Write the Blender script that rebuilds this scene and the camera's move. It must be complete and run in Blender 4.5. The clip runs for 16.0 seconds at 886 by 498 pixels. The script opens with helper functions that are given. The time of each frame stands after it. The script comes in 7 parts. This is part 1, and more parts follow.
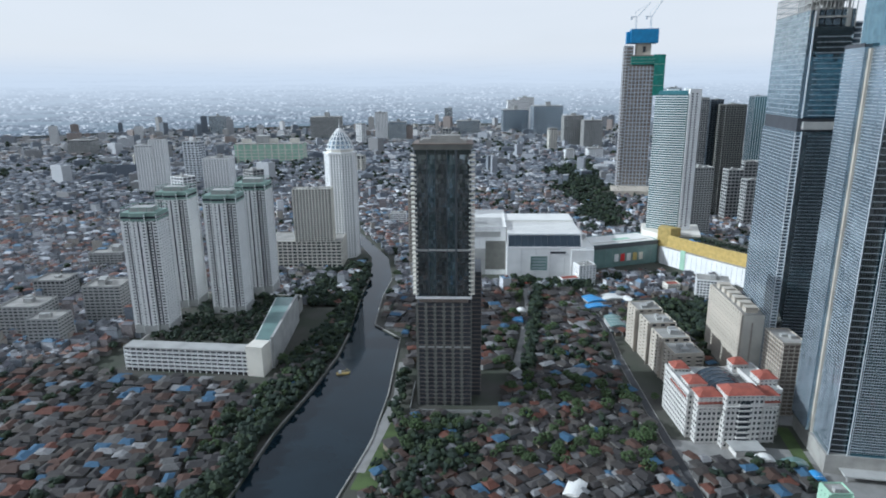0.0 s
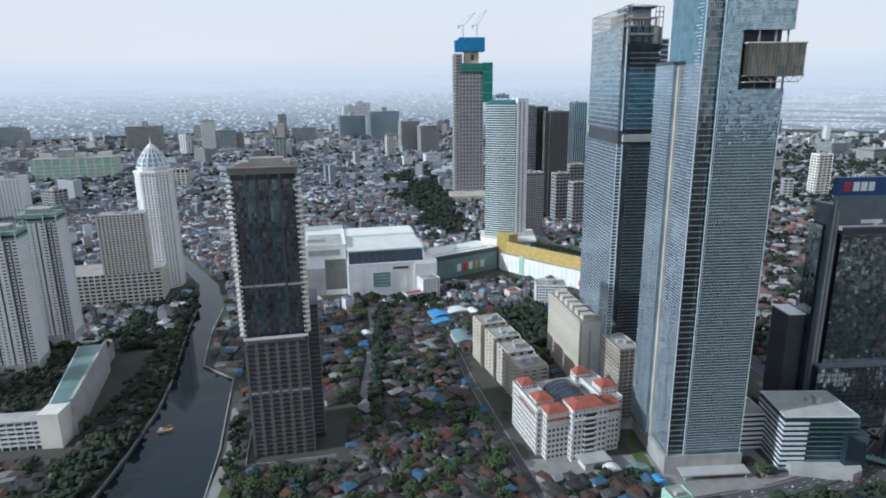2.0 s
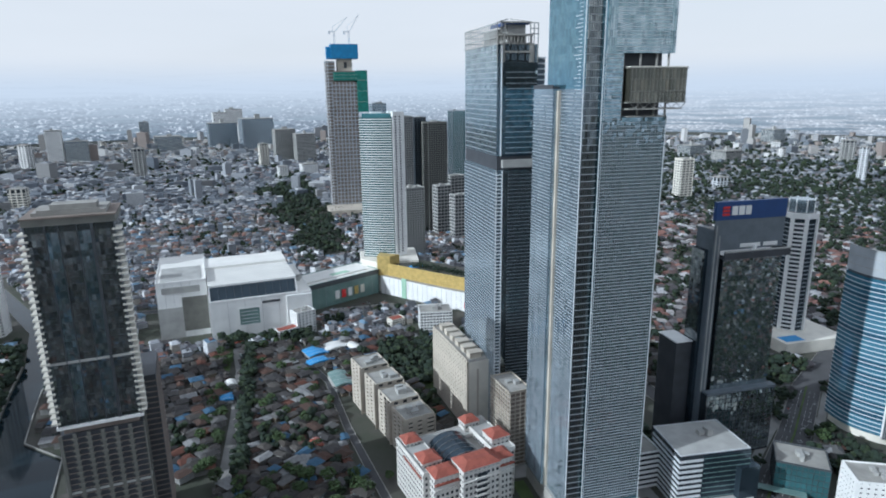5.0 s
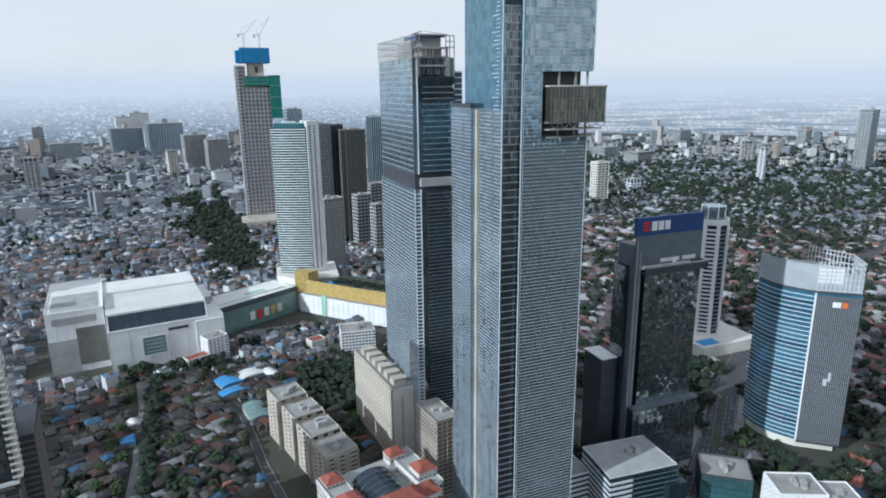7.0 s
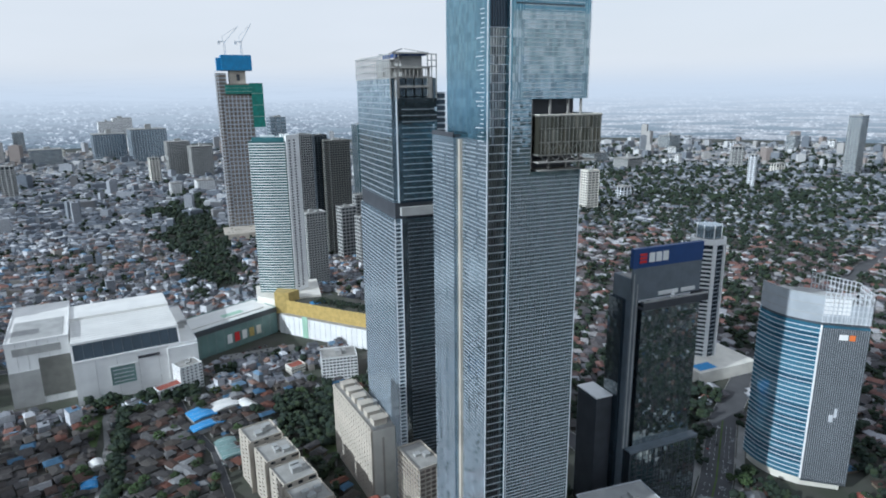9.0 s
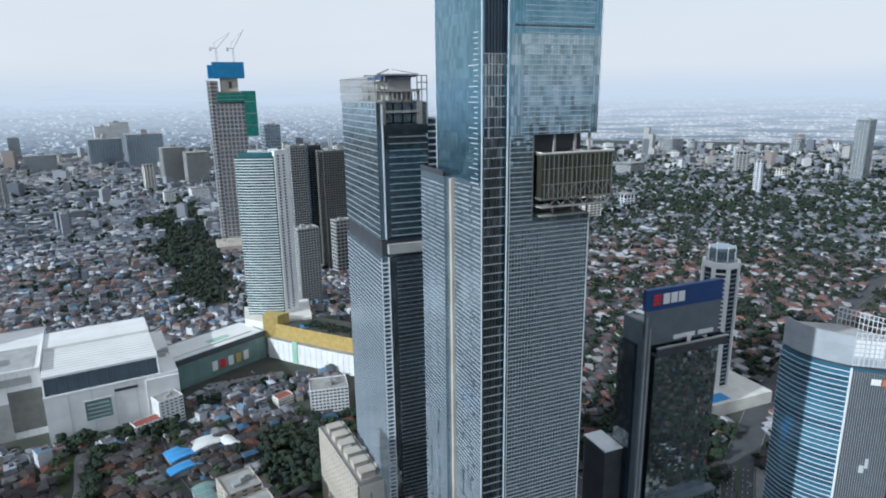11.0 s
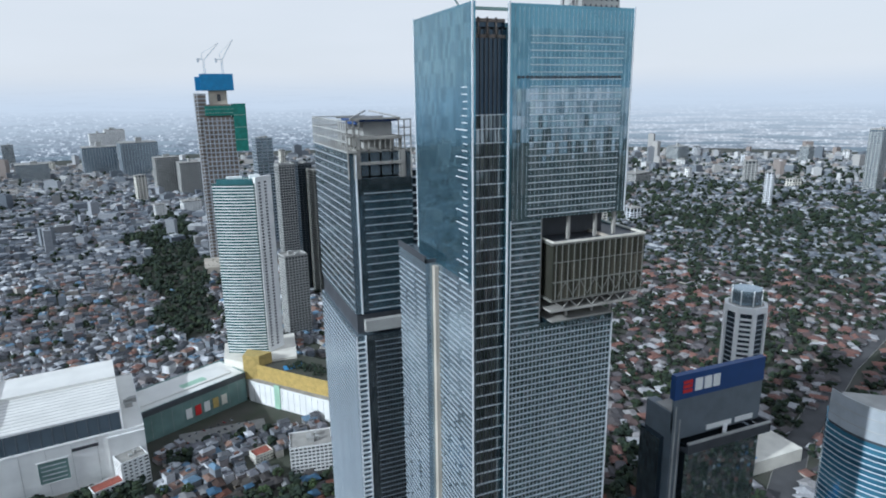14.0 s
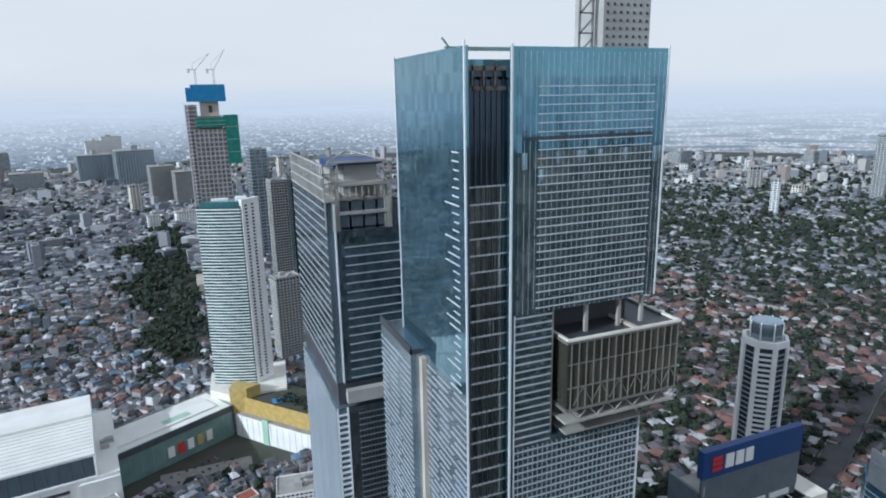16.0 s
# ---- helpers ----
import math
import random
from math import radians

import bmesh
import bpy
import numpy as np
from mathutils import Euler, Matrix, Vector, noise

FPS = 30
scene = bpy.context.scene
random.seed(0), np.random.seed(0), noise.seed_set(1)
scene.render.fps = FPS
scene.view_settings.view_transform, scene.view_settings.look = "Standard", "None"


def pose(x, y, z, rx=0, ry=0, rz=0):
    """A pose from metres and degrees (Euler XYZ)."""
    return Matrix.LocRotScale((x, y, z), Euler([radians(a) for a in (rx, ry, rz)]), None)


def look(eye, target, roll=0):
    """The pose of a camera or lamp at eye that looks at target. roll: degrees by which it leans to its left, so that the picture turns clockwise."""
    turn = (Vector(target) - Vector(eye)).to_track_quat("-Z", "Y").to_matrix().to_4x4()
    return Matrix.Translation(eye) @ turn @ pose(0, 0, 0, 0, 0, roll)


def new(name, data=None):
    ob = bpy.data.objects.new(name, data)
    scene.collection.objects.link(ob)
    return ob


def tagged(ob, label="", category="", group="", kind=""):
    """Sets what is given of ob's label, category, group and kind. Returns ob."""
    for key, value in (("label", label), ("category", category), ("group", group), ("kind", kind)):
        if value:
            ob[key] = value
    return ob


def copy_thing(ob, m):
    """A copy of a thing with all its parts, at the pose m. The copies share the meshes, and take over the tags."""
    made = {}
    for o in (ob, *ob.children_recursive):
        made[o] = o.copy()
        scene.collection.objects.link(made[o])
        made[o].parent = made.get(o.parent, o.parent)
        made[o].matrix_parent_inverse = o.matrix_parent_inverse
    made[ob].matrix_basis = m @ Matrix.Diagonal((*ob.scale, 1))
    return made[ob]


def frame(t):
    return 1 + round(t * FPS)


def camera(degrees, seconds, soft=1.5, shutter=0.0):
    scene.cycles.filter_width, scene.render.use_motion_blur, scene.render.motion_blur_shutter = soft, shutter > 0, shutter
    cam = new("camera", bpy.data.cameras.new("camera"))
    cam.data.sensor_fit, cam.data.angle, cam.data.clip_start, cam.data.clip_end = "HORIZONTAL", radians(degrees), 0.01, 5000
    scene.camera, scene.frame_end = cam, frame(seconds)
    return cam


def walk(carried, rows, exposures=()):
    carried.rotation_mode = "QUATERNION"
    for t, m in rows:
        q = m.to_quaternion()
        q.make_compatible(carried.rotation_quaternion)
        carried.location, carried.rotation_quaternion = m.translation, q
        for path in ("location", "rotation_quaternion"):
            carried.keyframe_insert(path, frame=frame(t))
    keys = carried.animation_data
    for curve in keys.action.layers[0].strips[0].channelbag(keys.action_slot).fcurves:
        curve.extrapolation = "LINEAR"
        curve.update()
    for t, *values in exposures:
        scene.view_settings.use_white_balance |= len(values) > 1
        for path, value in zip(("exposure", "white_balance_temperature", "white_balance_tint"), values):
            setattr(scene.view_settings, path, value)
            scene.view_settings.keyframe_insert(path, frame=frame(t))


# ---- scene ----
cam = camera(70.8, 16.0, soft=1.9)
PATH = [
    (0, (-198.221, -443.72, 275.775), (-198.583, -441.82, 275.267), -0.5),
    (0.5, (-197.883, -434.585, 277.472), (-198.178, -432.672, 276.967), -0.5),
    (1, (-197.151, -423.734, 279.898), (-197.311, -421.805, 279.394), -0.6),
    (1.5, (-195.091, -413.043, 281.808), (-195.104, -411.107, 281.306), -0.6),
    (2, (-192.713, -402.536, 284.409), (-192.588, -400.604, 283.908), -0.6),
    (2.5, (-190.203, -392.097, 287.064), (-189.967, -390.175, 286.564), -0.7),
    (3, (-186.741, -381.646, 289.681), (-186.399, -379.739, 289.181), -0.7),
    (3.5, (-183.548, -371.803, 292.928), (-183.104, -369.918, 292.43), -0.7),
    (6, (-165.651, -326.103, 301.192), (-165.135, -324.235, 300.698), -0.5),
    (6.5, (-163.528, -321.775, 303.879), (-162.908, -319.939, 303.387), -0.5),
    (7, (-160.166, -315.437, 308.654), (-159.455, -313.635, 308.159), -0.6),
    (7.5, (-155.368, -307.633, 311.659), (-154.642, -305.836, 311.165), -0.7),
    (8, (-150.068, -299.335, 315.172), (-149.338, -297.54, 314.678), -0.7),
    (8.5, (-145.371, -290.794, 318.42), (-144.635, -289.0, 317.93), -0.6),
    (9, (-141.082, -282.151, 321.979), (-140.34, -280.359, 321.49), -0.6),
    (11.5, (-110.833, -229.859, 339.81), (-110.095, -228.064, 339.324), -0.8),
    (12, (-104.367, -218.828, 343.085), (-103.632, -217.032, 342.6), -0.8),
    (12.5, (-98.323, -207.756, 347.137), (-97.589, -205.96, 346.651), -1.0),
    (13, (-93.109, -197.925, 351.263), (-92.374, -196.129, 350.777), -1.0),
    (13.5, (-87.348, -187.537, 354.975), (-86.616, -185.74, 354.492), -0.9),
    (14, (-82.144, -176.5, 358.38), (-81.411, -174.702, 357.9), -0.8),
    (14.5, (-76.91, -166.293, 361.968), (-76.177, -164.494, 361.491), -0.9),
    (15, (-71.79, -155.962, 365.704), (-71.057, -154.162, 365.23), -0.9),
    (15.5, (-66.53, -145.751, 369.719), (-65.797, -143.951, 369.245), -1.0),
    (16, (-60.762, -135.107, 373.652), (-60.031, -133.306, 373.179), -1.1),
]
walk(cam, [(t, look(eye, target, roll)) for t, eye, target, roll in PATH], exposures=[(0, -0.06, 4860, 7), (16, -0.12, 4860, 7)])

# ---- world, sun, exposure ----
SUN_DIR = Vector((-0.97, -0.2, 0.45)).normalized()
scene.view_settings.exposure = 0.0
world = bpy.data.worlds.new("sky")
scene.world = world
world.use_nodes = True
wn, wl = world.node_tree.nodes, world.node_tree.links
wn.clear()
w_out = wn.new("ShaderNodeOutputWorld")
w_bg = wn.new("ShaderNodeBackground")
w_sky = wn.new("ShaderNodeTexSky")
w_sky.sky_type = "NISHITA"
w_sky.sun_disc = False
w_sky.sun_elevation = math.asin(SUN_DIR.z)
w_sky.sun_rotation = math.atan2(SUN_DIR.x, SUN_DIR.y)
w_sky.dust_density = 2.0
w_sky.air_density = 1.3
w_bg.inputs["Strength"].default_value = 0.1
# thin cloud veil that whitens the sky, thickest near the horizon
w_co = wn.new("ShaderNodeTexCoord")
w_map = wn.new("ShaderNodeMapping")
w_map.inputs["Scale"].default_value = (1.5, 1.5, 7.0)
w_noise = wn.new("ShaderNodeTexNoise")
w_noise.inputs["Scale"].default_value = 1.6
w_noise.inputs["Detail"].default_value = 5.0
w_ramp = wn.new("ShaderNodeMapRange")
for k, v in (("From Min", 0.3), ("From Max", 0.75), ("To Min", 0.9), ("To Max", 1.0)):
    w_ramp.inputs[k].default_value = v
w_mix = wn.new("ShaderNodeMixRGB")
w_mix.inputs["Color2"].default_value = (9.7, 8.45, 6.95, 1)
wl.new(w_co.outputs["Generated"], w_map.inputs["Vector"])
wl.new(w_map.outputs["Vector"], w_noise.inputs["Vector"])
wl.new(w_noise.outputs["Fac"], w_ramp.inputs["Value"])
w_sep = wn.new("ShaderNodeSeparateXYZ")
w_high = wn.new("ShaderNodeMapRange")
for k, v in (("From Min", 0.12), ("From Max", 0.6), ("To Min", 1.0), ("To Max", 0.62)):
    w_high.inputs[k].default_value = v
w_mul = wn.new("ShaderNodeMath")
w_mul.operation = "MULTIPLY"
wl.new(w_co.outputs["Generated"], w_sep.inputs["Vector"])
wl.new(w_sep.outputs["Z"], w_high.inputs["Value"])
wl.new(w_ramp.outputs["Result"], w_mul.inputs[0])
wl.new(w_high.outputs["Result"], w_mul.inputs[1])
wl.new(w_mul.outputs["Value"], w_mix.inputs["Fac"])
wl.new(w_sky.outputs["Color"], w_mix.inputs["Color1"])
wl.new(w_mix.outputs["Color"], w_bg.inputs["Color"])
wl.new(w_bg.outputs["Background"], w_out.inputs["Surface"])

sun_data = bpy.data.lights.new("sun", "SUN")
sun_data.energy = 4.3
sun_data.angle = radians(0.6)
sun_data.color = (1.0, 0.9, 0.74)
sun = new("sun", sun_data)
sun.matrix_world = look((0, 0, 900), Vector((0, 0, 900)) - SUN_DIR)


# ---- materials ----
def mat(name, color, rough=0.7, metal=0.0, scale=0.15, vary=0.25, fine=4.0, bump=0.0, tint=None, rand=0.0, spec=0.5):
    """Base colour broken up by a broad and a fine noise; rand: brightness differs from object to object."""
    m = bpy.data.materials.new(name)
    m.use_nodes = True
    n, l = m.node_tree.nodes, m.node_tree.links
    b = n["Principled BSDF"]
    b.inputs["Roughness"].default_value = rough
    b.inputs["Metallic"].default_value = metal
    b.inputs["Specular IOR Level"].default_value = spec
    co = n.new("ShaderNodeTexCoord")
    na = n.new("ShaderNodeTexNoise")
    na.inputs["Scale"].default_value = scale
    na.inputs["Detail"].default_value = 4.0
    nb = n.new("ShaderNodeTexNoise")
    nb.inputs["Scale"].default_value = fine
    nb.inputs["Detail"].default_value = 2.0
    l.new(co.outputs["Object"], na.inputs["Vector"])
    l.new(co.outputs["Object"], nb.inputs["Vector"])
    mix = n.new("ShaderNodeMixRGB")
    dark = tuple(c * (1 - vary) for c in color)
    mix.inputs["Color1"].default_value = (*(tint or dark), 1)
    mix.inputs["Color2"].default_value = (*color, 1)
    ad = n.new("ShaderNodeMath")
    ad.operation = "MULTIPLY_ADD"
    ad.inputs[1].default_value = 0.4
    l.new(nb.outputs["Fac"], ad.inputs[0])
    sh = n.new("ShaderNodeMapRange")
    sh.inputs["From Min"].default_value = 0.38
    sh.inputs["From Max"].default_value = 0.62
    sh.inputs["To Max"].default_value = 0.7
    l.new(na.outputs["Fac"], sh.inputs["Value"])
    l.new(sh.outputs["Result"], ad.inputs[2])
    l.new(ad.outputs["Value"], mix.inputs["Fac"])
    col = mix.outputs["Color"]
    if rand:
        oi = n.new("ShaderNodeObjectInfo")
        hs = n.new("ShaderNodeHueSaturation")
        mr = n.new("ShaderNodeMapRange")
        mr.inputs["To Min"].default_value = 1 - rand
        mr.inputs["To Max"].default_value = 1 + rand
        l.new(oi.outputs["Random"], mr.inputs["Value"])
        l.new(mr.outputs["Result"], hs.inputs["Value"])
        l.new(col, hs.inputs["Color"])
        col = hs.outputs["Color"]
    l.new(col, b.inputs["Base Color"])
    if bump:
        bu = n.new("ShaderNodeBump")
        bu.inputs["Strength"].default_value = bump
        bu.inputs["Distance"].default_value = 0.3
        l.new(nb.outputs["Fac"], bu.inputs["Height"])
        l.new(bu.outputs["Normal"], b.inputs["Normal"])
    return m


def glass_mat(name, color, rough=0.08, metal=0.5, wave=0.02, wave_scale=0.12, vary=0.3):
    """Coated facade glass: smooth, a little wavy, panes of slightly different tone."""
    m = mat(name, color, rough, metal, 0.05, vary, 0.7, 0.0)
    n, l = m.node_tree.nodes, m.node_tree.links
    b = n["Principled BSDF"]
    co = n.new("ShaderNodeTexCoord")
    no = n.new("ShaderNodeTexNoise")
    no.inputs["Scale"].default_value = wave_scale
    no.inputs["Detail"].default_value = 3.0
    bu = n.new("ShaderNodeBump")
    bu.inputs["Strength"].default_value = 1.0
    bu.inputs["Distance"].default_value = wave * 10
    l.new(co.outputs["Object"], no.inputs["Vector"])
    l.new(no.outputs["Fac"], bu.inputs["Height"])
    l.new(bu.outputs["Normal"], b.inputs["Normal"])
    return m


def choice_mat(name, colors, rough=0.8, island=False, scale=0.4, vary=0.3):
    """One of several paints, picked for each object (or each loose piece), with stains."""
    m = mat(name, (0.5, 0.5, 0.5), rough, 0.0, scale, vary, 2.0)
    n, l = m.node_tree.nodes, m.node_tree.links
    if island:
        src = n.new("ShaderNodeNewGeometry").outputs["Random Per Island"]
    else:
        src = n.new("ShaderNodeObjectInfo").outputs["Random"]
    ra = n.new("ShaderNodeValToRGB")
    ra.color_ramp.interpolation = "CONSTANT"
    el = ra.color_ramp.elements
    for k, c in enumerate(colors):
        e = el[k] if k < 2 else el.new(k / len(colors))
        e.position = k / len(colors)
        e.color = (*c, 1)
    l.new(src, ra.inputs["Fac"])
    mu = n.new("ShaderNodeMixRGB")
    mu.blend_type = "MULTIPLY"
    mu.inputs["Fac"].default_value = 1.0
    b = n["Principled BSDF"]
    old = b.inputs["Base Color"].links[0].from_socket
    sc = n.new("ShaderNodeMixRGB")
    sc.blend_type = "MULTIPLY"
    sc.inputs["Fac"].default_value = 1.0
    sc.inputs["Color2"].default_value = (2, 2, 2, 1)
    l.new(old, sc.inputs["Color1"])
    l.new(sc.outputs["Color"], mu.inputs["Color1"])
    l.new(ra.outputs["Color"], mu.inputs["Color2"])
    l.new(mu.outputs["Color"], b.inputs["Base Color"])
    return m


def pane_mat(name, colors, rough, metal):
    """Mirror glass whose panes differ a little in tone."""
    m = choice_mat(name, colors, rough, True, 0.05, 0.12)
    m.node_tree.nodes["Principled BSDF"].inputs["Metallic"].default_value = metal
    return m


ROOFS = [(0.046, 0.0378, 0.0325), (0.0703, 0.0649, 0.0623), (0.108, 0.0406, 0.0244), (0.0378, 0.0352, 0.0352), (0.0649, 0.0378, 0.027), (0.108, 0.106, 0.103), (0.0298, 0.027, 0.026), (0.0541, 0.046, 0.0378),
         (0.0488, 0.0433, 0.0406), (0.0808, 0.0433, 0.0298), (0.0406, 0.0378, 0.0378), (0.0541, 0.0488, 0.0433), (0.0325, 0.0298, 0.027), (0.0758, 0.0677, 0.0596), (0.0488, 0.108, 0.184), (0.227, 0.227, 0.227)]
WALLS = [(0.135, 0.13, 0.117), (0.209, 0.203, 0.19), (0.0984, 0.0951, 0.0918), (0.184, 0.154, 0.111), (0.123, 0.142, 0.142), (0.277, 0.277, 0.265)]

M = {
    "ground": mat("earth_and_asphalt", (0.078, 0.073, 0.064), 0.95, 0, 0.02, 0.5, 0.6, tint=(0.04, 0.05, 0.03)),
    "asphalt": mat("asphalt", (0.085, 0.085, 0.088), 0.9, 0, 0.05, 0.3, 2.0),
    "concrete": mat("concrete", (0.36, 0.35, 0.32), 0.85, 0, 0.08, 0.35, 1.5),
    "paving": mat("paving", (0.27, 0.265, 0.25), 0.85, 0, 0.1, 0.25, 1.0),
    "water": mat("canal_water", (0.012, 0.022, 0.03), 0.06, 0, 0.03, 0.3, 0.5, bump=0.006, spec=0.25),
    "grass": mat("grass", (0.09, 0.13, 0.04), 0.95, 0, 0.06, 0.5, 1.0),
    "leaf": mat("foliage", (0.05, 0.08, 0.026), 0.9, 0, 0.3, 0.5, 1.5, rand=0.35),
    "leaf_far": choice_mat("foliage_far", [(0.02, 0.034, 0.017), (0.014, 0.025, 0.0135), (0.027, 0.042, 0.017), (0.018, 0.031, 0.02)], 0.95, True),
    "bark": mat("bark", (0.09, 0.065, 0.045), 0.95, 0, 0.5, 0.4, 3.0),
    "white": mat("white_paint", (0.83, 0.83, 0.81), 0.6, 0, 0.06, 0.14, 0.8),
    "stone_white": mat("off_white_stone", (0.66, 0.64, 0.6), 0.8, 0, 0.09, 0.22, 0.9),
    "white_roof": mat("white_membrane", (0.8, 0.79, 0.74), 0.6, 0, 0.04, 0.15, 0.6),
    "cream": mat("cream_paint", (0.76, 0.73, 0.64), 0.75, 0, 0.06, 0.22, 0.8),
    "beige": mat("beige_render", (0.52, 0.47, 0.39), 0.8, 0, 0.05, 0.3, 0.8),
    "gold": mat("gold_panels", (0.62, 0.47, 0.16), 0.45, 0.3, 0.2, 0.3, 1.0),
    "grey_wall": mat("grey_render", (0.42, 0.42, 0.4), 0.8, 0, 0.07, 0.28, 1.0),
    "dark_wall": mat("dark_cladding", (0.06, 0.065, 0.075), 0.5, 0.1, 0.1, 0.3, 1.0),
    "brown": mat("raw_concrete_brown", (0.24, 0.2, 0.17), 0.9, 0, 0.06, 0.35, 0.7),
    "alu": mat("pale_aluminium", (0.66, 0.68, 0.7), 0.45, 0.05, 0.1, 0.15, 1.0),
    "alu_mid": mat("grey_aluminium", (0.42, 0.45, 0.48), 0.45, 0.1, 0.1, 0.2, 1.0),
    "blue_grey": mat("blue_grey_panels", (0.15, 0.175, 0.2), 0.5, 0.1, 0.1, 0.25, 1.0),
    "sage": mat("sage_render", (0.26, 0.36, 0.31), 0.8, 0, 0.08, 0.3, 1.0),
    "alu_dark": mat("dark_aluminium", (0.1, 0.11, 0.12), 0.4, 0.4, 0.1, 0.2, 1.0),
    "steel": mat("steel_frame", (0.3, 0.3, 0.3), 0.5, 0.6, 0.5, 0.3, 2.0),
    "red_tile": mat("red_roof_tiles", (0.31, 0.09, 0.06), 0.8, 0, 0.2, 0.35, 1.5),
    "blue_net": mat("blue_hoarding", (0.03, 0.2, 0.42), 0.7, 0, 0.1, 0.25, 1.0),
    "green_net": mat("green_net", (0.03, 0.19, 0.15), 0.85, 0, 0.1, 0.35, 1.0),
    "blue_paint": mat("blue_sheet", (0.08, 0.3, 0.62), 0.6, 0, 0.2, 0.2, 1.0),
    "sign_blue": mat("blue_sign", (0.02, 0.06, 0.2), 0.5, 0, 0.1, 0.15, 1.0),
    "sign_red": mat("red_sign", (0.6, 0.03, 0.03), 0.5, 0, 0.1, 0.15, 1.0),
    "orange": mat("orange_sign", (0.75, 0.2, 0.04), 0.5, 0, 0.1, 0.15, 1.0),
    "teal_wall": mat("pale_green_glass_wall", (0.2, 0.3, 0.28), 0.3, 0.1, 0.06, 0.3, 0.6),
    "mint": mat("mint_paint", (0.4, 0.6, 0.45), 0.7, 0, 0.08, 0.2, 1.0),
    "glass_blue": glass_mat("sky_blue_glass", (0.17, 0.34, 0.43), 0.06, 0.85, 0.004),
    "glass_bronze": glass_mat("bronze_glass", (0.075, 0.075, 0.06), 0.1, 0.4, 0.01),
    "glass_steel": glass_mat("grey_glass", (0.34, 0.42, 0.48), 0.2, 0.75, 0.006),
    "glass_front": glass_mat("dark_blue_glass", (0.045, 0.07, 0.1), 0.08, 0.6, 0.008),
    "glass_dark": glass_mat("dark_glass", (0.05, 0.07, 0.09), 0.06, 0.5, 0.015),
    "glass_black": glass_mat("black_glass", (0.06, 0.075, 0.09), 0.05, 0.6, 0.03, 0.05),
    "glass_teal": glass_mat("teal_glass", (0.12, 0.29, 0.32), 0.1, 0.6, 0.01),
    "glass_smoke": glass_mat("smoky_glass", (0.13, 0.15, 0.15), 0.06, 0.75, 0.02, 0.06),
    "glass_navy": glass_mat("navy_glass", (0.15, 0.33, 0.47), 0.2, 0.6, 0.01),
    "window": glass_mat("window_glass", (0.05, 0.06, 0.07), 0.1, 0.2, 0.01),
    "roof_var": choice_mat("house_roofs", ROOFS),
    "wall_var": choice_mat("house_walls", WALLS),
    "near_roof": choice_mat("low_roofs", ROOFS, 0.85, True),
    "near_wall": choice_mat("low_walls", WALLS, 0.85, True),
    "panel_grey": mat("brown_grey_panels", (0.17, 0.17, 0.15), 0.7, 0, 0.1, 0.3, 0.8),
    # distance haze mixed into the far, haze and plain base colours: greyer, bluer
    "far_roof": choice_mat("hazed_distant_roofs", [(0.15, 0.15, 0.165), (0.2, 0.205, 0.22), (0.2, 0.105, 0.08), (0.105, 0.11, 0.12), (0.22, 0.14, 0.105), (0.36, 0.37, 0.39), (0.12, 0.122, 0.13), (0.56, 0.57, 0.59), (0.14, 0.22, 0.31), (0.16, 0.16, 0.175), (0.09, 0.095, 0.105), (0.13, 0.12, 0.12)], 0.85, True),
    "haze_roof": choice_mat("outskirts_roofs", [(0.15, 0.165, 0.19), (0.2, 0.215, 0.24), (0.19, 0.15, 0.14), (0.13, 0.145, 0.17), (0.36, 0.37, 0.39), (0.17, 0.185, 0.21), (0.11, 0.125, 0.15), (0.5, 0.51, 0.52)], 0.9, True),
    "haze_wall": choice_mat("hazed_outskirts_walls", [(0.22, 0.24, 0.265), (0.33, 0.345, 0.37), (0.18, 0.2, 0.23), (0.27, 0.27, 0.27), (0.5, 0.51, 0.52), (0.15, 0.17, 0.2)], 0.9, True),
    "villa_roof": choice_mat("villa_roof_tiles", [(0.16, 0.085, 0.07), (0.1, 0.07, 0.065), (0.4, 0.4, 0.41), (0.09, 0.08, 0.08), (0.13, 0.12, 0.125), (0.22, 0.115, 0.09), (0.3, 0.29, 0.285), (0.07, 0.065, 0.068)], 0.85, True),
    "plain_haze_wall": choice_mat("hazed_plain_walls", [(0.24, 0.255, 0.275), (0.36, 0.365, 0.37), (0.19, 0.21, 0.235), (0.4, 0.39, 0.37), (0.6, 0.6, 0.59), (0.16, 0.18, 0.205), (0.3, 0.26, 0.235)], 0.9, True),
    "far_wall": choice_mat("hazed_distant_walls", [(0.33, 0.34, 0.355), (0.58, 0.59, 0.61), (0.22, 0.24, 0.265), (0.4, 0.375, 0.33), (0.7, 0.71, 0.72), (0.19, 0.215, 0.25), (0.3, 0.27, 0.265), (0.26, 0.27, 0.29)], 0.85, True),
    "pane_black": pane_mat("mirror_black_panes", [(0.5, 0.56, 0.58), (0.4, 0.46, 0.48), (0.58, 0.63, 0.63), (0.33, 0.39, 0.42)], 0.03, 0.9),
    "pane_smoke": pane_mat("smoky_panes", [(0.3, 0.33, 0.34), (0.2, 0.23, 0.24), (0.36, 0.39, 0.39), (0.15, 0.17, 0.18), (0.25, 0.28, 0.28)], 0.05, 0.85),
    "pane_bronze": pane_mat("bronze_panes", [(0.14, 0.14, 0.11), (0.1, 0.1, 0.08), (0.19, 0.18, 0.14)], 0.06, 0.6),
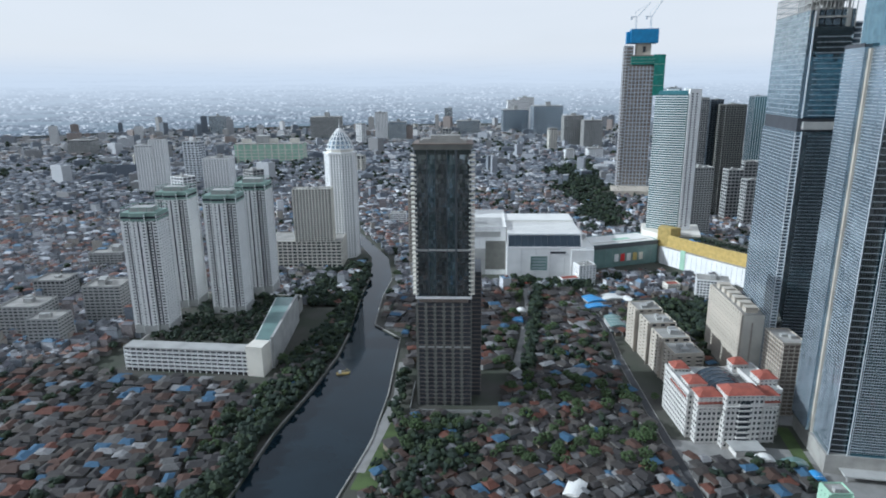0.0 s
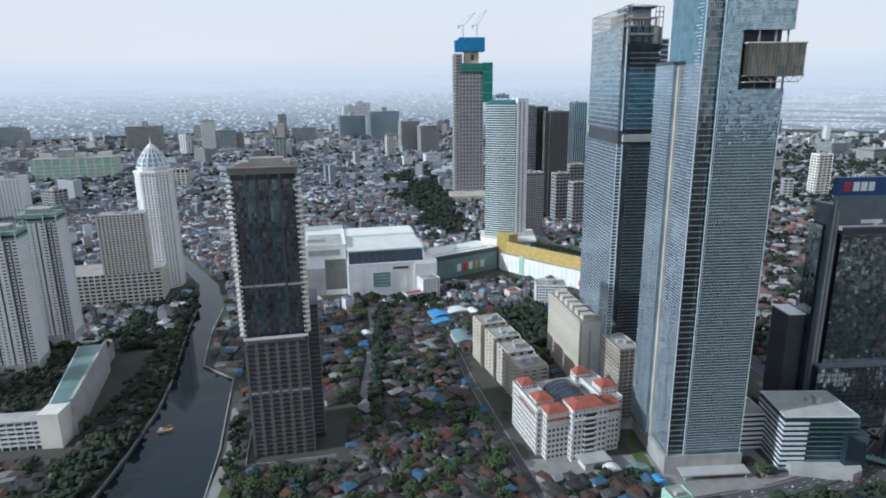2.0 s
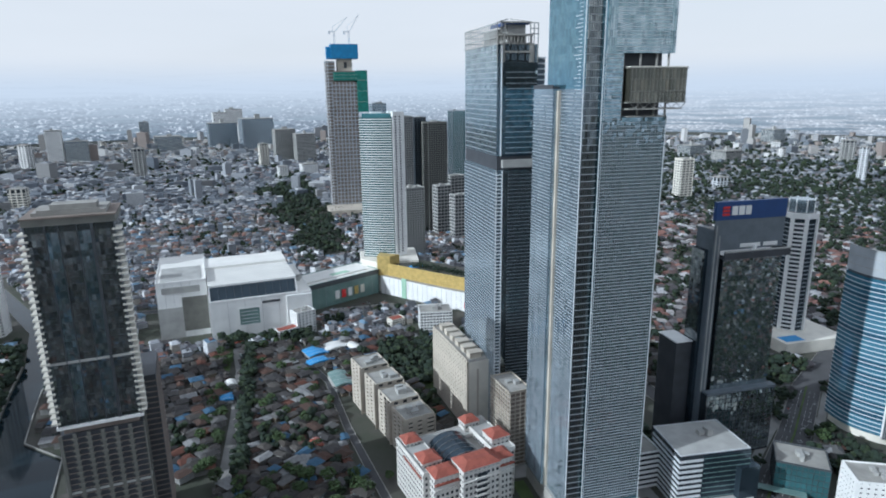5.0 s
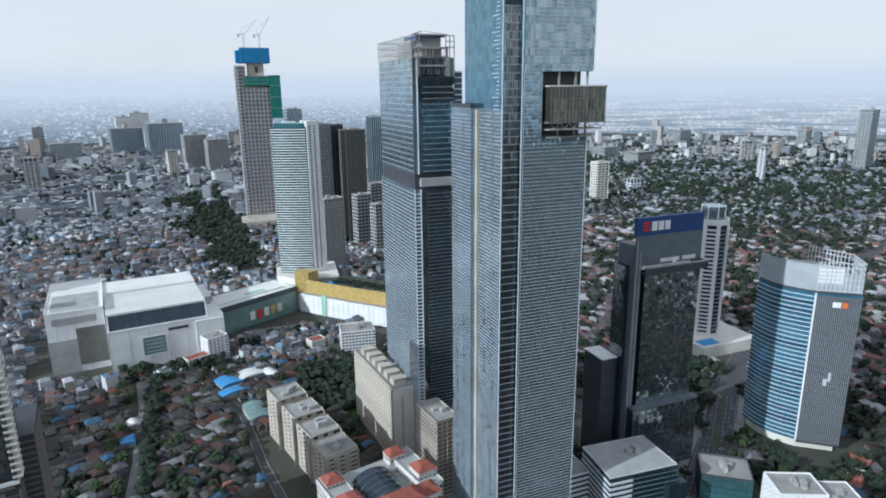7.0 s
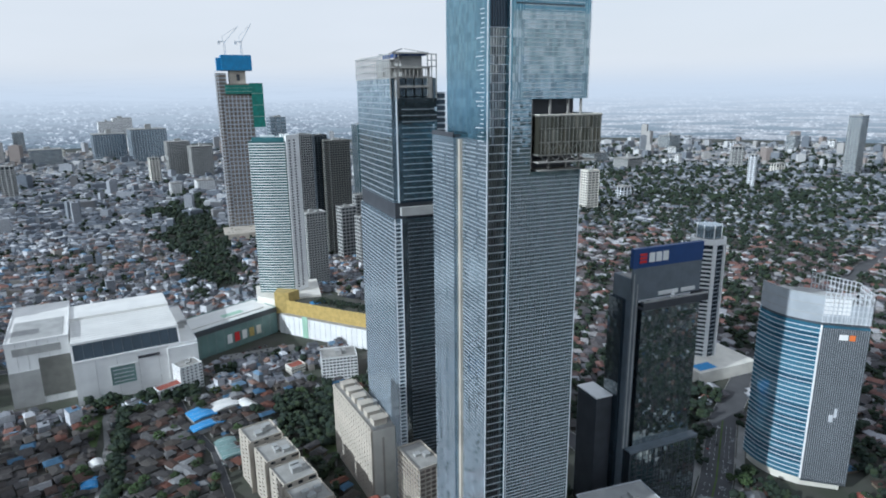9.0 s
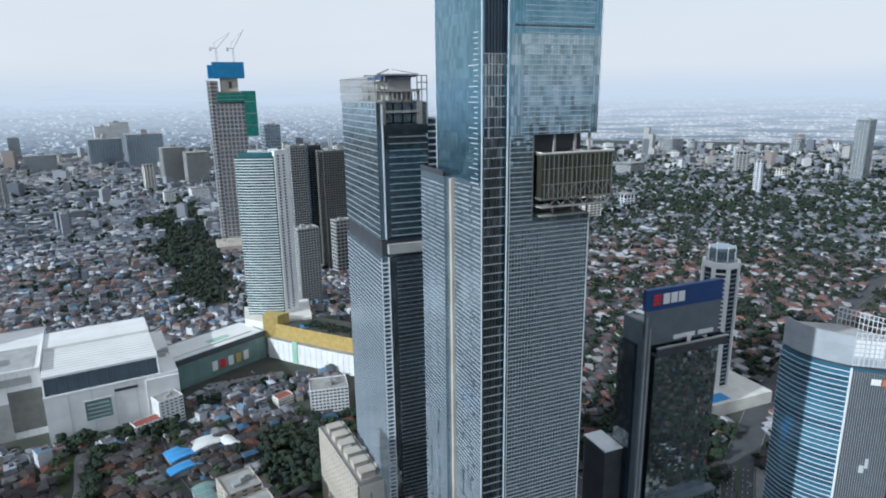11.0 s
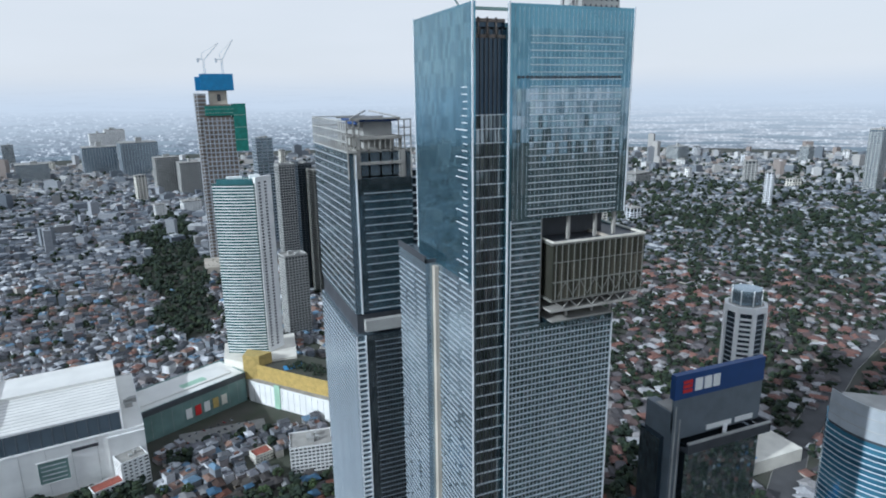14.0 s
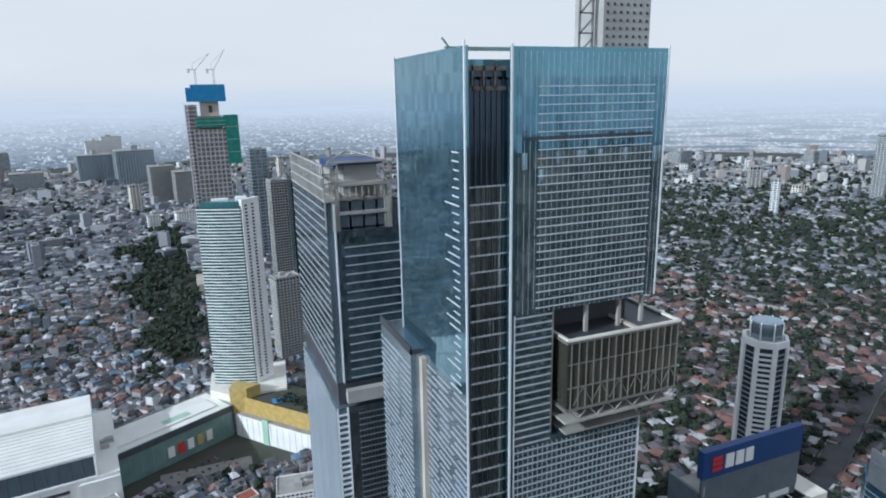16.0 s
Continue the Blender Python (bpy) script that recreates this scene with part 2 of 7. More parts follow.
    "pane_blue": pane_mat("blue_panes", [(0.17, 0.31, 0.39), (0.14, 0.27, 0.35), (0.19, 0.33, 0.4), (0.12, 0.24, 0.31)], 0.05, 0.85),
    "pane_grey": pane_mat("grey_blue_panes", [(0.36, 0.45, 0.49), (0.26, 0.35, 0.39), (0.43, 0.51, 0.55), (0.3, 0.4, 0.43), (0.18, 0.25, 0.28)], 0.05, 0.88),
    "pane_navy": pane_mat("curtain_wall_blue_panes", [(0.13, 0.33, 0.47), (0.1, 0.27, 0.4), (0.17, 0.38, 0.52), (0.06, 0.16, 0.25)], 0.12, 0.55),
    "pane_green": pane_mat("green_panes", [(0.05, 0.12, 0.125), (0.035, 0.085, 0.095), (0.075, 0.16, 0.165), (0.03, 0.06, 0.07)], 0.08, 0.4),
}


# ---- mesh helpers ----
def mesh(name, verts, faces, material, smooth=False):
    me = bpy.data.meshes.new(name)
    me.from_pydata([tuple(v) for v in verts], [], faces)
    me.materials.append(M[material] if isinstance(material, str) else material)
    if smooth:
        me.polygons.foreach_set("use_smooth", [True] * len(me.polygons))
    me.update()
    return me


def part(name, data, parent, loc=(0, 0, 0), label="", rz=0.0, kind=""):
    ob = new(name, data)
    ob.parent = parent
    ob.location = loc
    ob.rotation_euler = (0, 0, rz)
    return tagged(ob, label, "", "", kind)


def thing(name, loc, label, category, group="", kind="", rz=0.0):
    ob = new(name)
    ob.location = loc
    ob.rotation_euler = (0, 0, rz)
    return tagged(ob, label, category, group, kind)


class Geo:
    """Collects boxes and prisms into one mesh."""

    def __init__(self):
        self.v, self.f = [], []

    def prism(self, poly, z0, z1, top=None):
        n, b = len(poly), len(self.v)
        top = top or poly
        self.v += [(x, y, z0) for x, y in poly] + [(x, y, z1) for x, y in top]
        self.f += [tuple(b + n - 1 - i for i in range(n)), tuple(b + n + i for i in range(n))]
        self.f += [(b + i, b + (i + 1) % n, b + n + (i + 1) % n, b + n + i) for i in range(n)]
        return self

    def box(self, x0, y0, z0, x1, y1, z1):
        return self.prism([(x0, y0), (x1, y0), (x1, y1), (x0, y1)], z0, z1)

    def beam(self, a, b, w):
        """A square bar from a to b."""
        a, b = Vector(a), Vector(b)
        d = (b - a).normalized()
        s = d.cross(Vector((0, 0, 1)))
        s = s.normalized() if s.length > 0.01 else Vector((1, 0, 0))
        u = d.cross(s) * w / 2
        s = s * w / 2
        k = len(self.v)
        for e in (a, b):
            self.v += [tuple(e + s + u), tuple(e - s + u), tuple(e - s - u), tuple(e + s - u)]
        self.f += [(k, k + 1, k + 2, k + 3), (k + 7, k + 6, k + 5, k + 4)]
        self.f += [(k + i, k + 4 + i, k + 4 + (i + 1) % 4, k + (i + 1) % 4) for i in range(4)]
        return self

    def poly(self, pts):
        k = len(self.v)
        self.v += [tuple(p) for p in pts]
        self.f.append(tuple(range(k, k + len(pts))))
        return self

    def mesh(self, name, material, smooth=False):
        return mesh(name, self.v, self.f, material, smooth)


def offset(poly, d):
    """The polygon (counter-clockwise) grown outwards by d."""
    out, n = [], len(poly)
    for i in range(n):
        a, b, c = Vector(poly[i - 1]), Vector(poly[i]), Vector(poly[(i + 1) % n])
        e, g = (b - a).normalized(), (c - b).normalized()
        n1, n2 = Vector((e.y, -e.x)), Vector((g.y, -g.x))
        m = n1 + n2
        out.append(tuple(b + m * (d / max(0.25, m.length_squared / 2))))
    return out


def rect(w, d, cx=0.0, cy=0.0):
    return [(cx - w / 2, cy - d / 2), (cx + w / 2, cy - d / 2), (cx + w / 2, cy + d / 2), (cx - w / 2, cy + d / 2)]


def bands(parent, poly, z0, z1, step, height, out, material, name="floor_band", skip=()):
    """A projecting band round every storey, one mesh shared by all."""
    me = Geo().prism(offset(poly, out), 0, height).mesh(name, material)
    n = int((z1 - z0 - height) / step + 1.001)
    for k in range(n):
        if k not in skip:
            part(name, me, parent, (0, 0, z0 + k * step))


def posts(parent, poly, z0, z1, step, width, out, material, name="mullion", sides=None):
    """Upright mullions or piers along the sides of the plan, one mesh shared by all."""
    me = Geo().box(-width / 2, -out, 0, width / 2, 0.05, z1 - z0).mesh(name, material)
    n = len(poly)
    for i in range(n):
        if sides is not None and i not in sides:
            continue
        a, b = Vector(poly[i]), Vector(poly[(i + 1) % n])
        count = max(1, round((b - a).length / step))
        rz = math.atan2((b - a).y, (b - a).x)
        for k in range(count + 1 if sides is not None else count):
            p = a.lerp(b, k / count)
            part(name, me, parent, (p.x, p.y, z0), rz=rz)


def panes(parent, a, b, z0, z1, nx, nz, material, seed=1, tilt=0.9, gap=0.12, out=0.12, keep=None, name="pane_field"):
    """A curtain wall from a to b, its panes each hung a little out of true; the wall faces right of a-b. keep(u, z): which panes exist."""
    rng = random.Random(seed)
    a, b = Vector(a), Vector(b)
    d = (b - a).normalized()
    nrm = Vector((d.y, -d.x))
    w, h = (b - a).length / nx, (z1 - z0) / nz
    g = Geo()
    for i in range(nx):
        for j in range(nz):
            if keep and not keep((i + 0.5) * w, z0 + (j + 0.5) * h):
                continue
            tx, tz = math.tan(radians(rng.gauss(0, tilt))) * w / 2, math.tan(radians(rng.gauss(0, tilt))) * h / 2
            pts = []
            for sx, sz in ((-1, -1), (1, -1), (1, 1), (-1, 1)):
                p = a + d * ((i + 0.5) * w + sx * (w / 2 - gap / 2)) + nrm * (out + max(-out * 0.8, sx * tx + sz * tz))
                pts.append((p.x, p.y, z0 + (j + 0.5) * h + sz * (h / 2 - gap / 2)))
            g.poly(pts)
    return part(name, g.mesh(name, material), parent, kind="stuff")


def roof_plant(parent, poly, z, rng, n=4, size=5.0, material="grey_wall"):
    """Plant rooms, tanks and ducts on a flat roof."""
    xs, ys = [p[0] for p in poly], [p[1] for p in poly]
    for k in range(n):
        x = rng.uniform(min(xs) * 0.6 + max(xs) * 0.4, min(xs) * 0.3 + max(xs) * 0.7) + rng.uniform(-1, 1) * size * 0.5
        y = rng.uniform(min(ys) * 0.7 + max(ys) * 0.3, min(ys) * 0.3 + max(ys) * 0.7)
        w, d, h = rng.uniform(0.4, 1) * size, rng.uniform(0.4, 1) * size, rng.uniform(0.3, 0.7) * size
        g = Geo().box(-w / 2, -d / 2, 0, w / 2, d / 2, h).box(-w / 2 - 0.2, -d / 2 - 0.2, h, w / 2 + 0.2, d / 2 + 0.2, h + 0.3)
        part("roof_plant", g.mesh("roof_plant", material), parent, (x, y, z))


def parapet(parent, poly, z, h, material, t=0.5):
    g = Geo()
    inner = offset(poly, -t)
    n = len(poly)
    for i in range(n):
        j = (i + 1) % n
        g.prism([poly[i], poly[j], inner[j], inner[i]], z, z + h)
    part("parapet", g.mesh("parapet", material), parent)


def building(name, label, category, at, poly, h, core="window", wall="white", step=3.6, band=1.5, out=0.35, pier=1.2, pier_step=5.0, z0=0.0, rz=0.0, roof="concrete", plant=3, group="", cap=1.2, band_mat=None, base=0.0, plant_size=5.0):
    """A block of storeys: glass core, spandrel bands, piers, parapet and plant on the roof. at: x, y; poly round it."""
    rng = random.Random(hash((round(at[0]), round(at[1]), round(h))))
    t = thing(name, (at[0], at[1], z0), label, category, group, rz=rz)
    part("body", Geo().prism(poly, 0, h).mesh("body", core), t)
    if base:
        part("base_storey", Geo().prism(offset(poly, 0.5), 0, base).mesh("base_storey", wall), t)
    if band:
        bands(t, poly, base, h - 0.2, step, band, out, band_mat or wall)
    if pier:
        posts(t, poly, base, h, pier_step, pier, out + 0.12, wall, "pier")
    part("roof", Geo().prism(offset(poly, -0.3), h, h + 0.15).mesh("roof", roof), t)
    if cap:
        parapet(t, offset(poly, out + 0.16), h - 0.3, cap + 0.3, wall)
    if plant:
        roof_plant(t, poly, h + 0.1, rng, plant, plant_size)
    return t

# ---- ground, canal, roads, distance ----
CANAL = [  # y, left bank x, right bank x
    (-4300, -900, -830), (-900, -460, -390), (-300, -412, -345), (-100, -412, -345), (-20, -418, -342), (60, -416, -350),
    (130, -418, -362), (190, -426, -372), (225, -434, -412), (285, -446, -424), (330, -455, -432), (410, -468, -440), (520, -500, -476), (760, -640, -622), (1000, -760, -748)]


def canal_x(y):
    ys = [c[0] for c in CANAL]
    return np.interp(y, ys, [c[1] for c in CANAL]), np.interp(y, ys, [c[2] for c in CANAL])


g = Geo()
rows = [(-4300, -900, -830)] + CANAL[1:] + [(1010, -756, -755), (4600, -756, -755)]
for y, a, b in rows:
    deep = -3.5 if y < 1005 else 0.0
    for x, z in ((-4900, 0), (a - 4, 0), (a, deep), (b, deep), (b + 3, 0), (4700, 0)):
        g.v.append((x, y, z))
for r in range(len(rows) - 1):
    for c in range(5):
        k = r * 6 + c
        g.f.append((k, k + 1, k + 7, k + 6))
ground = tagged(new("ground", g.mesh("ground", "ground")), "bare earth, dust and asphalt between the houses", "ground", kind="structure")

g = Geo()
for i in range(len(CANAL) - 1):
    (y0, a0, b0), (y1, a1, b1) = CANAL[i], CANAL[i + 1]
    g.poly([(a0 - 3, y0, -1.2), (b0 + 2.5, y0, -1.2), (b1 + 2.5, y1, -1.2), (a1 - 3, y1, -1.2)])
tagged(new("water", g.mesh("water", "water")), "dark still water of a wide canal", "canal", kind="structure")


def ribbon(name, pts, width, z, material, label, category, curb=0.0):
    """A road along the points, lying z above the ground; curb: height of the raised edges."""
    g = Geo()
    left, right = [], []
    for i, p in enumerate(pts):
        a, b = Vector(pts[max(0, i - 1)]), Vector(pts[min(len(pts) - 1, i + 1)])
        d = (b - a).normalized()
        s = Vector((-d.y, d.x)) * width / 2
        left.append(Vector(p) + s)
        right.append(Vector(p) - s)
    for i in range(len(pts) - 1):
        q = [right[i], right[i + 1], left[i + 1], left[i]]
        g.prism([tuple(v) for v in reversed(q)][::-1], z - 0.3, z)
    ob = tagged(new(name, g.mesh(name, material)), label, category, kind="structure")
    if curb:
        for side in (left, right):
            g = Geo()
            for i in range(len(pts) - 1):
                g.beam((*side[i], z + curb / 2), (*side[i + 1], z + curb / 2), 0.5)
            tagged(new("kerb", g.mesh("kerb", "concrete")), "pale concrete kerb along the road", "kerb", kind="structure")
    return ob


ribbon("road", [(-85, -160), (-98, -30), (-116, 80), (-131, 175), (-141, 275), (-160, 330), (-176, 420)], 7, 0.16, "asphalt", "narrow asphalt street between the houses", "road", 0.3)
ribbon("road", [(-280, -190), (-85, -60), (70, -35), (160, -10), (250, 60), (330, 130), (470, 220), (700, 330), (1200, 520)], 26, 0.2, "asphalt", "wide dark main road with several lanes", "road", 0.3)
ribbon("road", [(-420, 560), (-320, 560), (-190, 590), (-60, 640), (60, 690)], 14, 0.16, "asphalt", "street behind the shopping centre", "road", 0.3)
ribbon("road", [(180, 60), (170, 200), (160, 420), (200, 800), (260, 1500)], 18, 0.24, "asphalt", "wide street running away beside the towers", "road", 0.3)
ribbon("pavement", [(-336, -60), (-336, 10), (-337, 60), (-350, 130)], 9, 0.25, "paving", "pale concrete walkway beside the canal", "pavement")
ribbon("pavement", [(-234, 120), (-231, 220), (-232, 330), (-240, 395)], 11, 0.15, "paving", "dusty unpaved lane beside the tower", "path")
# low wall along the canal
for side, dx in ((1, -1.0), (2, 0.8)):
    g = Geo()
    for i in range(2, 11):
        a, b = CANAL[i], CANAL[i + 1]
        g.beam((a[side] + dx * 4, a[0], 0.5), (b[side] + dx * 4, b[0], 0.5), 1.0)
    tagged(new("trim", g.mesh("canal_wall", "concrete")), "low concrete wall along the canal bank", "wall", kind="structure")
# lane marks of the main road
road_pts = [Vector(p) for p in ((-85, -60), (70, -35), (160, -10), (250, 60), (330, 130))]
g = Geo()
for a, b in zip(road_pts, road_pts[1:]):
    d = (b - a).normalized()
    s = Vector((-d.y, d.x))
    n = int((b - a).length / 9)
    for lane in (-8, -4, 4, 8):
        for k in range(n):
            p = a + d * (k * 9 + 2) + s * lane
            q = p + d * 3.5
            g.poly([(*(p - s * 0.12), 0.206), (*(q - s * 0.12), 0.206), (*(q + s * 0.12), 0.206), (*(p + s * 0.12), 0.206)])
tagged(new("trim", g.mesh("lane_marks", "white")), "white dashed lane marks on the main road", "road marking", kind="structure")
# green median
g = Geo()
for a, b in zip(road_pts[1:], road_pts[2:]):
    g.beam((*a, 0.3), (*b, 0.3), 1.6)
tagged(new("trim", g.mesh("median", "grass")), "planted strip in the middle of the main road", "median", kind="structure")


def backdrop():
    """Glowing ring all round, 4.4 km away, painted with far city and haze."""
    m = bpy.data.materials.new("far_haze")
    m.use_nodes = True
    n, l = m.node_tree.nodes, m.node_tree.links
    n.clear()

    def math_node(op, a, b=None, c=None):
        k = n.new("ShaderNodeMath")
        k.operation = op
        for i, v in enumerate((a, b, c)):
            if isinstance(v, (int, float)):
                k.inputs[i].default_value = v
            elif v is not None:
                l.new(v, k.inputs[i])
        return k.outputs["Value"]

    def ranged(v, lo, hi, a=0.0, b=1.0, smooth=True):
        k = n.new("ShaderNodeMapRange")
        k.interpolation_type = "SMOOTHSTEP" if smooth else "LINEAR"
        for key, q in (("From Min", lo), ("From Max", hi), ("To Min", a), ("To Max", b)):
            k.inputs[key].default_value = q
        l.new(v, k.inputs["Value"])
        return k.outputs["Result"]

    def blend(fac, a, b):
        k = n.new("ShaderNodeMixRGB")
        for i, v in enumerate((fac, a, b)):
            if isinstance(v, tuple):
                k.inputs[i].default_value = (*v, 1)
            elif isinstance(v, (int, float)):
                k.inputs[i].default_value = v
            else:
                l.new(v, k.inputs[i])
        return k.outputs["Color"]

    def cells(width, height):
        c = n.new("ShaderNodeCombineXYZ")
        l.new(math_node("MULTIPLY", round_, 1 / width), c.inputs["X"])
        l.new(math_node("MULTIPLY", sep.outputs["Z"], 1 / height), c.inputs["Y"])
        return c.outputs["Vector"]

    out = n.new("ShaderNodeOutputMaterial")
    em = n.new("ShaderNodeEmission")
    co = n.new("ShaderNodeTexCoord")
    sep = n.new("ShaderNodeSeparateXYZ")
    l.new(co.outputs["Object"], sep.inputs["Vector"])
    round_ = math_node("MULTIPLY", math_node("ARCTAN2", sep.outputs["X"], sep.outputs["Y"]), 4400.0)
    # roofs and walls, seen ever flatter towards the horizon
    house = n.new("ShaderNodeTexVoronoi")
    house.voronoi_dimensions = "2D"
    house.inputs["Scale"].default_value = 1.0
    l.new(cells(18, 10), house.inputs["Vector"])
    tone = n.new("ShaderNodeSeparateColor")
    l.new(house.outputs["Color"], tone.inputs["Color"])
    ramp = n.new("ShaderNodeValToRGB")
    el = ramp.color_ramp.elements
    el[0].color, el[0].position = (0.1, 0.115, 0.125, 1), 0.15
    el[1].color, el[1].position = (0.95, 0.88, 0.77, 1), 0.93
    e = el.new(0.5)
    e.color = (0.21, 0.22, 0.225, 1)
    e = el.new(0.72)
    e.color = (0.38, 0.375, 0.36, 1)
    small = n.new("ShaderNodeTexVoronoi")
    small.voronoi_dimensions = "2D"
    small.inputs["Scale"].default_value = 1.0
    l.new(cells(8, 5), small.inputs["Vector"])
    tone2 = n.new("ShaderNodeSeparateColor")
    l.new(small.outputs["Color"], tone2.inputs["Color"])
    l.new(math_node("MULTIPLY_ADD", tone2.outputs["Red"], 0.35, math_node("MULTIPLY", tone.outputs["Red"], 0.68)), ramp.inputs["Fac"])
    # leafy belts and denser quarters in long flat patches
    quarter = n.new("ShaderNodeTexNoise")
    quarter.noise_dimensions = "2D"
    quarter.inputs["Scale"].default_value = 1.0
    quarter.inputs["Detail"].default_value = 5.0
    l.new(cells(420, 17), quarter.inputs["Vector"])
    city = blend(ranged(quarter.outputs["Fac"], 0.46, 0.66), ramp.outputs["Color"], (0.19, 0.225, 0.225))
    # open sunshine painted as paler colour on the plain in the east
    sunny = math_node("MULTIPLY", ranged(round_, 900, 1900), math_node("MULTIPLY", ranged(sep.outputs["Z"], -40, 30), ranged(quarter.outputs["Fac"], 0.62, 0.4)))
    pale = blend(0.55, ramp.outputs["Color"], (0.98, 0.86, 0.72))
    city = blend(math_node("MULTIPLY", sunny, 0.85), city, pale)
    # haze painted into the glow, thicker with height as with distance
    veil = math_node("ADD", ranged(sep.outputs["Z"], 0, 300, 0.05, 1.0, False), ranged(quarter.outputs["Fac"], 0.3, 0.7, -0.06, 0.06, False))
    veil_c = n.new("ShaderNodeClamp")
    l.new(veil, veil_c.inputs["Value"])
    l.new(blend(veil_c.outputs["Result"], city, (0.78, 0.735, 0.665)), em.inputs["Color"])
    tr = n.new("ShaderNodeBsdfTransparent")
    fade = n.new("ShaderNodeMapRange")
    fade.interpolation_type = "SMOOTHSTEP"
    fade.inputs["From Min"].default_value = 300
    fade.inputs["From Max"].default_value = 535
    l.new(sep.outputs["Z"], fade.inputs["Value"])
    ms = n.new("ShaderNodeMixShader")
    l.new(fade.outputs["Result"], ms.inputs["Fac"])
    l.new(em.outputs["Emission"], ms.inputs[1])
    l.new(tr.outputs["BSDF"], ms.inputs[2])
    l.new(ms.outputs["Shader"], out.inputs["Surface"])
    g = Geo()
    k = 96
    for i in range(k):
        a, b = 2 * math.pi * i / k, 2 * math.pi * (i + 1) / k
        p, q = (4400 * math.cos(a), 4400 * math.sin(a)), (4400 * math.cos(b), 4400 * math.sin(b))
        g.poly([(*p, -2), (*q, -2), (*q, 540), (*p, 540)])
    ob = tagged(new("backdrop", g.mesh("backdrop", m)), "glowing backdrop painted with a hazy far city under a pale sky", "distance", kind="structure")
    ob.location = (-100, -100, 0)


backdrop()
for off in (-19, 19):
    ribbon("pavement", [(-85, -60 + off), (70, -35 + off), (160 - off * 0.4, -10 + off), (250 - off * 0.5, 60 + off * 0.8), (330 - off * 0.5, 130 + off * 0.8)], 7, 0.3, "paving", "pale pavement beside the main road", "pavement")
# paved forecourts at the foot of the towers and the hotel
for x0, y0, x1, y1 in ((-108, -24, 66, 26), (-14, 64, 60, 122), (62, -6, 84, 60), (-120, 440, -30, 505), (225, 70, 290, 130)):
    tagged(new("pavement", Geo().box(x0, y0, -0.2, x1, y1, 0.12).mesh("forecourt", "paving")), "pale paved forecourt between the buildings", "pavement", kind="structure")
for x0, y0, x1, y1 in ((-16, -20, -6, 60), (-336, -80, -318, 30), (-262, 330, -244, 395), (-100, 232, -30, 250)):
    tagged(new("grass", Geo().box(x0, y0, -0.2, x1, y1, 0.18).mesh("lawn", "grass")), "strip of rough green grass", "grass", kind="structure")

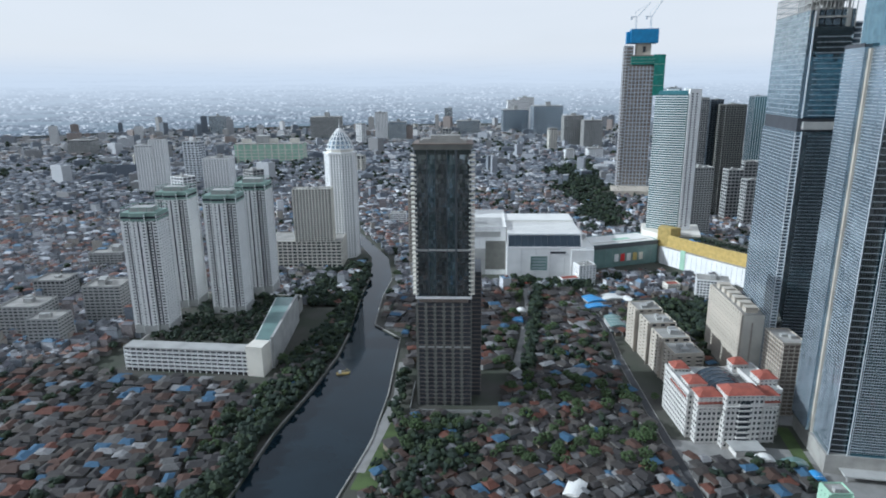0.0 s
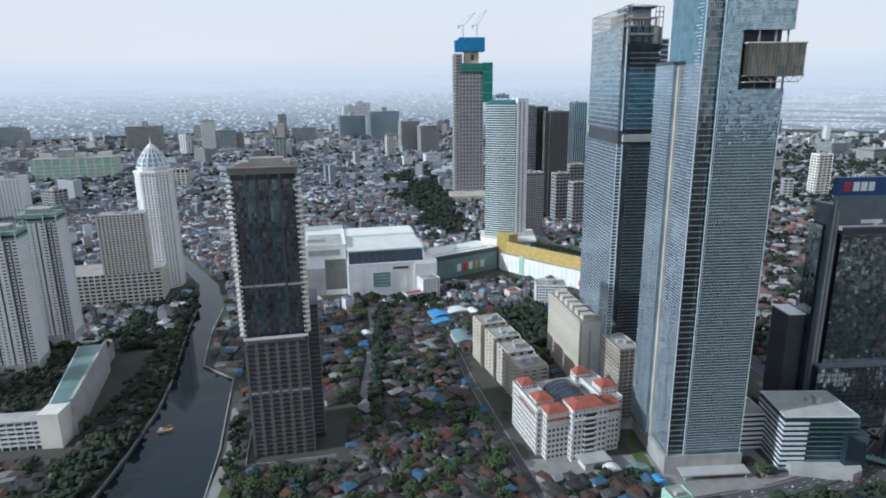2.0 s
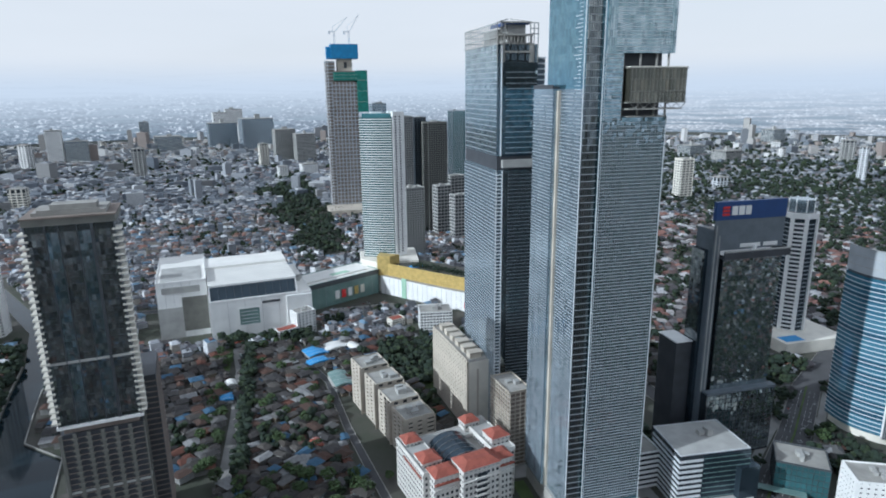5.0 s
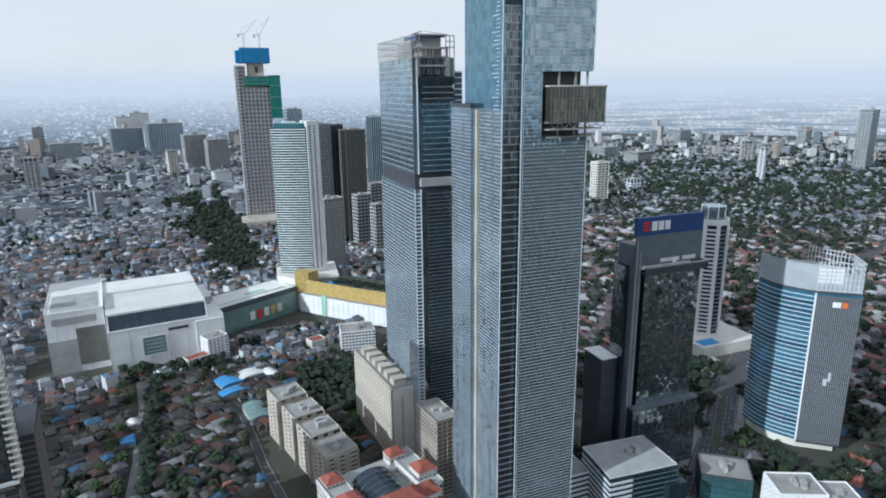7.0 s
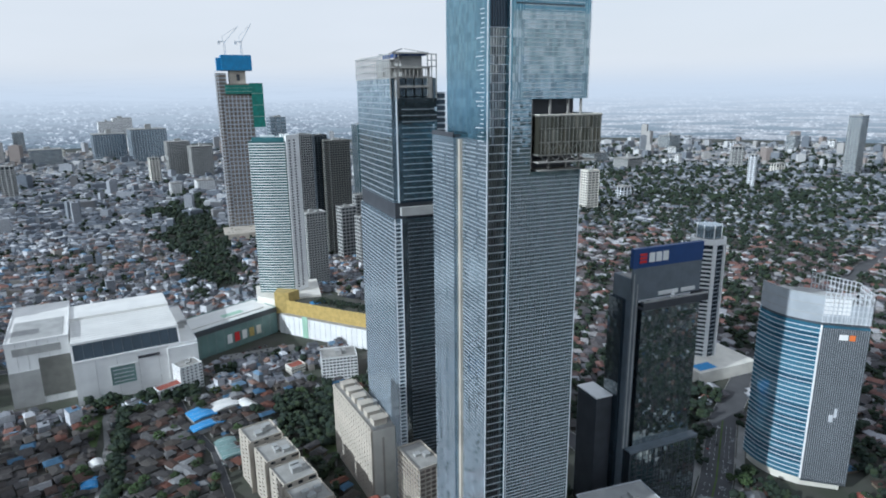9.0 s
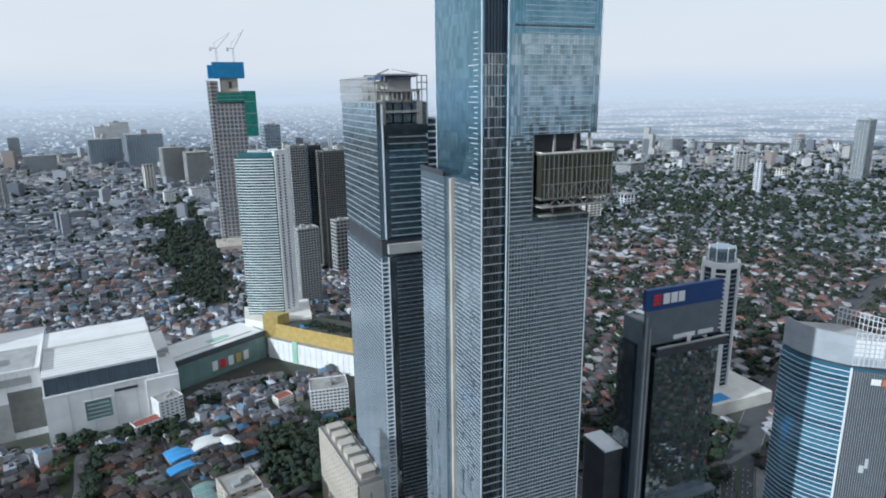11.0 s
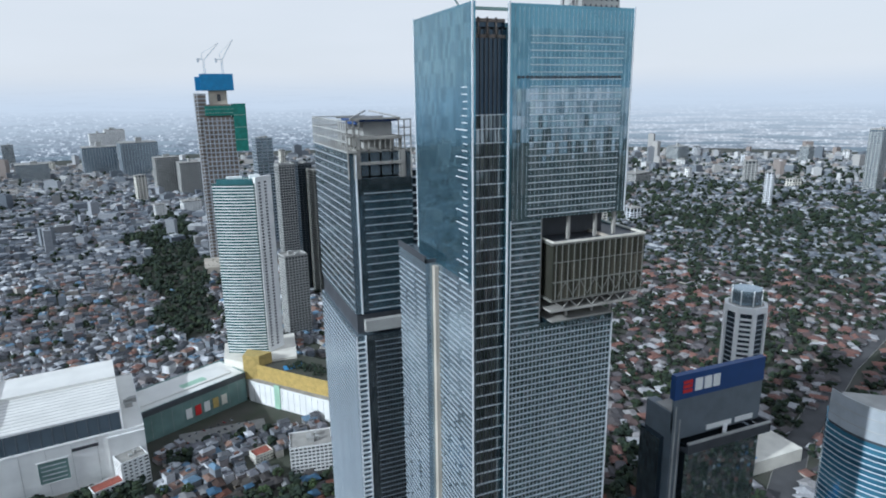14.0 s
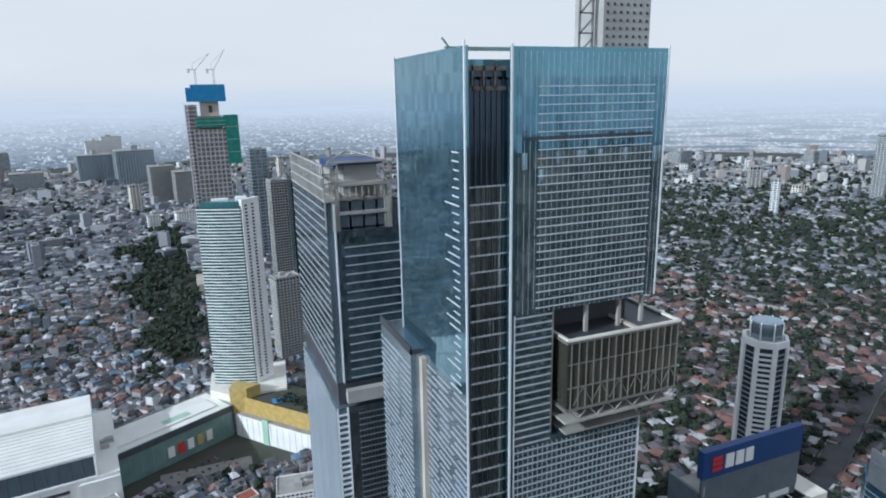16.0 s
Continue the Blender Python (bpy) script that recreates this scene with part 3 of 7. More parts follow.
# ---- the tall glass tower ----
def glass_tower():
    t = thing("glass_tower", (0, 0, 0), "very tall pale blue glass tower with a projecting box", "skyscraper")
    W, D, TOP, NOTCH = 58.5, 50.0, 384.0, 318.0
    # stone plinth
    part("plinth", Geo().box(-2, -1.5, 0, 58, D + 14, 15).mesh("plinth", "concrete"), t, label="pale concrete plinth")
    part("canopy", Geo().box(8, -12, 4.5, 60, -1.5, 5.6).box(10, -11, 0, 11, -10, 4.5).box(57, -11, 0, 58, -10, 4.5).mesh("canopy", "grey_wall"), t, label="flat grey entrance canopy")
    # recessed dark corner shaft
    part("corner_shaft", Geo().box(0.8, 2.6, 15, 12.4, D - 1, TOP - 4).mesh("corner_shaft", "glass_front"), t, label="dark recessed glass strip")
    # upper body in light blue glass: west wall and south wall are separate skins
    part("west_glass", Geo().box(-0.1, -0.6, 298, 0.9, D, TOP + 1).mesh("west_glass", "glass_blue"), t)
    part("south_glass", Geo().box(12.4, 0, NOTCH, W, D, TOP - 6).mesh("south_glass", "glass_blue"), t)
    part("glass_parapet", Geo().box(12.4, 0, TOP - 6, W + 0.6, 0.8, TOP + 1).mesh("glass_parapet", "glass_blue"), t)
    part("glass_parapet", Geo().box(W - 0.3, 0.8, TOP - 6, W + 0.6, D, TOP + 1).mesh("glass_parapet", "glass_blue"), t)
    part("north_glass", Geo().box(0, D - 0.8, 298, W, D, TOP + 1).mesh("north_glass", "glass_blue"), t)
    # lower body in greyer glass
    part("lower_body", Geo().box(12.4, 0, 15, 25.2, D, NOTCH).box(25.2, 0, 15, 56, D, 281).box(25.2, 9, 281, 56, D, NOTCH).mesh("lower_body", "glass_blue"), t)
    part("lower_west", Geo().box(0, -0.4, 15, 0.9, 32, 298).mesh("lower_west", "glass_steel"), t)
    part("shoulder_block", Geo().box(-4.2, 32, 15, 22, 63, 298).mesh("shoulder_block", "glass_steel"), t, label="lower side block with sloping roof")
    part("shoulder_roof", Geo().box(-4.4, 31.8, 298, -3.8, 63.2, 300.5).box(-4.4, 31.8, 298, 0, 32.4, 299.5).mesh("shoulder_roof", "dark_wall"), t)
    part("groove", Geo().box(-1.5, 29.6, 15, 0.4, 32, 297).mesh("groove", "beige"), t)
    # curtain wall panes
    panes(t, (13.8, 0), (55.8, 0), 17, 281, 27, 121, "pane_grey", 3, 0.8, 0.1, 0.07)
    panes(t, (13.8, 0), (25.2, 0), 281, NOTCH, 7, 17, "pane_grey", 4, 0.8, 0.1, 0.07)
    panes(t, (13.8, 0), (W, 0), NOTCH, 360, 28, 10, "pane_grey", 5, 0.7, 0.1, 0.07)
    panes(t, (13.8, 0), (W, 0), 360, TOP - 6, 28, 4, "pane_blue", 6, 0.5, 0.1, 0.07)
    panes(t, (0.8, 2.6), (12.4, 2.6), 16, 352, 7, 77, "pane_smoke", 7, 0.9, 0.1, 0.1)
    panes(t, (-0.1, D), (-0.1, -0.6), 300, TOP, 24, 18, "pane_blue", 8, 0.12, 0.06, 0.03)
    # bright edge fins
    for x, y, z0, z1, w in ((-0.3, -0.9, 15, TOP + 2, 0.7), (12.2, -0.5, 15, TOP + 1.5, 0.8), (W + 0.2, -0.3, NOTCH, TOP + 1.5, 0.6), (56, -0.3, 15, 281, 0.7), (-0.3, D, 300, TOP + 1.5, 0.5), (13.6, -0.4, 15, NOTCH, 0.4)):
        part("edge_fin", Geo().box(x, y, z0, x + w * 0.6, y + 0.6, z1).mesh("edge_fin", "alu"), t)
    # storey lines of the south face
    FH = 4.35
    me_full = Geo().box(13.8, -0.3, 0, 55.8, 0.02, 0.3).mesh("floor_band", "alu_mid")
    me_short = Geo().box(13.8, -0.3, 0, 25.2, 0.02, 0.36).mesh("floor_band", "alu_mid")
    me_up = Geo().box(20, -0.26, 0, 55, 0.02, 0.22).mesh("floor_line", "alu")
    z = 19.0
    k = 0
    while z < 376:
        if z < 278:
            part("floor_band", me_full, t, (0, 0, z))
        elif z < 317:
            part("floor_band", me_short, t, (0, 0, z))
        else:
            part("floor_line", me_up, t, (0, 0, z))
        z += FH / 2
        k += 1
    # storey lines of the dark corner shaft
    me_s = Geo().box(1.2, 2.1, 0, 12.2, 2.7, 0.34).mesh("shaft_band", "alu")
    for k in range(82):
        z = 17 + k * FH * 1.0
        if z > 352:
            break
        part("shaft_band", me_s, t, (0, 0, z))
    me_sm = Geo().box(-0.12, 2.2, 0, 0.12, 2.7, TOP - 22).mesh("shaft_mullion", "alu_dark")
    for k in range(7):
        part("shaft_mullion", me_sm, t, (2.4 + k * 1.5, 0, 16))
    part("shaft_frame", Geo().box(1, 2.2, TOP - 9, 12.2, 2.8, TOP - 8).box(1, 2.2, TOP - 4.4, 12.2, 2.8, TOP - 3.4).box(3, 2.2, TOP - 9, 3.5, 2.8, TOP - 3).box(6, 2.2, TOP - 9, 6.5, 2.8, TOP - 3).box(9, 2.2, TOP - 9, 9.5, 2.8, TOP - 3).mesh("shaft_frame", "brown"), t)
    # south mullions
    me_m = Geo().box(-0.055, -0.18, 0, 0.055, 0.02, 262).mesh("mullion", "alu_mid")
    for k in range(27):
        part("mullion", me_m, t, (15.2 + k * 1.56, 0, 17))
    me_m2 = Geo().box(-0.04, -0.1, 0, 0.04, 0.02, TOP - NOTCH).mesh("mullion", "alu_mid")
    for k in range(28):
        part("mullion", me_m2, t, (14.5 + k * 1.6, 0, NOTCH))
    # ventilation slots: a dark row below the crown
    me_v = Geo().box(-0.55, -0.3, 0, 0.55, 0.05, 0.8).mesh("vent", "dark_wall")
    for k in range(26):
        part("vent", me_v, t, (16 + k * 1.52, 0, 363))
    # west face lines: whole below, thinning upwards
    cut = random.Random(14)

    def broken_band(y0, y1):
        """A storey band with some lengths missing."""
        g = Geo()
        y = y0
        while y < y1 - 1:
            e = min(y1, y + cut.uniform(5, 14))
            g.box(-0.22, y, 0, 0.0, e, cut.choice((0.32, 0.32, 0.5)))
            y = e + cut.choice((0.1, 0.1, 1.6, 3.0))
        return g.mesh("west_band", "alu_mid")

    wl = [broken_band(0.6, 29.4) for _ in range(7)]
    ws = [broken_band(32.2, 62.8) for _ in range(7)]
    z = 19.0
    rng = random.Random(5)
    k = 0
    while z < 362:
        if z < 296:
            part("west_band", cut.choice(wl), t, (0, 0, z))
            part("west_band", cut.choice(ws), t, (-4.2, 0, z - FH * 0.4))
        else:
            a = rng.choice((3.0, 4.0, 7.0, 9.0))
            part("west_line", Geo().box(-0.28, 3.2, 0, 0.0, 3.2 + a, 0.3).mesh("west_line", "alu"), t, (0, 0, z))
        z += FH / 2
        k += 1
    me_wm = Geo().box(-0.05, -0.035, 0, 0.0, 0.035, TOP - 298).mesh("mullion", "glass_steel")
    for k in range(31):
        part("mullion", me_wm, t, (-0.1, 1.6 + k * 1.58, 299))
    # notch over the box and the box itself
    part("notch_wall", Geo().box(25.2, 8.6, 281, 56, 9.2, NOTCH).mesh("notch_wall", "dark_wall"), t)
    for x in (25.4, 36.5, 47.5, 55.4):
        part("notch_column", Geo().box(x, 1.0, 281, x + 1.0, 2.0, NOTCH).mesh("notch_column", "concrete"), t)
    bx = part("projecting_box", Geo().box(27.8, -4.0, 290, 65.6, 24, 309.4).mesh("projecting_box", "glass_bronze"), t, label="dark glass box hung on the tower")
    fr = Geo()
    for z in (289.4, 309.2):
        fr.box(27.4, -4.4, z, 66.0, -3.9, z + 0.6).box(65.5, -4.4, z, 66.0, 24.2, z + 0.6).box(27.2, -4.5, z, 27.8, 24.2, z + 0.8)
    part("box_frame", fr.mesh("box_frame", "panel_grey"), bx)
    part("box_roof", Geo().box(28.6, -3.2, 309.45, 64.8, 23, 309.6).mesh("box_roof", "dark_wall"), bx)
    part("box_roof_beam", Geo().box(50, -3.2, 309.6, 51.2, 23, 310.4).box(28.6, 22, 309.6, 64.8, 23, 310.4).mesh("box_roof_beam", "beige"), bx)
    me_b = Geo().box(-0.14, -4.3, 290, 0.14, -3.95, 309.4).mesh("box_mullion", "panel_grey")
    for k in range(16):
        part("box_mullion", me_b, bx, (29 + k * 2.4, 0, 0))
    me_b2 = Geo().box(65.5, -0.16, 290, 65.9, 0.16, 309.4).mesh("box_mullion", "steel")
    for k in range(10):
        part("box_mullion", me_b2, bx, (0, -2.5 + k * 2.8, 0))
    inner = Geo()
    for k in range(6):
        x = 30 + k * 6
        inner.beam((x, -4.15, 291), (x + 3, -4.1, 296), 0.22).beam((x + 3, -4.1, 296), (x + 6, -4.1, 291), 0.22)
    inner.box(28, -4.25, 296, 65.4, -4.05, 296.5).box(28, -4.25, 303, 65.4, -4.05, 303.3)
    part("box_bracing", inner.mesh("box_bracing", "panel_grey"), bx, label="pale bracing behind the box glass")
    part("box_rim", Geo().box(27.6, -4.3, 309.8, 65.8, -3.4, 310.4).box(64.8, -3.4, 309.8, 65.8, 24, 310.4).box(27.6, -3.4, 309.8, 28.5, 24, 310.4).mesh("box_rim", "cream"), bx, label="cream rim round the box roof")
    panes(bx, (27.8, -4.0), (65.6, -4.0), 290, 309.2, 16, 3, "pane_bronze", 9, 1.2, 0.1, 0.05)
    tr = Geo()
    for k in range(6):
        x = 29 + k * 6.2
        tr.beam((x, -3.6, 289.4), (x + 3.1, -3.6, 286.4), 0.3).beam((x + 3.1, -3.6, 286.4), (x + 6.2, -3.6, 289.4), 0.3)
    tr.box(27.5, -4.2, 285.6, 63.5, 8, 286.3).box(29, -2.2, 281.2, 55, 10, 281.8)
    part("truss", tr.mesh("truss", "concrete"), bx, label="steel truss under the box")
    # crown: open frame behind the glass, roof equipment, pale screen tower
    cr = Geo()
    for k in range(15):
        x = 14 + k * 3.1
        cr.box(x, 1.2, TOP - 6, x + 0.3, 1.5, TOP + 0.4)
    cr.box(13, 1.2, TOP - 1.0, W, 1.5, TOP - 0.6)
    part("crown_frame", cr.mesh("crown_frame", "alu"), t)
    part("roof_slab", Geo().box(0.9, 2.6, TOP - 6.5, W - 0.4, D - 0.8, TOP - 5.8).mesh("roof_slab", "concrete"), t)
    part("roof_beam", Geo().box(4, 20, TOP + 1.4, 26, 21, TOP + 2.4).box(6, 20, TOP - 5.8, 6.6, 21, TOP + 2).box(24, 20, TOP - 5.8, 24.6, 21, TOP + 2).beam((5, 20, TOP + 2), (3, 20, TOP + 4.5), 0.4).mesh("roof_beam", "teal_wall"), t)
    sc = part("screen_tower", Geo().box(43, 7, TOP - 6, 58, 20, TOP + 30).mesh("screen_tower", "grey_wall"), t, label="pale perforated screen on the roof")
    me_h = Geo().box(-0.35, -0.14, 0, 0.35, 0.02, 0.7).mesh("screen_hole", "dark_wall")
    for i in range(7):
        for j in range(15):
            part("screen_hole", me_h, sc, (44.2 + i * 2.1, 7, TOP + j * 2.0))
    mast = Geo()
    for x in (36, 40):
        mast.box(x + 1, 9, TOP - 6, x + 1.5, 9.5, TOP + 24)
    for j in range(6):
        z = TOP - 5 + j * 5
        mast.beam((37.2, 9.2, z), (41.2, 9.2, z + 4), 0.4).box(37, 9, z, 41.5, 9.5, z + 0.4)
    part("hoist_mast", mast.mesh("hoist_mast", "steel"), t, label="steel hoist mast on the roof")
    return t


glass_tower()


# ---- the second glass tower, crown unfinished ----
def second_tower():
    t = thing("office_tower", (0, 0, 0), "dark glass tower with an unfinished concrete crown", "skyscraper")
    low = [(-9, 124), (25, 124), (25, 213), (-9, 213)]
    up = [(-8, 127), (25, 127), (25, 213), (-8, 213)]
    part("lower_body", Geo().prism(low, 0, 236).mesh("lower_body", "glass_steel"), t)
    part("belt", Geo().prism(offset(up, -0.6), 236, 247).mesh("belt", "dark_wall"), t, label="dark plant storey")
    part("belt_trim", Geo().box(-4, 123.2, 238, 26, 127, 244).mesh("belt_trim", "grey_wall"), t)
    part("upper_body", Geo().prism(up, 247, 331).mesh("upper_body", "glass_steel"), t)
    part("dark_front", Geo().box(-4.5, 126.2, 247, 24.6, 127.2, 318).box(-4, 123.1, 0, 24.8, 124.2, 236).mesh("dark_front", "glass_front"), t)
    for k in range(78):
        z = 8 + k * 2.95
        if z < 234:
            part("floor_band", bpy.data.meshes.get("lum_low") or Geo().box(0.5, 122.8, 0, 24.8, 123.2, 0.35).mesh("lum_low", "alu_mid"), t, (0, 0, z))
            part("west_band", bpy.data.meshes.get("lum_w") or Geo().box(-9.35, 124.5, 0, -8.9, 212, 0.45).mesh("lum_w", "alu_mid"), t, (0, 0, z))
            part("corner_band", bpy.data.meshes.get("lum_c") or Geo().box(-8.6, 123.3, 0, -4.2, 124.1, 0.7).mesh("lum_c", "alu"), t, (0, 0, z))
    panes(t, (-4.3, 126.2), (24.6, 126.2), 248, 318, 16, 24, "pane_grey", 11, 0.9, 0.1, 0.06)
    panes(t, (-4, 123.1), (24.8, 123.1), 4, 236, 18, 79, "pane_smoke", 12, 0.9, 0.1, 0.06)
    panes(t, (-8, 213), (-8, 127), 248, 331, 40, 28, "pane_grey", 13, 0.4, 0.1, 0.06)
    for k in range(20):
        z = 249 + k * 4.1
        if z < 314:
            part("floor_band", bpy.data.meshes.get("lum_up") or Geo().box(-1, 125.8, 0, 24.4, 126.3, 0.42).mesh("lum_up", "alu_mid"), t, (0, 0, z))
        part("west_band", bpy.data.meshes.get("lum_wu") or Geo().box(-8.3, 127.5, 0, -7.9, 212, 0.4).mesh("lum_wu", "alu_mid"), t, (0, 0, z))
        part("east_band", bpy.data.meshes.get("lum_e") or Geo().box(25, 127.5, 0, 32, 205, 1.0).mesh("lum_e", "alu"), t, (0, 0, z - 6))
    part("east_wing", Geo().box(25.1, 128, 0, 31.4, 204, 322).mesh("east_wing", "glass_dark"), t)
    me = Geo().box(-0.1, -0.35, 0, 0.1, 0.0, 228).mesh("lum_mull", "alu_dark")
    for k in range(16):
        part("mullion", me, t, (1 + k * 1.6, 123.0, 6))
    part("corner_fin", Geo().box(-4.6, 122.9, 0, -4.0, 124, 236).box(-4.9, 125.9, 247, -4.3, 127, 330).box(-9.2, 123.8, 0, -8.6, 124.4, 236).mesh("corner_fin", "alu"), t)
    # crown: open concrete frame
    cr = Geo()
    for z in (318.5, 325, 331.5, 338):
        cr.box(-3.5, 127, z, 20, 160, z + 0.9)
    for x in (-3.5, 2, 8, 14, 19):
        for y in (127, 140, 158):
            cr.box(x, y, 316, x + 1.0, y + 1.0, 338)
    cr.box(-8.4, 126.2, 331, -3.4, 127.4, 332).box(-4.5, 126.4, 310, -2.5, 127.4, 332).box(19, 126.4, 310, 21, 127.4, 332)
    part("crown_frame", cr.mesh("crown_frame", "concrete"), t, label="bare concrete crown frame")
    fr = Geo()
    for z in (338.5, 342.5, 346.5):
        fr.box(-8.6, 126.6, z, -2, 127.2, z + 0.6).box(18, 126.6, z, 25, 127.2, z + 0.6)
    for x in (-8.6, -5.4, -2.6, 18, 21, 24.4):
        fr.box(x, 126.6, 318, x + 0.6, 127.2, 347)
    for k in range(9):
        fr.box(-3 + k * 2.8, 126.6, 332.4, -2.6 + k * 2.8, 127, 337.6)
    fr.box(-3.5, 126.2, 325, 20, 127, 326.4).box(-3.5, 126.2, 337.4, 20, 127, 338.6)
    part("roof_beam", Geo().box(-6, 158, 347, 20, 158.7, 347.9).mesh("roof_beam", "concrete"), t)
    part("roof_truss", Geo().box(-6, 129, 347, 20, 129.7, 347.9).beam((-6, 129, 347.6), (6, 144, 351), 0.6).beam((20, 129, 347.6), (8, 144, 351), 0.6).mesh("roof_truss", "concrete"), t)
    part("crown_lattice", fr.mesh("crown_lattice", "concrete"), t, label="open concrete and steel crown lattice")
    part("crown_core", Geo().box(2, 134, 331, 17, 150, 346).mesh("crown_core", "grey_wall"), t)
    part("crown_core", Geo().box(0, 150, 331, 22, 185, 344).mesh("crown_core", "grey_wall"), t)
    part("crown_roof", Geo().box(-3, 130, 346, 19, 160, 347).box(-3, 130, 344.6, -2, 160, 346).mesh("crown_roof", "sign_blue"), t, label="dark blue sheet roof")
    sc = Geo()
    for z in (331, 336, 341, 346):
        sc.box(-8.6, 127, z, -8, 213, z + 0.7).box(-8, 212.4, z, 25, 213, z + 0.7)
    for k in range(18):
        sc.box(-8.6, 127 + k * 5, 331, -8, 127.6 + k * 5, 346.6)
    part("crown_screen", sc.mesh("crown_screen", "grey_wall"), t, label="unglazed facade frame round the crown")
    part("roof_slab", Geo().box(-7.5, 128, 331, 24.5, 212, 331.5).mesh("roof_slab", "concrete"), t)
    roof_plant(t, rect(20, 60, 10, 180), 331.5, random.Random(3), 6, 8.0)


second_tower()


# ---- the dark bank tower with the blue sign ----
def bank_tower():
    t = thing("bank_tower", (139, 56, 0), "black glass bank tower with a blue sign board", "skyscraper")
    part("main_glass", Geo().box(13, -2, 48, 67, 22, 172).mesh("main_glass", "glass_black"), t)
    part("lower_glass", Geo().box(6, -8, 0, 71, 30, 58).mesh("lower_glass", "glass_black"), t)
    part("side_wing", Geo().box(1.5, 5, 0, 6, 21, 176).mesh("side_wing", "glass_dark"), t)
    part("side_block", Geo().box(-13, 10, 0, 1.2, 34, 98).mesh("side_block", "dark_wall"), t)
    part("side_block_roof", Geo().box(-13.3, 9.7, 98, 1.4, 34.3, 99).mesh("side_block_roof", "white"), t)
    part("grey_frame", Geo().box(4, -0.5, 0, 10.5, 20, 192).box(10.5, -0.5, 176, 67, 14, 192).mesh("grey_frame", "blue_grey"), t, label="dark grey portal frame")
    part("frame_stripe", Geo().box(5.2, -1.0, 58, 6.1, -0.4, 196).box(8.4, -1.0, 58, 9.2, -0.4, 188).mesh("frame_stripe", "grey_wall"), t)
    part("upper_wall", Geo().box(4, -0.8, 181, 67, 0.6, 200).mesh("upper_wall", "blue_grey"), t)
    part("sign_board", Geo().box(3.8, -1.0, 200, 67.3, 2.5, 214).mesh("sign_board", "sign_blue"), t, label="long dark blue sign board")
    # the bank's mark: plain pale and red bars
    part("sign_mark", Geo().box(9, -1.5, 203.5, 15, -0.9, 205.3).box(9, -1.5, 206.2, 15, -0.9, 208).box(9, -1.5, 208.8, 15, -0.9, 210.5).mesh("sign_mark", "sign_red"), t, label="red bars of the sign")
    part("sign_bar", Geo().box(17, -1.5, 203.5, 22, -0.9, 210.5).box(23.2, -1.5, 203.5, 28.2, -0.9, 210.5).box(29.4, -1.5, 203.5, 34.2, -0.9, 210.5).mesh("sign_bar", "white"), t, label="white bars of the sign")
    # terrace with pale beams
    part("step_ledge", Geo().box(6, -8.6, 57.4, 71.4, -1.8, 59.4).mesh("step_ledge", "blue_grey"), t, label="grey ledge above the lower storeys")
    te = Geo().box(10, -7, 171, 70, -5.8, 176).box(69, -7, 171, 70, 10, 176).box(10, -7, 170, 70, 0, 171)
    part("terrace", te.mesh("terrace", "dark_wall"), t)
    part("terrace_rail", Geo().box(10, -7.3, 175.6, 70, -5.8, 176.6).mesh("terrace_rail", "grey_wall"), t)
    part("lit_slot", Geo().box(28, -1.1, 177.5, 46, -0.1, 180.5).box(49, -1.1, 177.5, 62, -0.1, 180.5).beam((36, -6, 177.5), (42, -1, 177.5), 2.0).mesh("lit_slot", "white"), t, label="white roof panels")
    panes(t, (13, -2), (67, -2), 59, 171, 18, 28, "pane_black", 21, 1.8, 0.12, 0.2)
    panes(t, (67, -2), (67, 22), 59, 171, 8, 28, "pane_black", 22, 1.6, 0.12, 0.2)
    panes(t, (6, -8), (71, -8), 2, 57, 22, 13, "pane_black", 23, 1.6, 0.25, 0.25)
    panes(t, (1.5, 21), (1.5, 5), 100, 175, 6, 24, "pane_smoke", 24, 0.3, 0.12, 0.12)
    me = Geo().box(6, -8.3, 0, 71, -7.9, 0.3).mesh("low_floor_line", "dark_wall")
    for k in range(13):
        part("low_floor_line", me, t, (0, 0, 5 + k * 4))
    me = Geo().box(-0.25, -8.35, 0, 0.25, -7.9, 56).mesh("low_mullion", "dark_wall")
    for k in range(12):
        part("low_mullion", me, t, (7 + k * 5.8, 0, 1))
    part("blue_front", Geo().box(56, 65.4, 18, 108, 66, 33).mesh("blue_front", "blue_paint"), t, label="bright blue wall panel")
    part("roof", Geo().box(5, 1, 192, 66, 14, 192.4).mesh("roof", "concrete"), t)
    # podium with pool-blue deck behind
    part("rear_podium", Geo().box(56, 66, 0, 108, 96, 34).mesh("rear_podium", "white"), t)
    part("deck", Geo().box(58, 68, 34, 106, 94, 34.3).mesh("deck", "blue_paint"), t)


bank_tower()


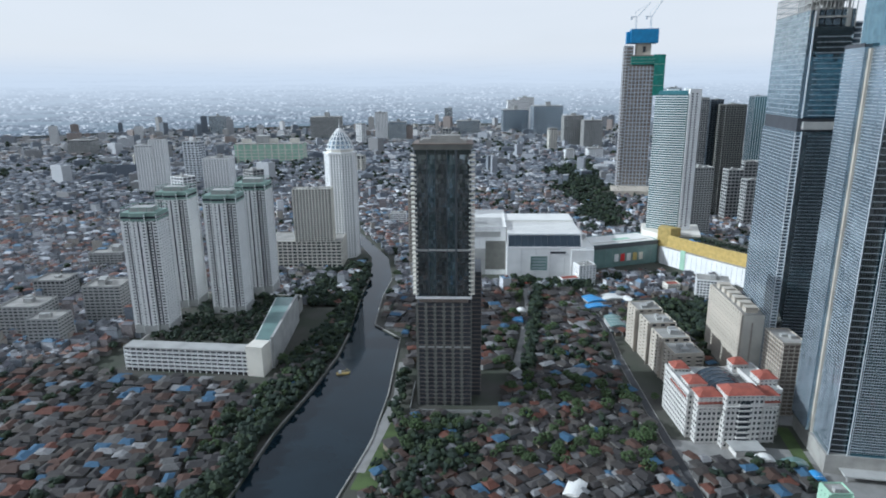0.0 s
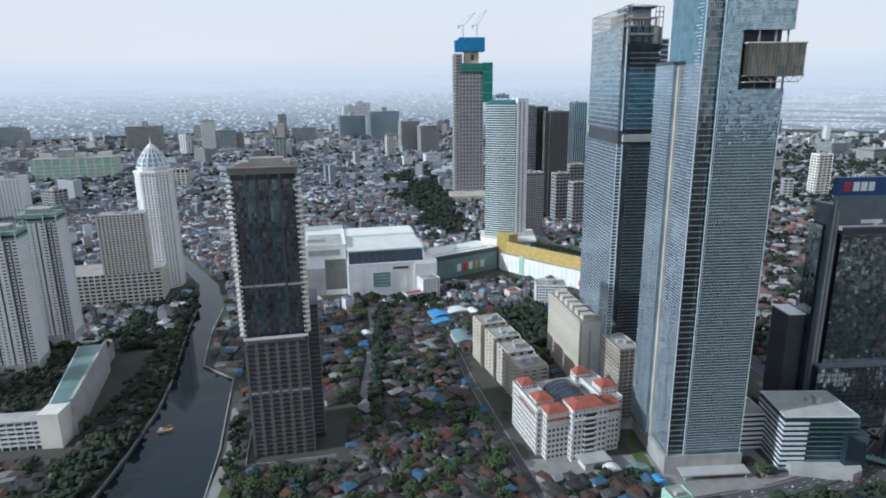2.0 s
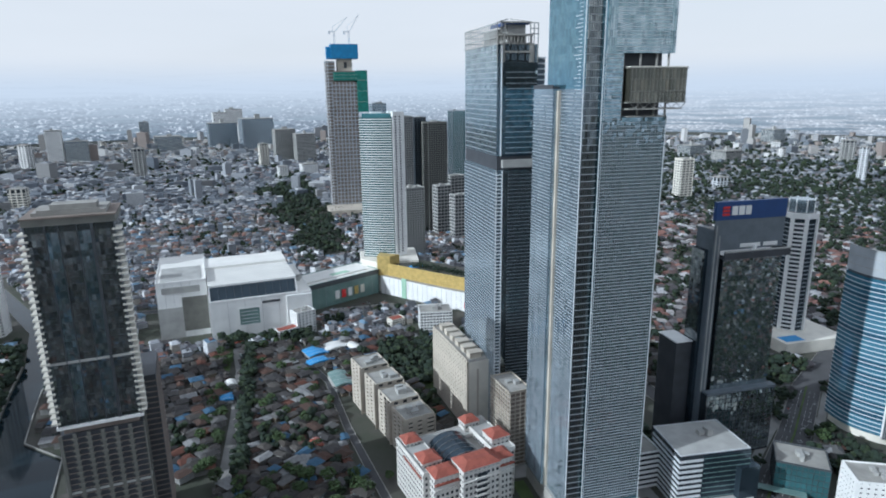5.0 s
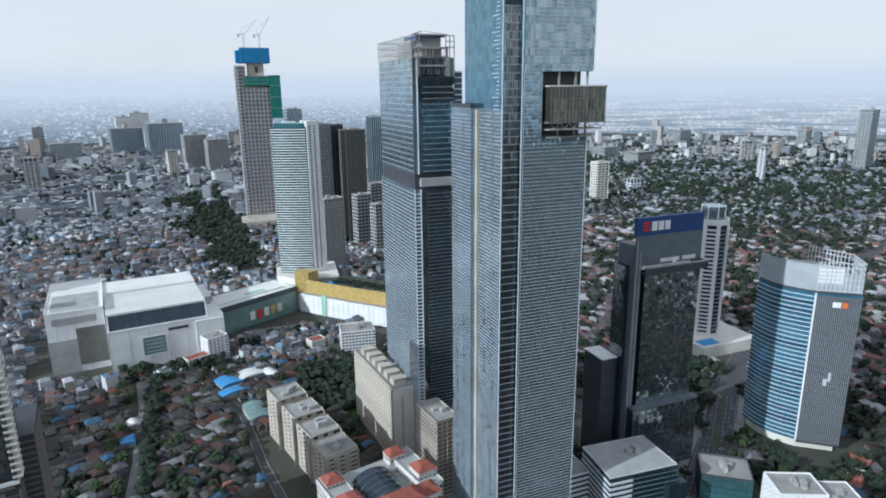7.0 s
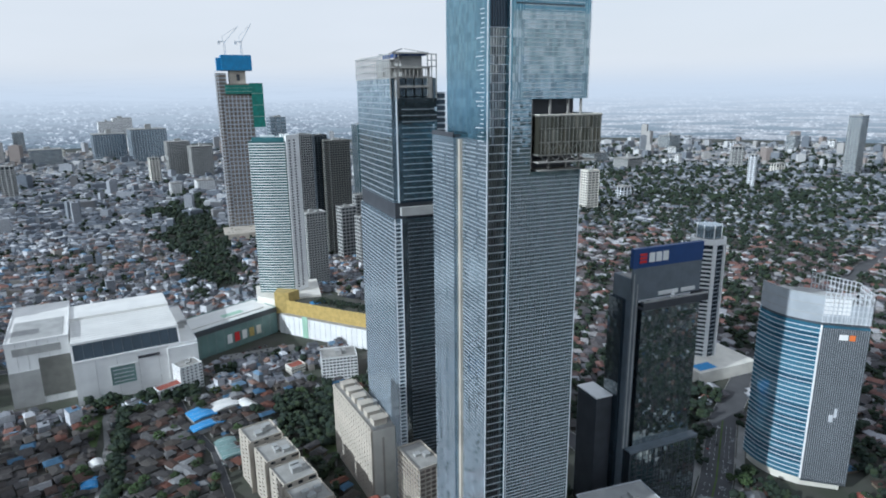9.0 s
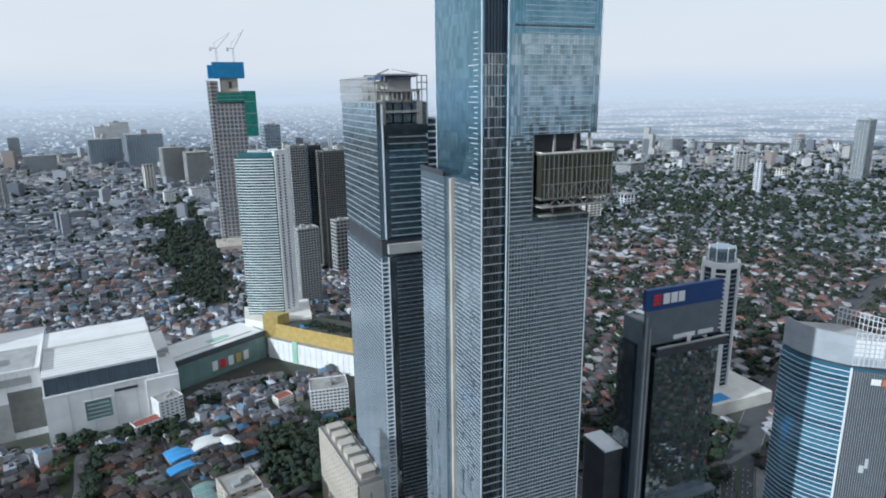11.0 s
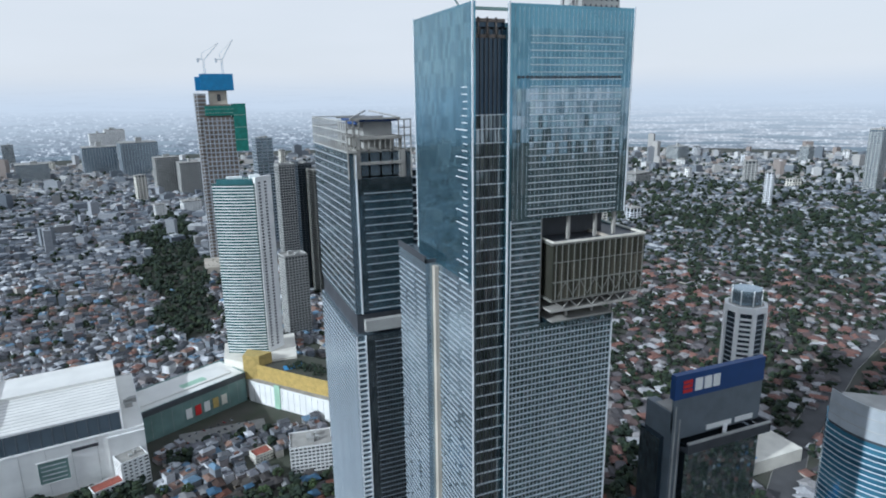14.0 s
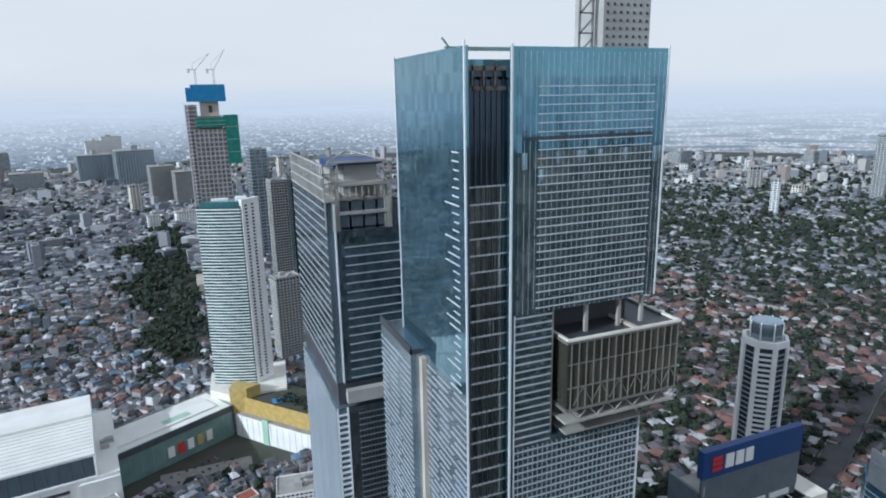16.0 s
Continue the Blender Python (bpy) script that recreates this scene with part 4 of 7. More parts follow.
# ---- the office tower with the curved blue front ----
def curved_tower():
    t = thing("curved_tower", (0, 0, 0), "office tower with a curved blue glass front and pale crown", "office tower")
    L, C, R = Vector((297, 76)), Vector((305, 26)), Vector((331, 5))
    back = [(351, 31), (345, 68), (316, 90)]
    arc = []
    for k in range(13):
        s = k / 12
        p = L.lerp(C, s)
        arc.append((p.x - 7.0 * math.sin(math.pi * s), p.y))
    plan = arc + [tuple(R)] + back
    top, mid = 167.0, 143.0
    part("body", Geo().prism(plan, 8, mid).mesh("body", "glass_navy"), t)
    part("grey_side", Geo().prism([(305.3, 25.3), (330.8, 4.4), (350.5, 30.6), (325, 52)], 6, mid - 2).mesh("grey_side", "alu_dark"), t)
    part("crown_plant", Geo().prism(offset(plan, -7), mid + 2, top - 9).mesh("crown_plant", "grey_wall"), t, label="grey plant rooms inside the crown")
    inner = offset(plan, -0.5)
    wall = Geo()
    for k in range(13):
        wall.prism([plan[k], plan[k + 1], inner[k + 1], inner[k]], mid + 2, top if k < 12 else top - 7)
    part("crown", wall.mesh("crown", "alu_mid"), t, label="pale metal crown screen")
    panes(t, tuple(C), tuple(C.lerp(R, 0.55)), mid + 9, top - 2, 6, 4, "white", 31, 0.3, 0.5, 0.3, name="crown_panel")
    for a, b in ((C, R), (R, Vector(back[0])), (Vector(back[0]), Vector(back[1]))):
        lat = Geo()
        m = max(4, round((b - a).length / 3.2))
        for k in range(m + 1):
            p = a.lerp(b, k / m)
            lat.box(p.x - 0.22, p.y - 0.22, mid + 2, p.x + 0.22, p.y + 0.22, top + 3)
        for z in (mid + 3, mid + 8, mid + 13, mid + 18, mid + 23, top + 2.6):
            lat.beam((*a, z), (*b, z), 0.45)
        part("crown_lattice", lat.mesh("crown_lattice", "alu"), t, label="open white lattice of the crown")
    for k in range(12):
        panes(t, plan[k], plan[k + 1], 9, mid, 1, 34, "pane_navy", 40 + k, 1.0, 0.2, 0.1)
    part("crown_slot", Geo().prism(offset(plan, -0.8), mid, mid + 2).mesh("crown_slot", "dark_wall"), t)
    part("lobby", Geo().prism(offset(plan, -3), 0, 8).mesh("lobby", "cream"), t)
    band = Geo().prism(offset(plan, 0.4)[:13] + [(326, 52), (316, 88)], 0, 0.6).mesh("curved_band", "alu")
    for k in range(34):
        part("curved_band", band, t, (0, 0, 11 + k * 3.9))
    d = (R - C)
    n = 22
    me = Geo().box(-0.17, -0.6, 0, 0.17, 0.2, mid - 10).mesh("fin", "alu_mid")
    rz = math.atan2(d.y, d.x)
    for k in range(n):
        p = C.lerp(R, (k + 0.5) / n)
        part("fin", me, t, (p.x, p.y, 8), rz=rz)
    part("edge", Geo().box(-0.6, -0.8, 8, 0.6, 0.3, mid).mesh("edge", "white"), t, (C.x, C.y, 0), rz=rz, label="white vertical edge")
    me = Geo().box(-0.16, -0.5, 0, 0.16, 0.2, 22).mesh("crown_mullion", "alu")
    for k in range(12):
        p = C.lerp(R, (k + 0.5) / 12)
        part("crown_mullion", me, t, (p.x, p.y, mid + 2), rz=rz)
    for z in (mid + 8, mid + 16, top - 0.6):
        ln = Geo()
        for k in range(12):
            ln.beam((*plan[k], z), (*plan[k + 1], z), 0.4)
        part("crown_line", ln.mesh("crown_line", "grey_wall"), t)
    # the firm's mark, plain bars
    p = C.lerp(R, 0.42)
    part("sign_bar", Geo().box(-1, -0.9, 132, 5, -0.5, 136.5).mesh("sign_bar", "white"), t, (p.x, p.y, 0), rz=rz, label="white bar of the sign")
    part("sign_mark", Geo().box(6, -0.9, 132, 10, -0.5, 136.5).mesh("sign_mark", "orange"), t, (p.x, p.y, 0), rz=rz, label="orange square of the sign")
    p = C.lerp(R, 0.45)
    part("sign_bar", Geo().box(-1, -0.9, 62, 2, -0.5, 68).box(2.5, -0.9, 66, 4.5, -0.5, 74).mesh("lower_mark", "alu"), t, (p.x, p.y, 0), rz=rz)


curved_tower()

# ---- other towers and large buildings ----
def octagon(r, n=8, ph=0.3927):
    return [(r * math.cos(ph + 2 * math.pi * k / n), r * math.sin(ph + 2 * math.pi * k / n)) for k in range(n)]


def round_tower():
    t = thing("octagonal_tower", (413, 250, 0), "white octagonal tower with dark window strips", "tower")
    p = octagon(19)
    part("body", Geo().prism(p, 0, 150).mesh("body", "glass_dark"), t)
    corner = Geo().box(-1.2, -2.0, 0, 1.2, 2.0, 150).mesh("corner_rib", "white")
    for x, y in p:
        part("corner_rib", corner, t, (x, y, 0), rz=math.atan2(y, x))
    for i in range(8):
        a, b = Vector(p[i]), Vector(p[(i + 1) % 8])
        rz = math.atan2((b - a).y, (b - a).x)
        m = (a + b) / 2
        me = bpy.data.meshes.get("balcony_slat") or Geo().box(-6.2, -0.6, 0, 6.2, 0.3, 2.2).mesh("balcony_slat", "white")
        md = bpy.data.meshes.get("dark_slat") or Geo().box(-5.2, -0.3, 0, 5.2, 0.3, 0.9).mesh("dark_slat", "alu_mid")
        for k in range(28):
            part("window_band", me if i % 2 == 0 else md, t, (m.x, m.y, 8 + k * 5), rz=rz)
    part("collar", Geo().prism(octagon(20.5), 150, 156).mesh("collar", "white"), t, label="white collar band")
    part("collar_roof", Geo().prism(octagon(17), 156, 156.4).mesh("collar_roof", "concrete"), t)
    ln = part("lantern", Geo().prism(octagon(14), 156.4, 171, octagon(14.6)).mesh("lantern", "glass_steel"), t, label="pale glass lantern")
    for x, y in octagon(14.2):
        part("lantern_rib", Geo().box(-0.4, -0.4, 156, 0.4, 0.4, 171.6).mesh("lantern_rib", "white"), ln, (x, y, 0))
    part("podium", Geo().box(-45, -50, 0, 40, 30, 14).mesh("podium", "cream"), t)
    part("podium_pool", Geo().box(-40, -45, 14, -15, -30, 14.3).mesh("podium_pool", "blue_paint"), t)


round_tower()


def condo():
    t = thing("apartment_tower", (0, 0, 46), "slim white apartment tower with teal glass", "apartment tower")
    L, S, R = Vector((-57, 606)), Vector((-12, 586)), Vector((9, 604))
    front = []
    d = (S - L)
    nrm = Vector((d.y, -d.x)).normalized()
    for k in range(9):
        s = k / 8
        p = L.lerp(S, s) + nrm * (1.6 * math.sin(math.pi * s))
        front.append((p.x, p.y))
    plan = front + [tuple(R), tuple(R - d * 0.75)]
    part("body", Geo().prism(plan, 0, 214).mesh("body", "pane_green"), t)
    part("crown", Geo().prism(offset(plan, -2), 214, 219).mesh("crown", "glass_teal"), t)
    slabs = []
    for v in range(4):  # wavy balcony fronts, each storey a little different
        front_v = []
        for k in range(25):
            q = k / 24
            p = L.lerp(S, q) + nrm * (1.6 * math.sin(math.pi * q) + 0.7 + 0.5 * math.sin(q * 12 + v * 1.6))
            front_v.append((p.x, p.y))
        slabs.append(Geo().prism(front_v + [tuple(R), tuple(R - d * 0.75)], 0, 1.05).mesh("balcony", "white"))
    for k in range(58):
        part("balcony", slabs[k % 4], t, (0, 0, 2 + k * 3.65))
    e = (R - S)
    rz = math.atan2(e.y, e.x)
    sw = part("side_wall", Geo().box(2, -1.8, 0, e.length + 1, 3, 221).mesh("side_wall", "white"), t, (S.x, S.y, 0), rz=rz, label="white end wall with small windows")
    mw = Geo().box(-1.9, -1.95, 0, 1.9, -1.7, 2.1).mesh("side_window", "window")
    for k in range(54):
        for x in (8, 18):
            part("side_window", mw, sw, (x, 0, 6 + k * 3.9))
    part("roof_dish", Geo().box(-14, 600, 219, -2, 612, 222).box(-40, 604, 219, -22, 612, 221).mesh("roof_dish", "white"), t)


condo()


def crane_tower():
    t = thing("unfinished_tower", (-8, 1285, 0), "unfinished concrete tower wrapped in nets with cranes", "skyscraper")
    p = rect(62, 50)
    part("core", Geo().prism(rect(36, 30, 3), 0, 392).mesh("core", "beige"), t)
    part("body", Geo().prism(p, 0, 318).mesh("body", "brown"), t)
    bands(t, p, 6, 318, 9.5, 2.0, 1.0, "alu_mid")
    posts(t, p, 0, 318, 9.0, 2.0, 1.4, "alu_mid", "pier")
    part("west_part", Geo().box(-44, -20, 0, -22, 25, 368).mesh("west_part", "brown"), t)
    me = Geo().box(-44.8, -20.8, 0, -21.5, 25, 2.6).mesh("west_floor", "alu_mid")
    for k in range(46):
        part("west_floor", me, t, (0, 0, 4 + k * 8.0))
    hoist = Geo().box(-46, -23, 0, -45, -22, 372).box(-40, -23, 0, -39, -22, 372)
    for k in range(46):
        hoist.beam((-45.5, -22.5, k * 8), (-39.5, -22.5, k * 8 + 8), 0.7)
    part("hoist_mast", hoist.mesh("hoist_mast", "alu"), t, label="pale builder's hoist mast")
    for z in (327, 335):
        part("net_bar", Geo().box(-27, -28.2, z, 30.4, -27.4, z + 1).mesh("net_bar", "sage"), t)
    for z in (270, 296, 322):
        part("net_bar", Geo().box(29.6, -28.6, z, 56.6, -27.9, z + 1.4).mesh("net_bar", "sage"), t)
    part("mid_body", Geo().prism(rect(52, 42), 318, 345).mesh("mid_body", "brown"), t)
    part("net", Geo().box(-26.5, -27.5, 322, 30, 24, 342).box(30, -28, 246, 56, 26, 346).mesh("net", "green_net"), t, label="green safety net")
    part("hoarding", Geo().box(-30, -24, 374, 36, 24, 408).box(-40, -14, 374, -30, 14, 402).mesh("hoarding", "blue_net"), t, label="blue climbing formwork screen")
    part("core_opening", Geo().box(1, -15.6, 352, 8, -14.9, 366).mesh("core_opening", "dark_wall"), t)
    for x, a in ((-18, 0.75), (18, 0.95)):
        c = Geo()
        for dx in (-1.5, 1.5):
            c.box(x + dx - 0.5, -0.5, 400, x + dx + 0.5, 0.5, 436)
        for k in range(6):
            c.beam((x - 1.5, 0, 404 + k * 5), (x + 1.5, 0, 409 + k * 5), 0.6)
        tip = (x + 44 * math.cos(a), 0, 436 + 52 * math.sin(a))
        c.beam((x, 0, 436), tip, 1.6).beam((x, 0, 438), (x - 14, 0, 439), 2.2).beam((x - 3, 0, 450), tip, 0.6).beam((x - 3, 0, 437), (x - 3, 0, 450), 0.9)
        c.box(x - 14, -2, 432, x - 9, 2, 438)
        part("crane", c.mesh("crane", "alu"), t, label="pale luffing tower crane")
    part("podium", Geo().box(-60, -110, 0, 50, -25, 14).mesh("podium", "beige"), t)


crane_tower()


# shopping centre: blocks along the street
def mall_block(name, label, at, rz, w, d, h, wall, roof="white_roof", joints=6, slope=0.0):
    t = thing(name, (at[0], at[1], 0), label, "shopping centre", "shopping centre blocks", rz=rz)
    part("wall", Geo().box(0, 0, 0, w, d, h).mesh("wall", wall), t)
    part("roof", Geo().poly([(0.6, 0.6, h + 0.2), (w - 0.6, 0.6, h + 0.2), (w - 0.6, d - 0.6, h + 0.2 + slope), (0.6, d - 0.6, h + 0.2 + slope)]).mesh("roof", roof), t)
    p = Geo()
    for a in ((0, -0.2, w, 0.6), (0, d - 0.6, w, d + 0.2), (-0.2, 0, 0.6, d), (w - 0.6, 0, w + 0.2, d)):
        p.box(a[0], a[1], h - 0.2, a[2], a[3], h + 1.2 + (slope if a[1] > d / 2 else 0))
    part("parapet", p.mesh("parapet", wall), t)
    for k in range(1, joints):
        part("joint", Geo().box(w * k / joints - 0.12, -0.12, 2, w * k / joints + 0.12, 0.05, h - 1).mesh("joint", "grey_wall"), t)
    return t


A = mall_block("mall_block", "tall pale grey shopping centre block with white roof", (-332, 447), radians(7), 58, 132, 72, "white", slope=0)
part("dark_panel", Geo().box(28, -0.7, 8, 57.5, 0.2, 52).mesh("dark_panel", "panel_grey"), A, label="dark grey wall panel")
part("grey_base", Geo().box(-0.5, -0.6, 0, 28, 0.2, 40).mesh("grey_base", "grey_wall"), A)
part("louvre", Geo().box(6, -0.5, 58, 50, 0.2, 66).mesh("louvre", "grey_wall"), A, label="grey louvre strip")
# front half of this roof is greyer than the rear
part("roof_patch", Geo().box(5, 6, 72.2, 53, 70, 72.6).mesh("roof_patch", "grey_wall"), A, label="greyer sheet over the front half of the roof")
B = mall_block("mall_block", "long white shopping centre block with sloping white roof", (-270, 428), radians(8), 124, 138, 48, "white", slope=0)
part("upper_hall", Geo().box(1, 9.4, 48, 106, 136, 66).mesh("upper_hall", "white"), B)
part("hall_glazing", Geo().poly([(2, 2.4, 49.4), (105, 2.4, 49.4), (105, 8.6, 65.6), (2, 8.6, 65.6)]).mesh("hall_glazing", "glass_dark"), B, label="dark glazed strip below the roof")
for k in range(12):
    part("glazing_bar", Geo().beam((2 + k * 9.36, 2.2, 49.4), (2 + k * 9.36, 8.4, 65.6), 0.35).mesh("glazing_bar", "alu_dark"), B)
part("hall_rim", Geo().box(0.4, 8, 65.4, 106.6, 9.4, 67.6).beam((1, 2, 49), (1, 8.8, 66), 1.4).beam((106, 2, 49), (106, 8.8, 66), 1.4).box(0.4, 1.2, 48.2, 106.6, 2.6, 49.6).mesh("hall_rim", "white"), B, label="white rim round the glazing")
part("hall_roof", Geo().prism([(0.4, 9.4), (106.6, 9.4), (106.6, 136.6), (0.4, 136.6)], 66, 68).mesh("hall_roof", "white_roof"), B)
part("roof_step", Geo().prism([(0.4, 86), (106.6, 86), (106.6, 136.6), (0.4, 136.6)], 68, 71).mesh("roof_step", "white_roof"), B, label="raised pale rear roof")
for k in range(10):
    part("roof_seam", Geo().box(0.8, -0.15, 68, 106.2, 0.15, 68.25).mesh("roof_seam", "grey_wall"), B, (0, 14 + k * 7.4, 0))
part("show_window", Geo().box(34, -0.5, 15, 58, 0.2, 36).mesh("show_window", "teal_wall"), B, label="pale green glass window")
part("window_frame", Geo().box(33, -0.8, 14, 59, -0.2, 15).box(33, -0.8, 36, 59, -0.2, 37).box(33, -0.8, 15, 34, -0.2, 36).box(58, -0.8, 15, 59, -0.2, 36).mesh("window_frame", "white"), B)
for k in range(4):
    part("window_bar", Geo().box(36, -0.7, 18 + k * 4.5, 56, -0.45, 18.8 + k * 4.5).mesh("window_bar", "alu"), B)
part("sign_strip", Geo().box(62, -0.6, 40, 84, 0.1, 43).mesh("sign_strip", "dark_wall"), B, label="dark strip under the parapet")
part("corner_block", Geo().box(92, -3, 0, 124, -0.2, 46).mesh("corner_block", "white"), B)
roof_plant(B, rect(12, 60, 115, 60), 48.2, random.Random(9), 4, 8.0)
C3 = mall_block("mall_block", "long shopping centre wing with pale green glass front", (-166, 492), radians(28.5), 140, 55, 36, "teal_wall", joints=12)
part("roof_sheet", Geo().box(8, 12, 36.4, 128, 40, 38).mesh("roof_sheet", "white_roof"), C3)
part("roof_edge", Geo().box(-0.5, -0.8, 30, 140, 0.3, 36.6).mesh("roof_edge", "alu_dark"), C3)
part("green_roof_mark", Geo().box(70, 16, 38, 100, 26, 38.2).mesh("green_roof_mark", "mint"), C3)
for k, c in enumerate(("white", "sign_red", "white", "gold", "cream")):
    part("poster", Geo().box(62 + k * 11, -0.9, 8, 69 + k * 11, -0.2, 20).mesh("poster", c), C3, label="tall shop poster panel")


def white_wall():
    t = thing("mall_wing", (0, 0, 0), "white curved shopping centre wing with gold terrace", "shopping centre", "shopping centre blocks")
    foot = [(-40, 556), (-12, 522), (22, 482), (60, 440), (90, 410)]
    for a, b in zip(foot, foot[1:]):
        a, b = Vector(a), Vector(b)
        d = (b - a).normalized()
        n = Vector((d.y, -d.x)) * -1
        q = [tuple(a), tuple(b), tuple(b + n * 60), tuple(a + n * 60)]
        part("wall", Geo().prism(q, 0, 27).mesh("wall", "white"), t)
        part("terrace_floor", Geo().prism(q, 27, 27.4).mesh("terrace_floor", "concrete"), t)
        s = [tuple(a + n * 7), tuple(b + n * 7), tuple(b + n * 8.5), tuple(a + n * 8.5)]
        part("gold_screen", Geo().prism(s, 27.4, 46).mesh("gold_screen", "gold"), t, label="gold slatted screen wall")
        me = Geo().box(0, -0.4, 0, (b - a).length, 0.1, 0.5).mesh("gold_slat", "gold")
        for k in range(6):
            part("gold_slat", me, t, (*(a + n * 7), 29.5 + k * 2.8), rz=math.atan2(d.y, d.x))
        k = int((b - a).length / 8)
        mj = Geo().box(-0.15, -0.25, 1, 0.15, 0.1, 26).mesh("joint", "grey_wall")
        for i in range(k):
            part("joint", mj, t, (*a.lerp(b, i / k), 0), rz=math.atan2(d.y, d.x))
        deck = [tuple(a + n * 8.5), tuple(b + n * 8.5), tuple(b + n * 60), tuple(a + n * 60)]
        part("garden_deck", Geo().prism(deck, 27.4, 43).mesh("garden_deck", "ground"), t)
    part("green_panel", Geo().prism([(-14.5, 523), (-9, 517), (-8, 518), (-13.5, 524)], 0, 30).mesh("green_panel", "mint"), t, label="mint green panel")
    part("red_sign", Geo().box(0, -0.7, 5, 16, -0.2, 13).mesh("red_sign", "sign_red"), t, (58, 442, 0), rz=radians(-47), label="red sign bars")
    part("tower_base", Geo().prism([(-64, 590), (-38, 562), (20, 560), (30, 640), (-60, 640)], 0, 46).mesh("tower_base", "cream"), t)
    part("corner_screen", Geo().prism([(-44, 561), (-26, 552), (-10, 560), (-36, 580)], 27, 57).mesh("corner_screen", "gold"), t)
    part("pool", Geo().box(0, 500, 43, 26, 512, 43.4).mesh("pool", "blue_paint"), t, (0, 30, 0))


white_wall()


# residential towers on the parking podium
def flats_podium():
    t = thing("parking_podium", (0, 0, 0), "grey parking podium with open decks under flats", "building")
    front = [(-622, 66), (-486, 76), (-487, 92), (-623, 82)]
    part("deck_core", Geo().prism(offset(front, -1.5), 0, 24).mesh("deck_core", "dark_wall"), t)
    bands(t, front, 3, 25, 4.2, 1.6, 0.3, "white", "deck_band")
    posts(t, front, 0, 24, 6.5, 0.9, 0.5, "white", "column", sides=(0, 2))
    part("deck_roof", Geo().prism(offset(front, 0.5), 24, 25.5).mesh("deck_roof", "grey_wall"), t)
    part("stair_tower", Geo().box(-494, 74, 0, -477, 92, 31).mesh("stair_tower", "cream"), t)
    part("garden_deck", Geo().prism([(-623, 82), (-487, 92), (-515, 260), (-650, 250)], 0, 20).mesh("garden_deck", "concrete"), t)
    part("garden", Geo().prism([(-621, 84), (-500, 92), (-525, 255), (-645, 245)], 20, 20.6).mesh("garden", "ground"), t)
    hall = [(-494, 92), (-477, 94), (-506, 222), (-530, 218)]
    part("hall", Geo().prism(hall, 0, 30).mesh("hall", "white"), t, label="white hall with blue roof")
    part("hall_roof", Geo().prism(offset(hall, -1.5), 30, 31).mesh("hall_roof", "teal_wall"), t)
    part("hall_edge", Geo().prism([(-477, 94), (-474.5, 94.5), (-503.5, 222.5), (-506, 222)], 0, 34).mesh("hall_edge", "grey_wall"), t)


flats_podium()
FLATS = dict(core="window", wall="white", step=3.25, band=1.75, out=0.5, pier=2.7, pier_step=5.4, z0=20.4, plant=4, plant_size=9.0)
for at, h in (((-625, 128), 130), ((-572, 195), 138), ((-640, 208), 138), ((-574, 270), 140)):
    ob = building("flats_tower", "tall white block of flats with green roof storeys", "apartment tower", at, [(-18, -13), (-7, -13), (-7, -16), (7, -16), (7, -13), (18, -13), (18, 14), (-18, 14)], h, rz=radians(10), group="flats towers", **FLATS)
    part("green_storey", Geo().prism(offset([(-18, -13), (-7, -13), (-7, -16), (7, -16), (7, -13), (18, -13), (18, 14), (-18, 14)], 0.8), h - 7, h + 1.4).mesh("green_storey", "sage"), ob, label="grey green top storeys")
    # dark panels on the wall stand in for the shade of upright recesses
    for x in (-12.4, -8.2, 0, 8.2, 12.4):
        y = -16.75 if abs(x) < 7 else -13.75
        part("recess", Geo().box(x - 0.75, y, 8, x + 0.75, y + 0.5, h - 8).mesh("recess", "dark_wall"), ob)
    part("base_storey", Geo().prism(offset([(-18, -13), (-7, -13), (-7, -16), (7, -16), (7, -13), (18, -13), (18, 14), (-18, 14)], 0.9), 0, 9).mesh("base_storey", "grey_wall"), ob, label="plain grey base storeys")
    fr = Geo()
    for x in (-17.6, -9, 0, 9, 17.2):
        fr.box(x, -13.6, h + 1.4, x + 0.5, -13.1, h + 7).box(x, 13.4, h + 1.4, x + 0.5, 13.9, h + 7)
    fr.box(-17.6, -13.6, h + 6.4, 17.7, -13.1, h + 7).box(-17.6, 13.4, h + 6.4, 17.7, 13.9, h + 7).box(-17.6, -13.1, h + 6.4, -17.1, 13.4, h + 7).box(17.2, -13.1, h + 6.4, 17.7, 13.4, h + 7)
    part("roof_frame", fr.mesh("roof_frame", "sage"), ob, label="green open roof frame")
    part("window_strip", Geo().prism(offset([(-18, -13), (-7, -13), (-7, -16), (7, -16), (7, -13), (18, -13), (18, 14), (-18, 14)], 0.95), h - 4.6, h - 2.2).mesh("window_strip", "window"), ob)
    part("top_storey", Geo().prism(rect(22, 16), h + 1.4, h + 6).mesh("top_storey", "grey_wall"), ob)


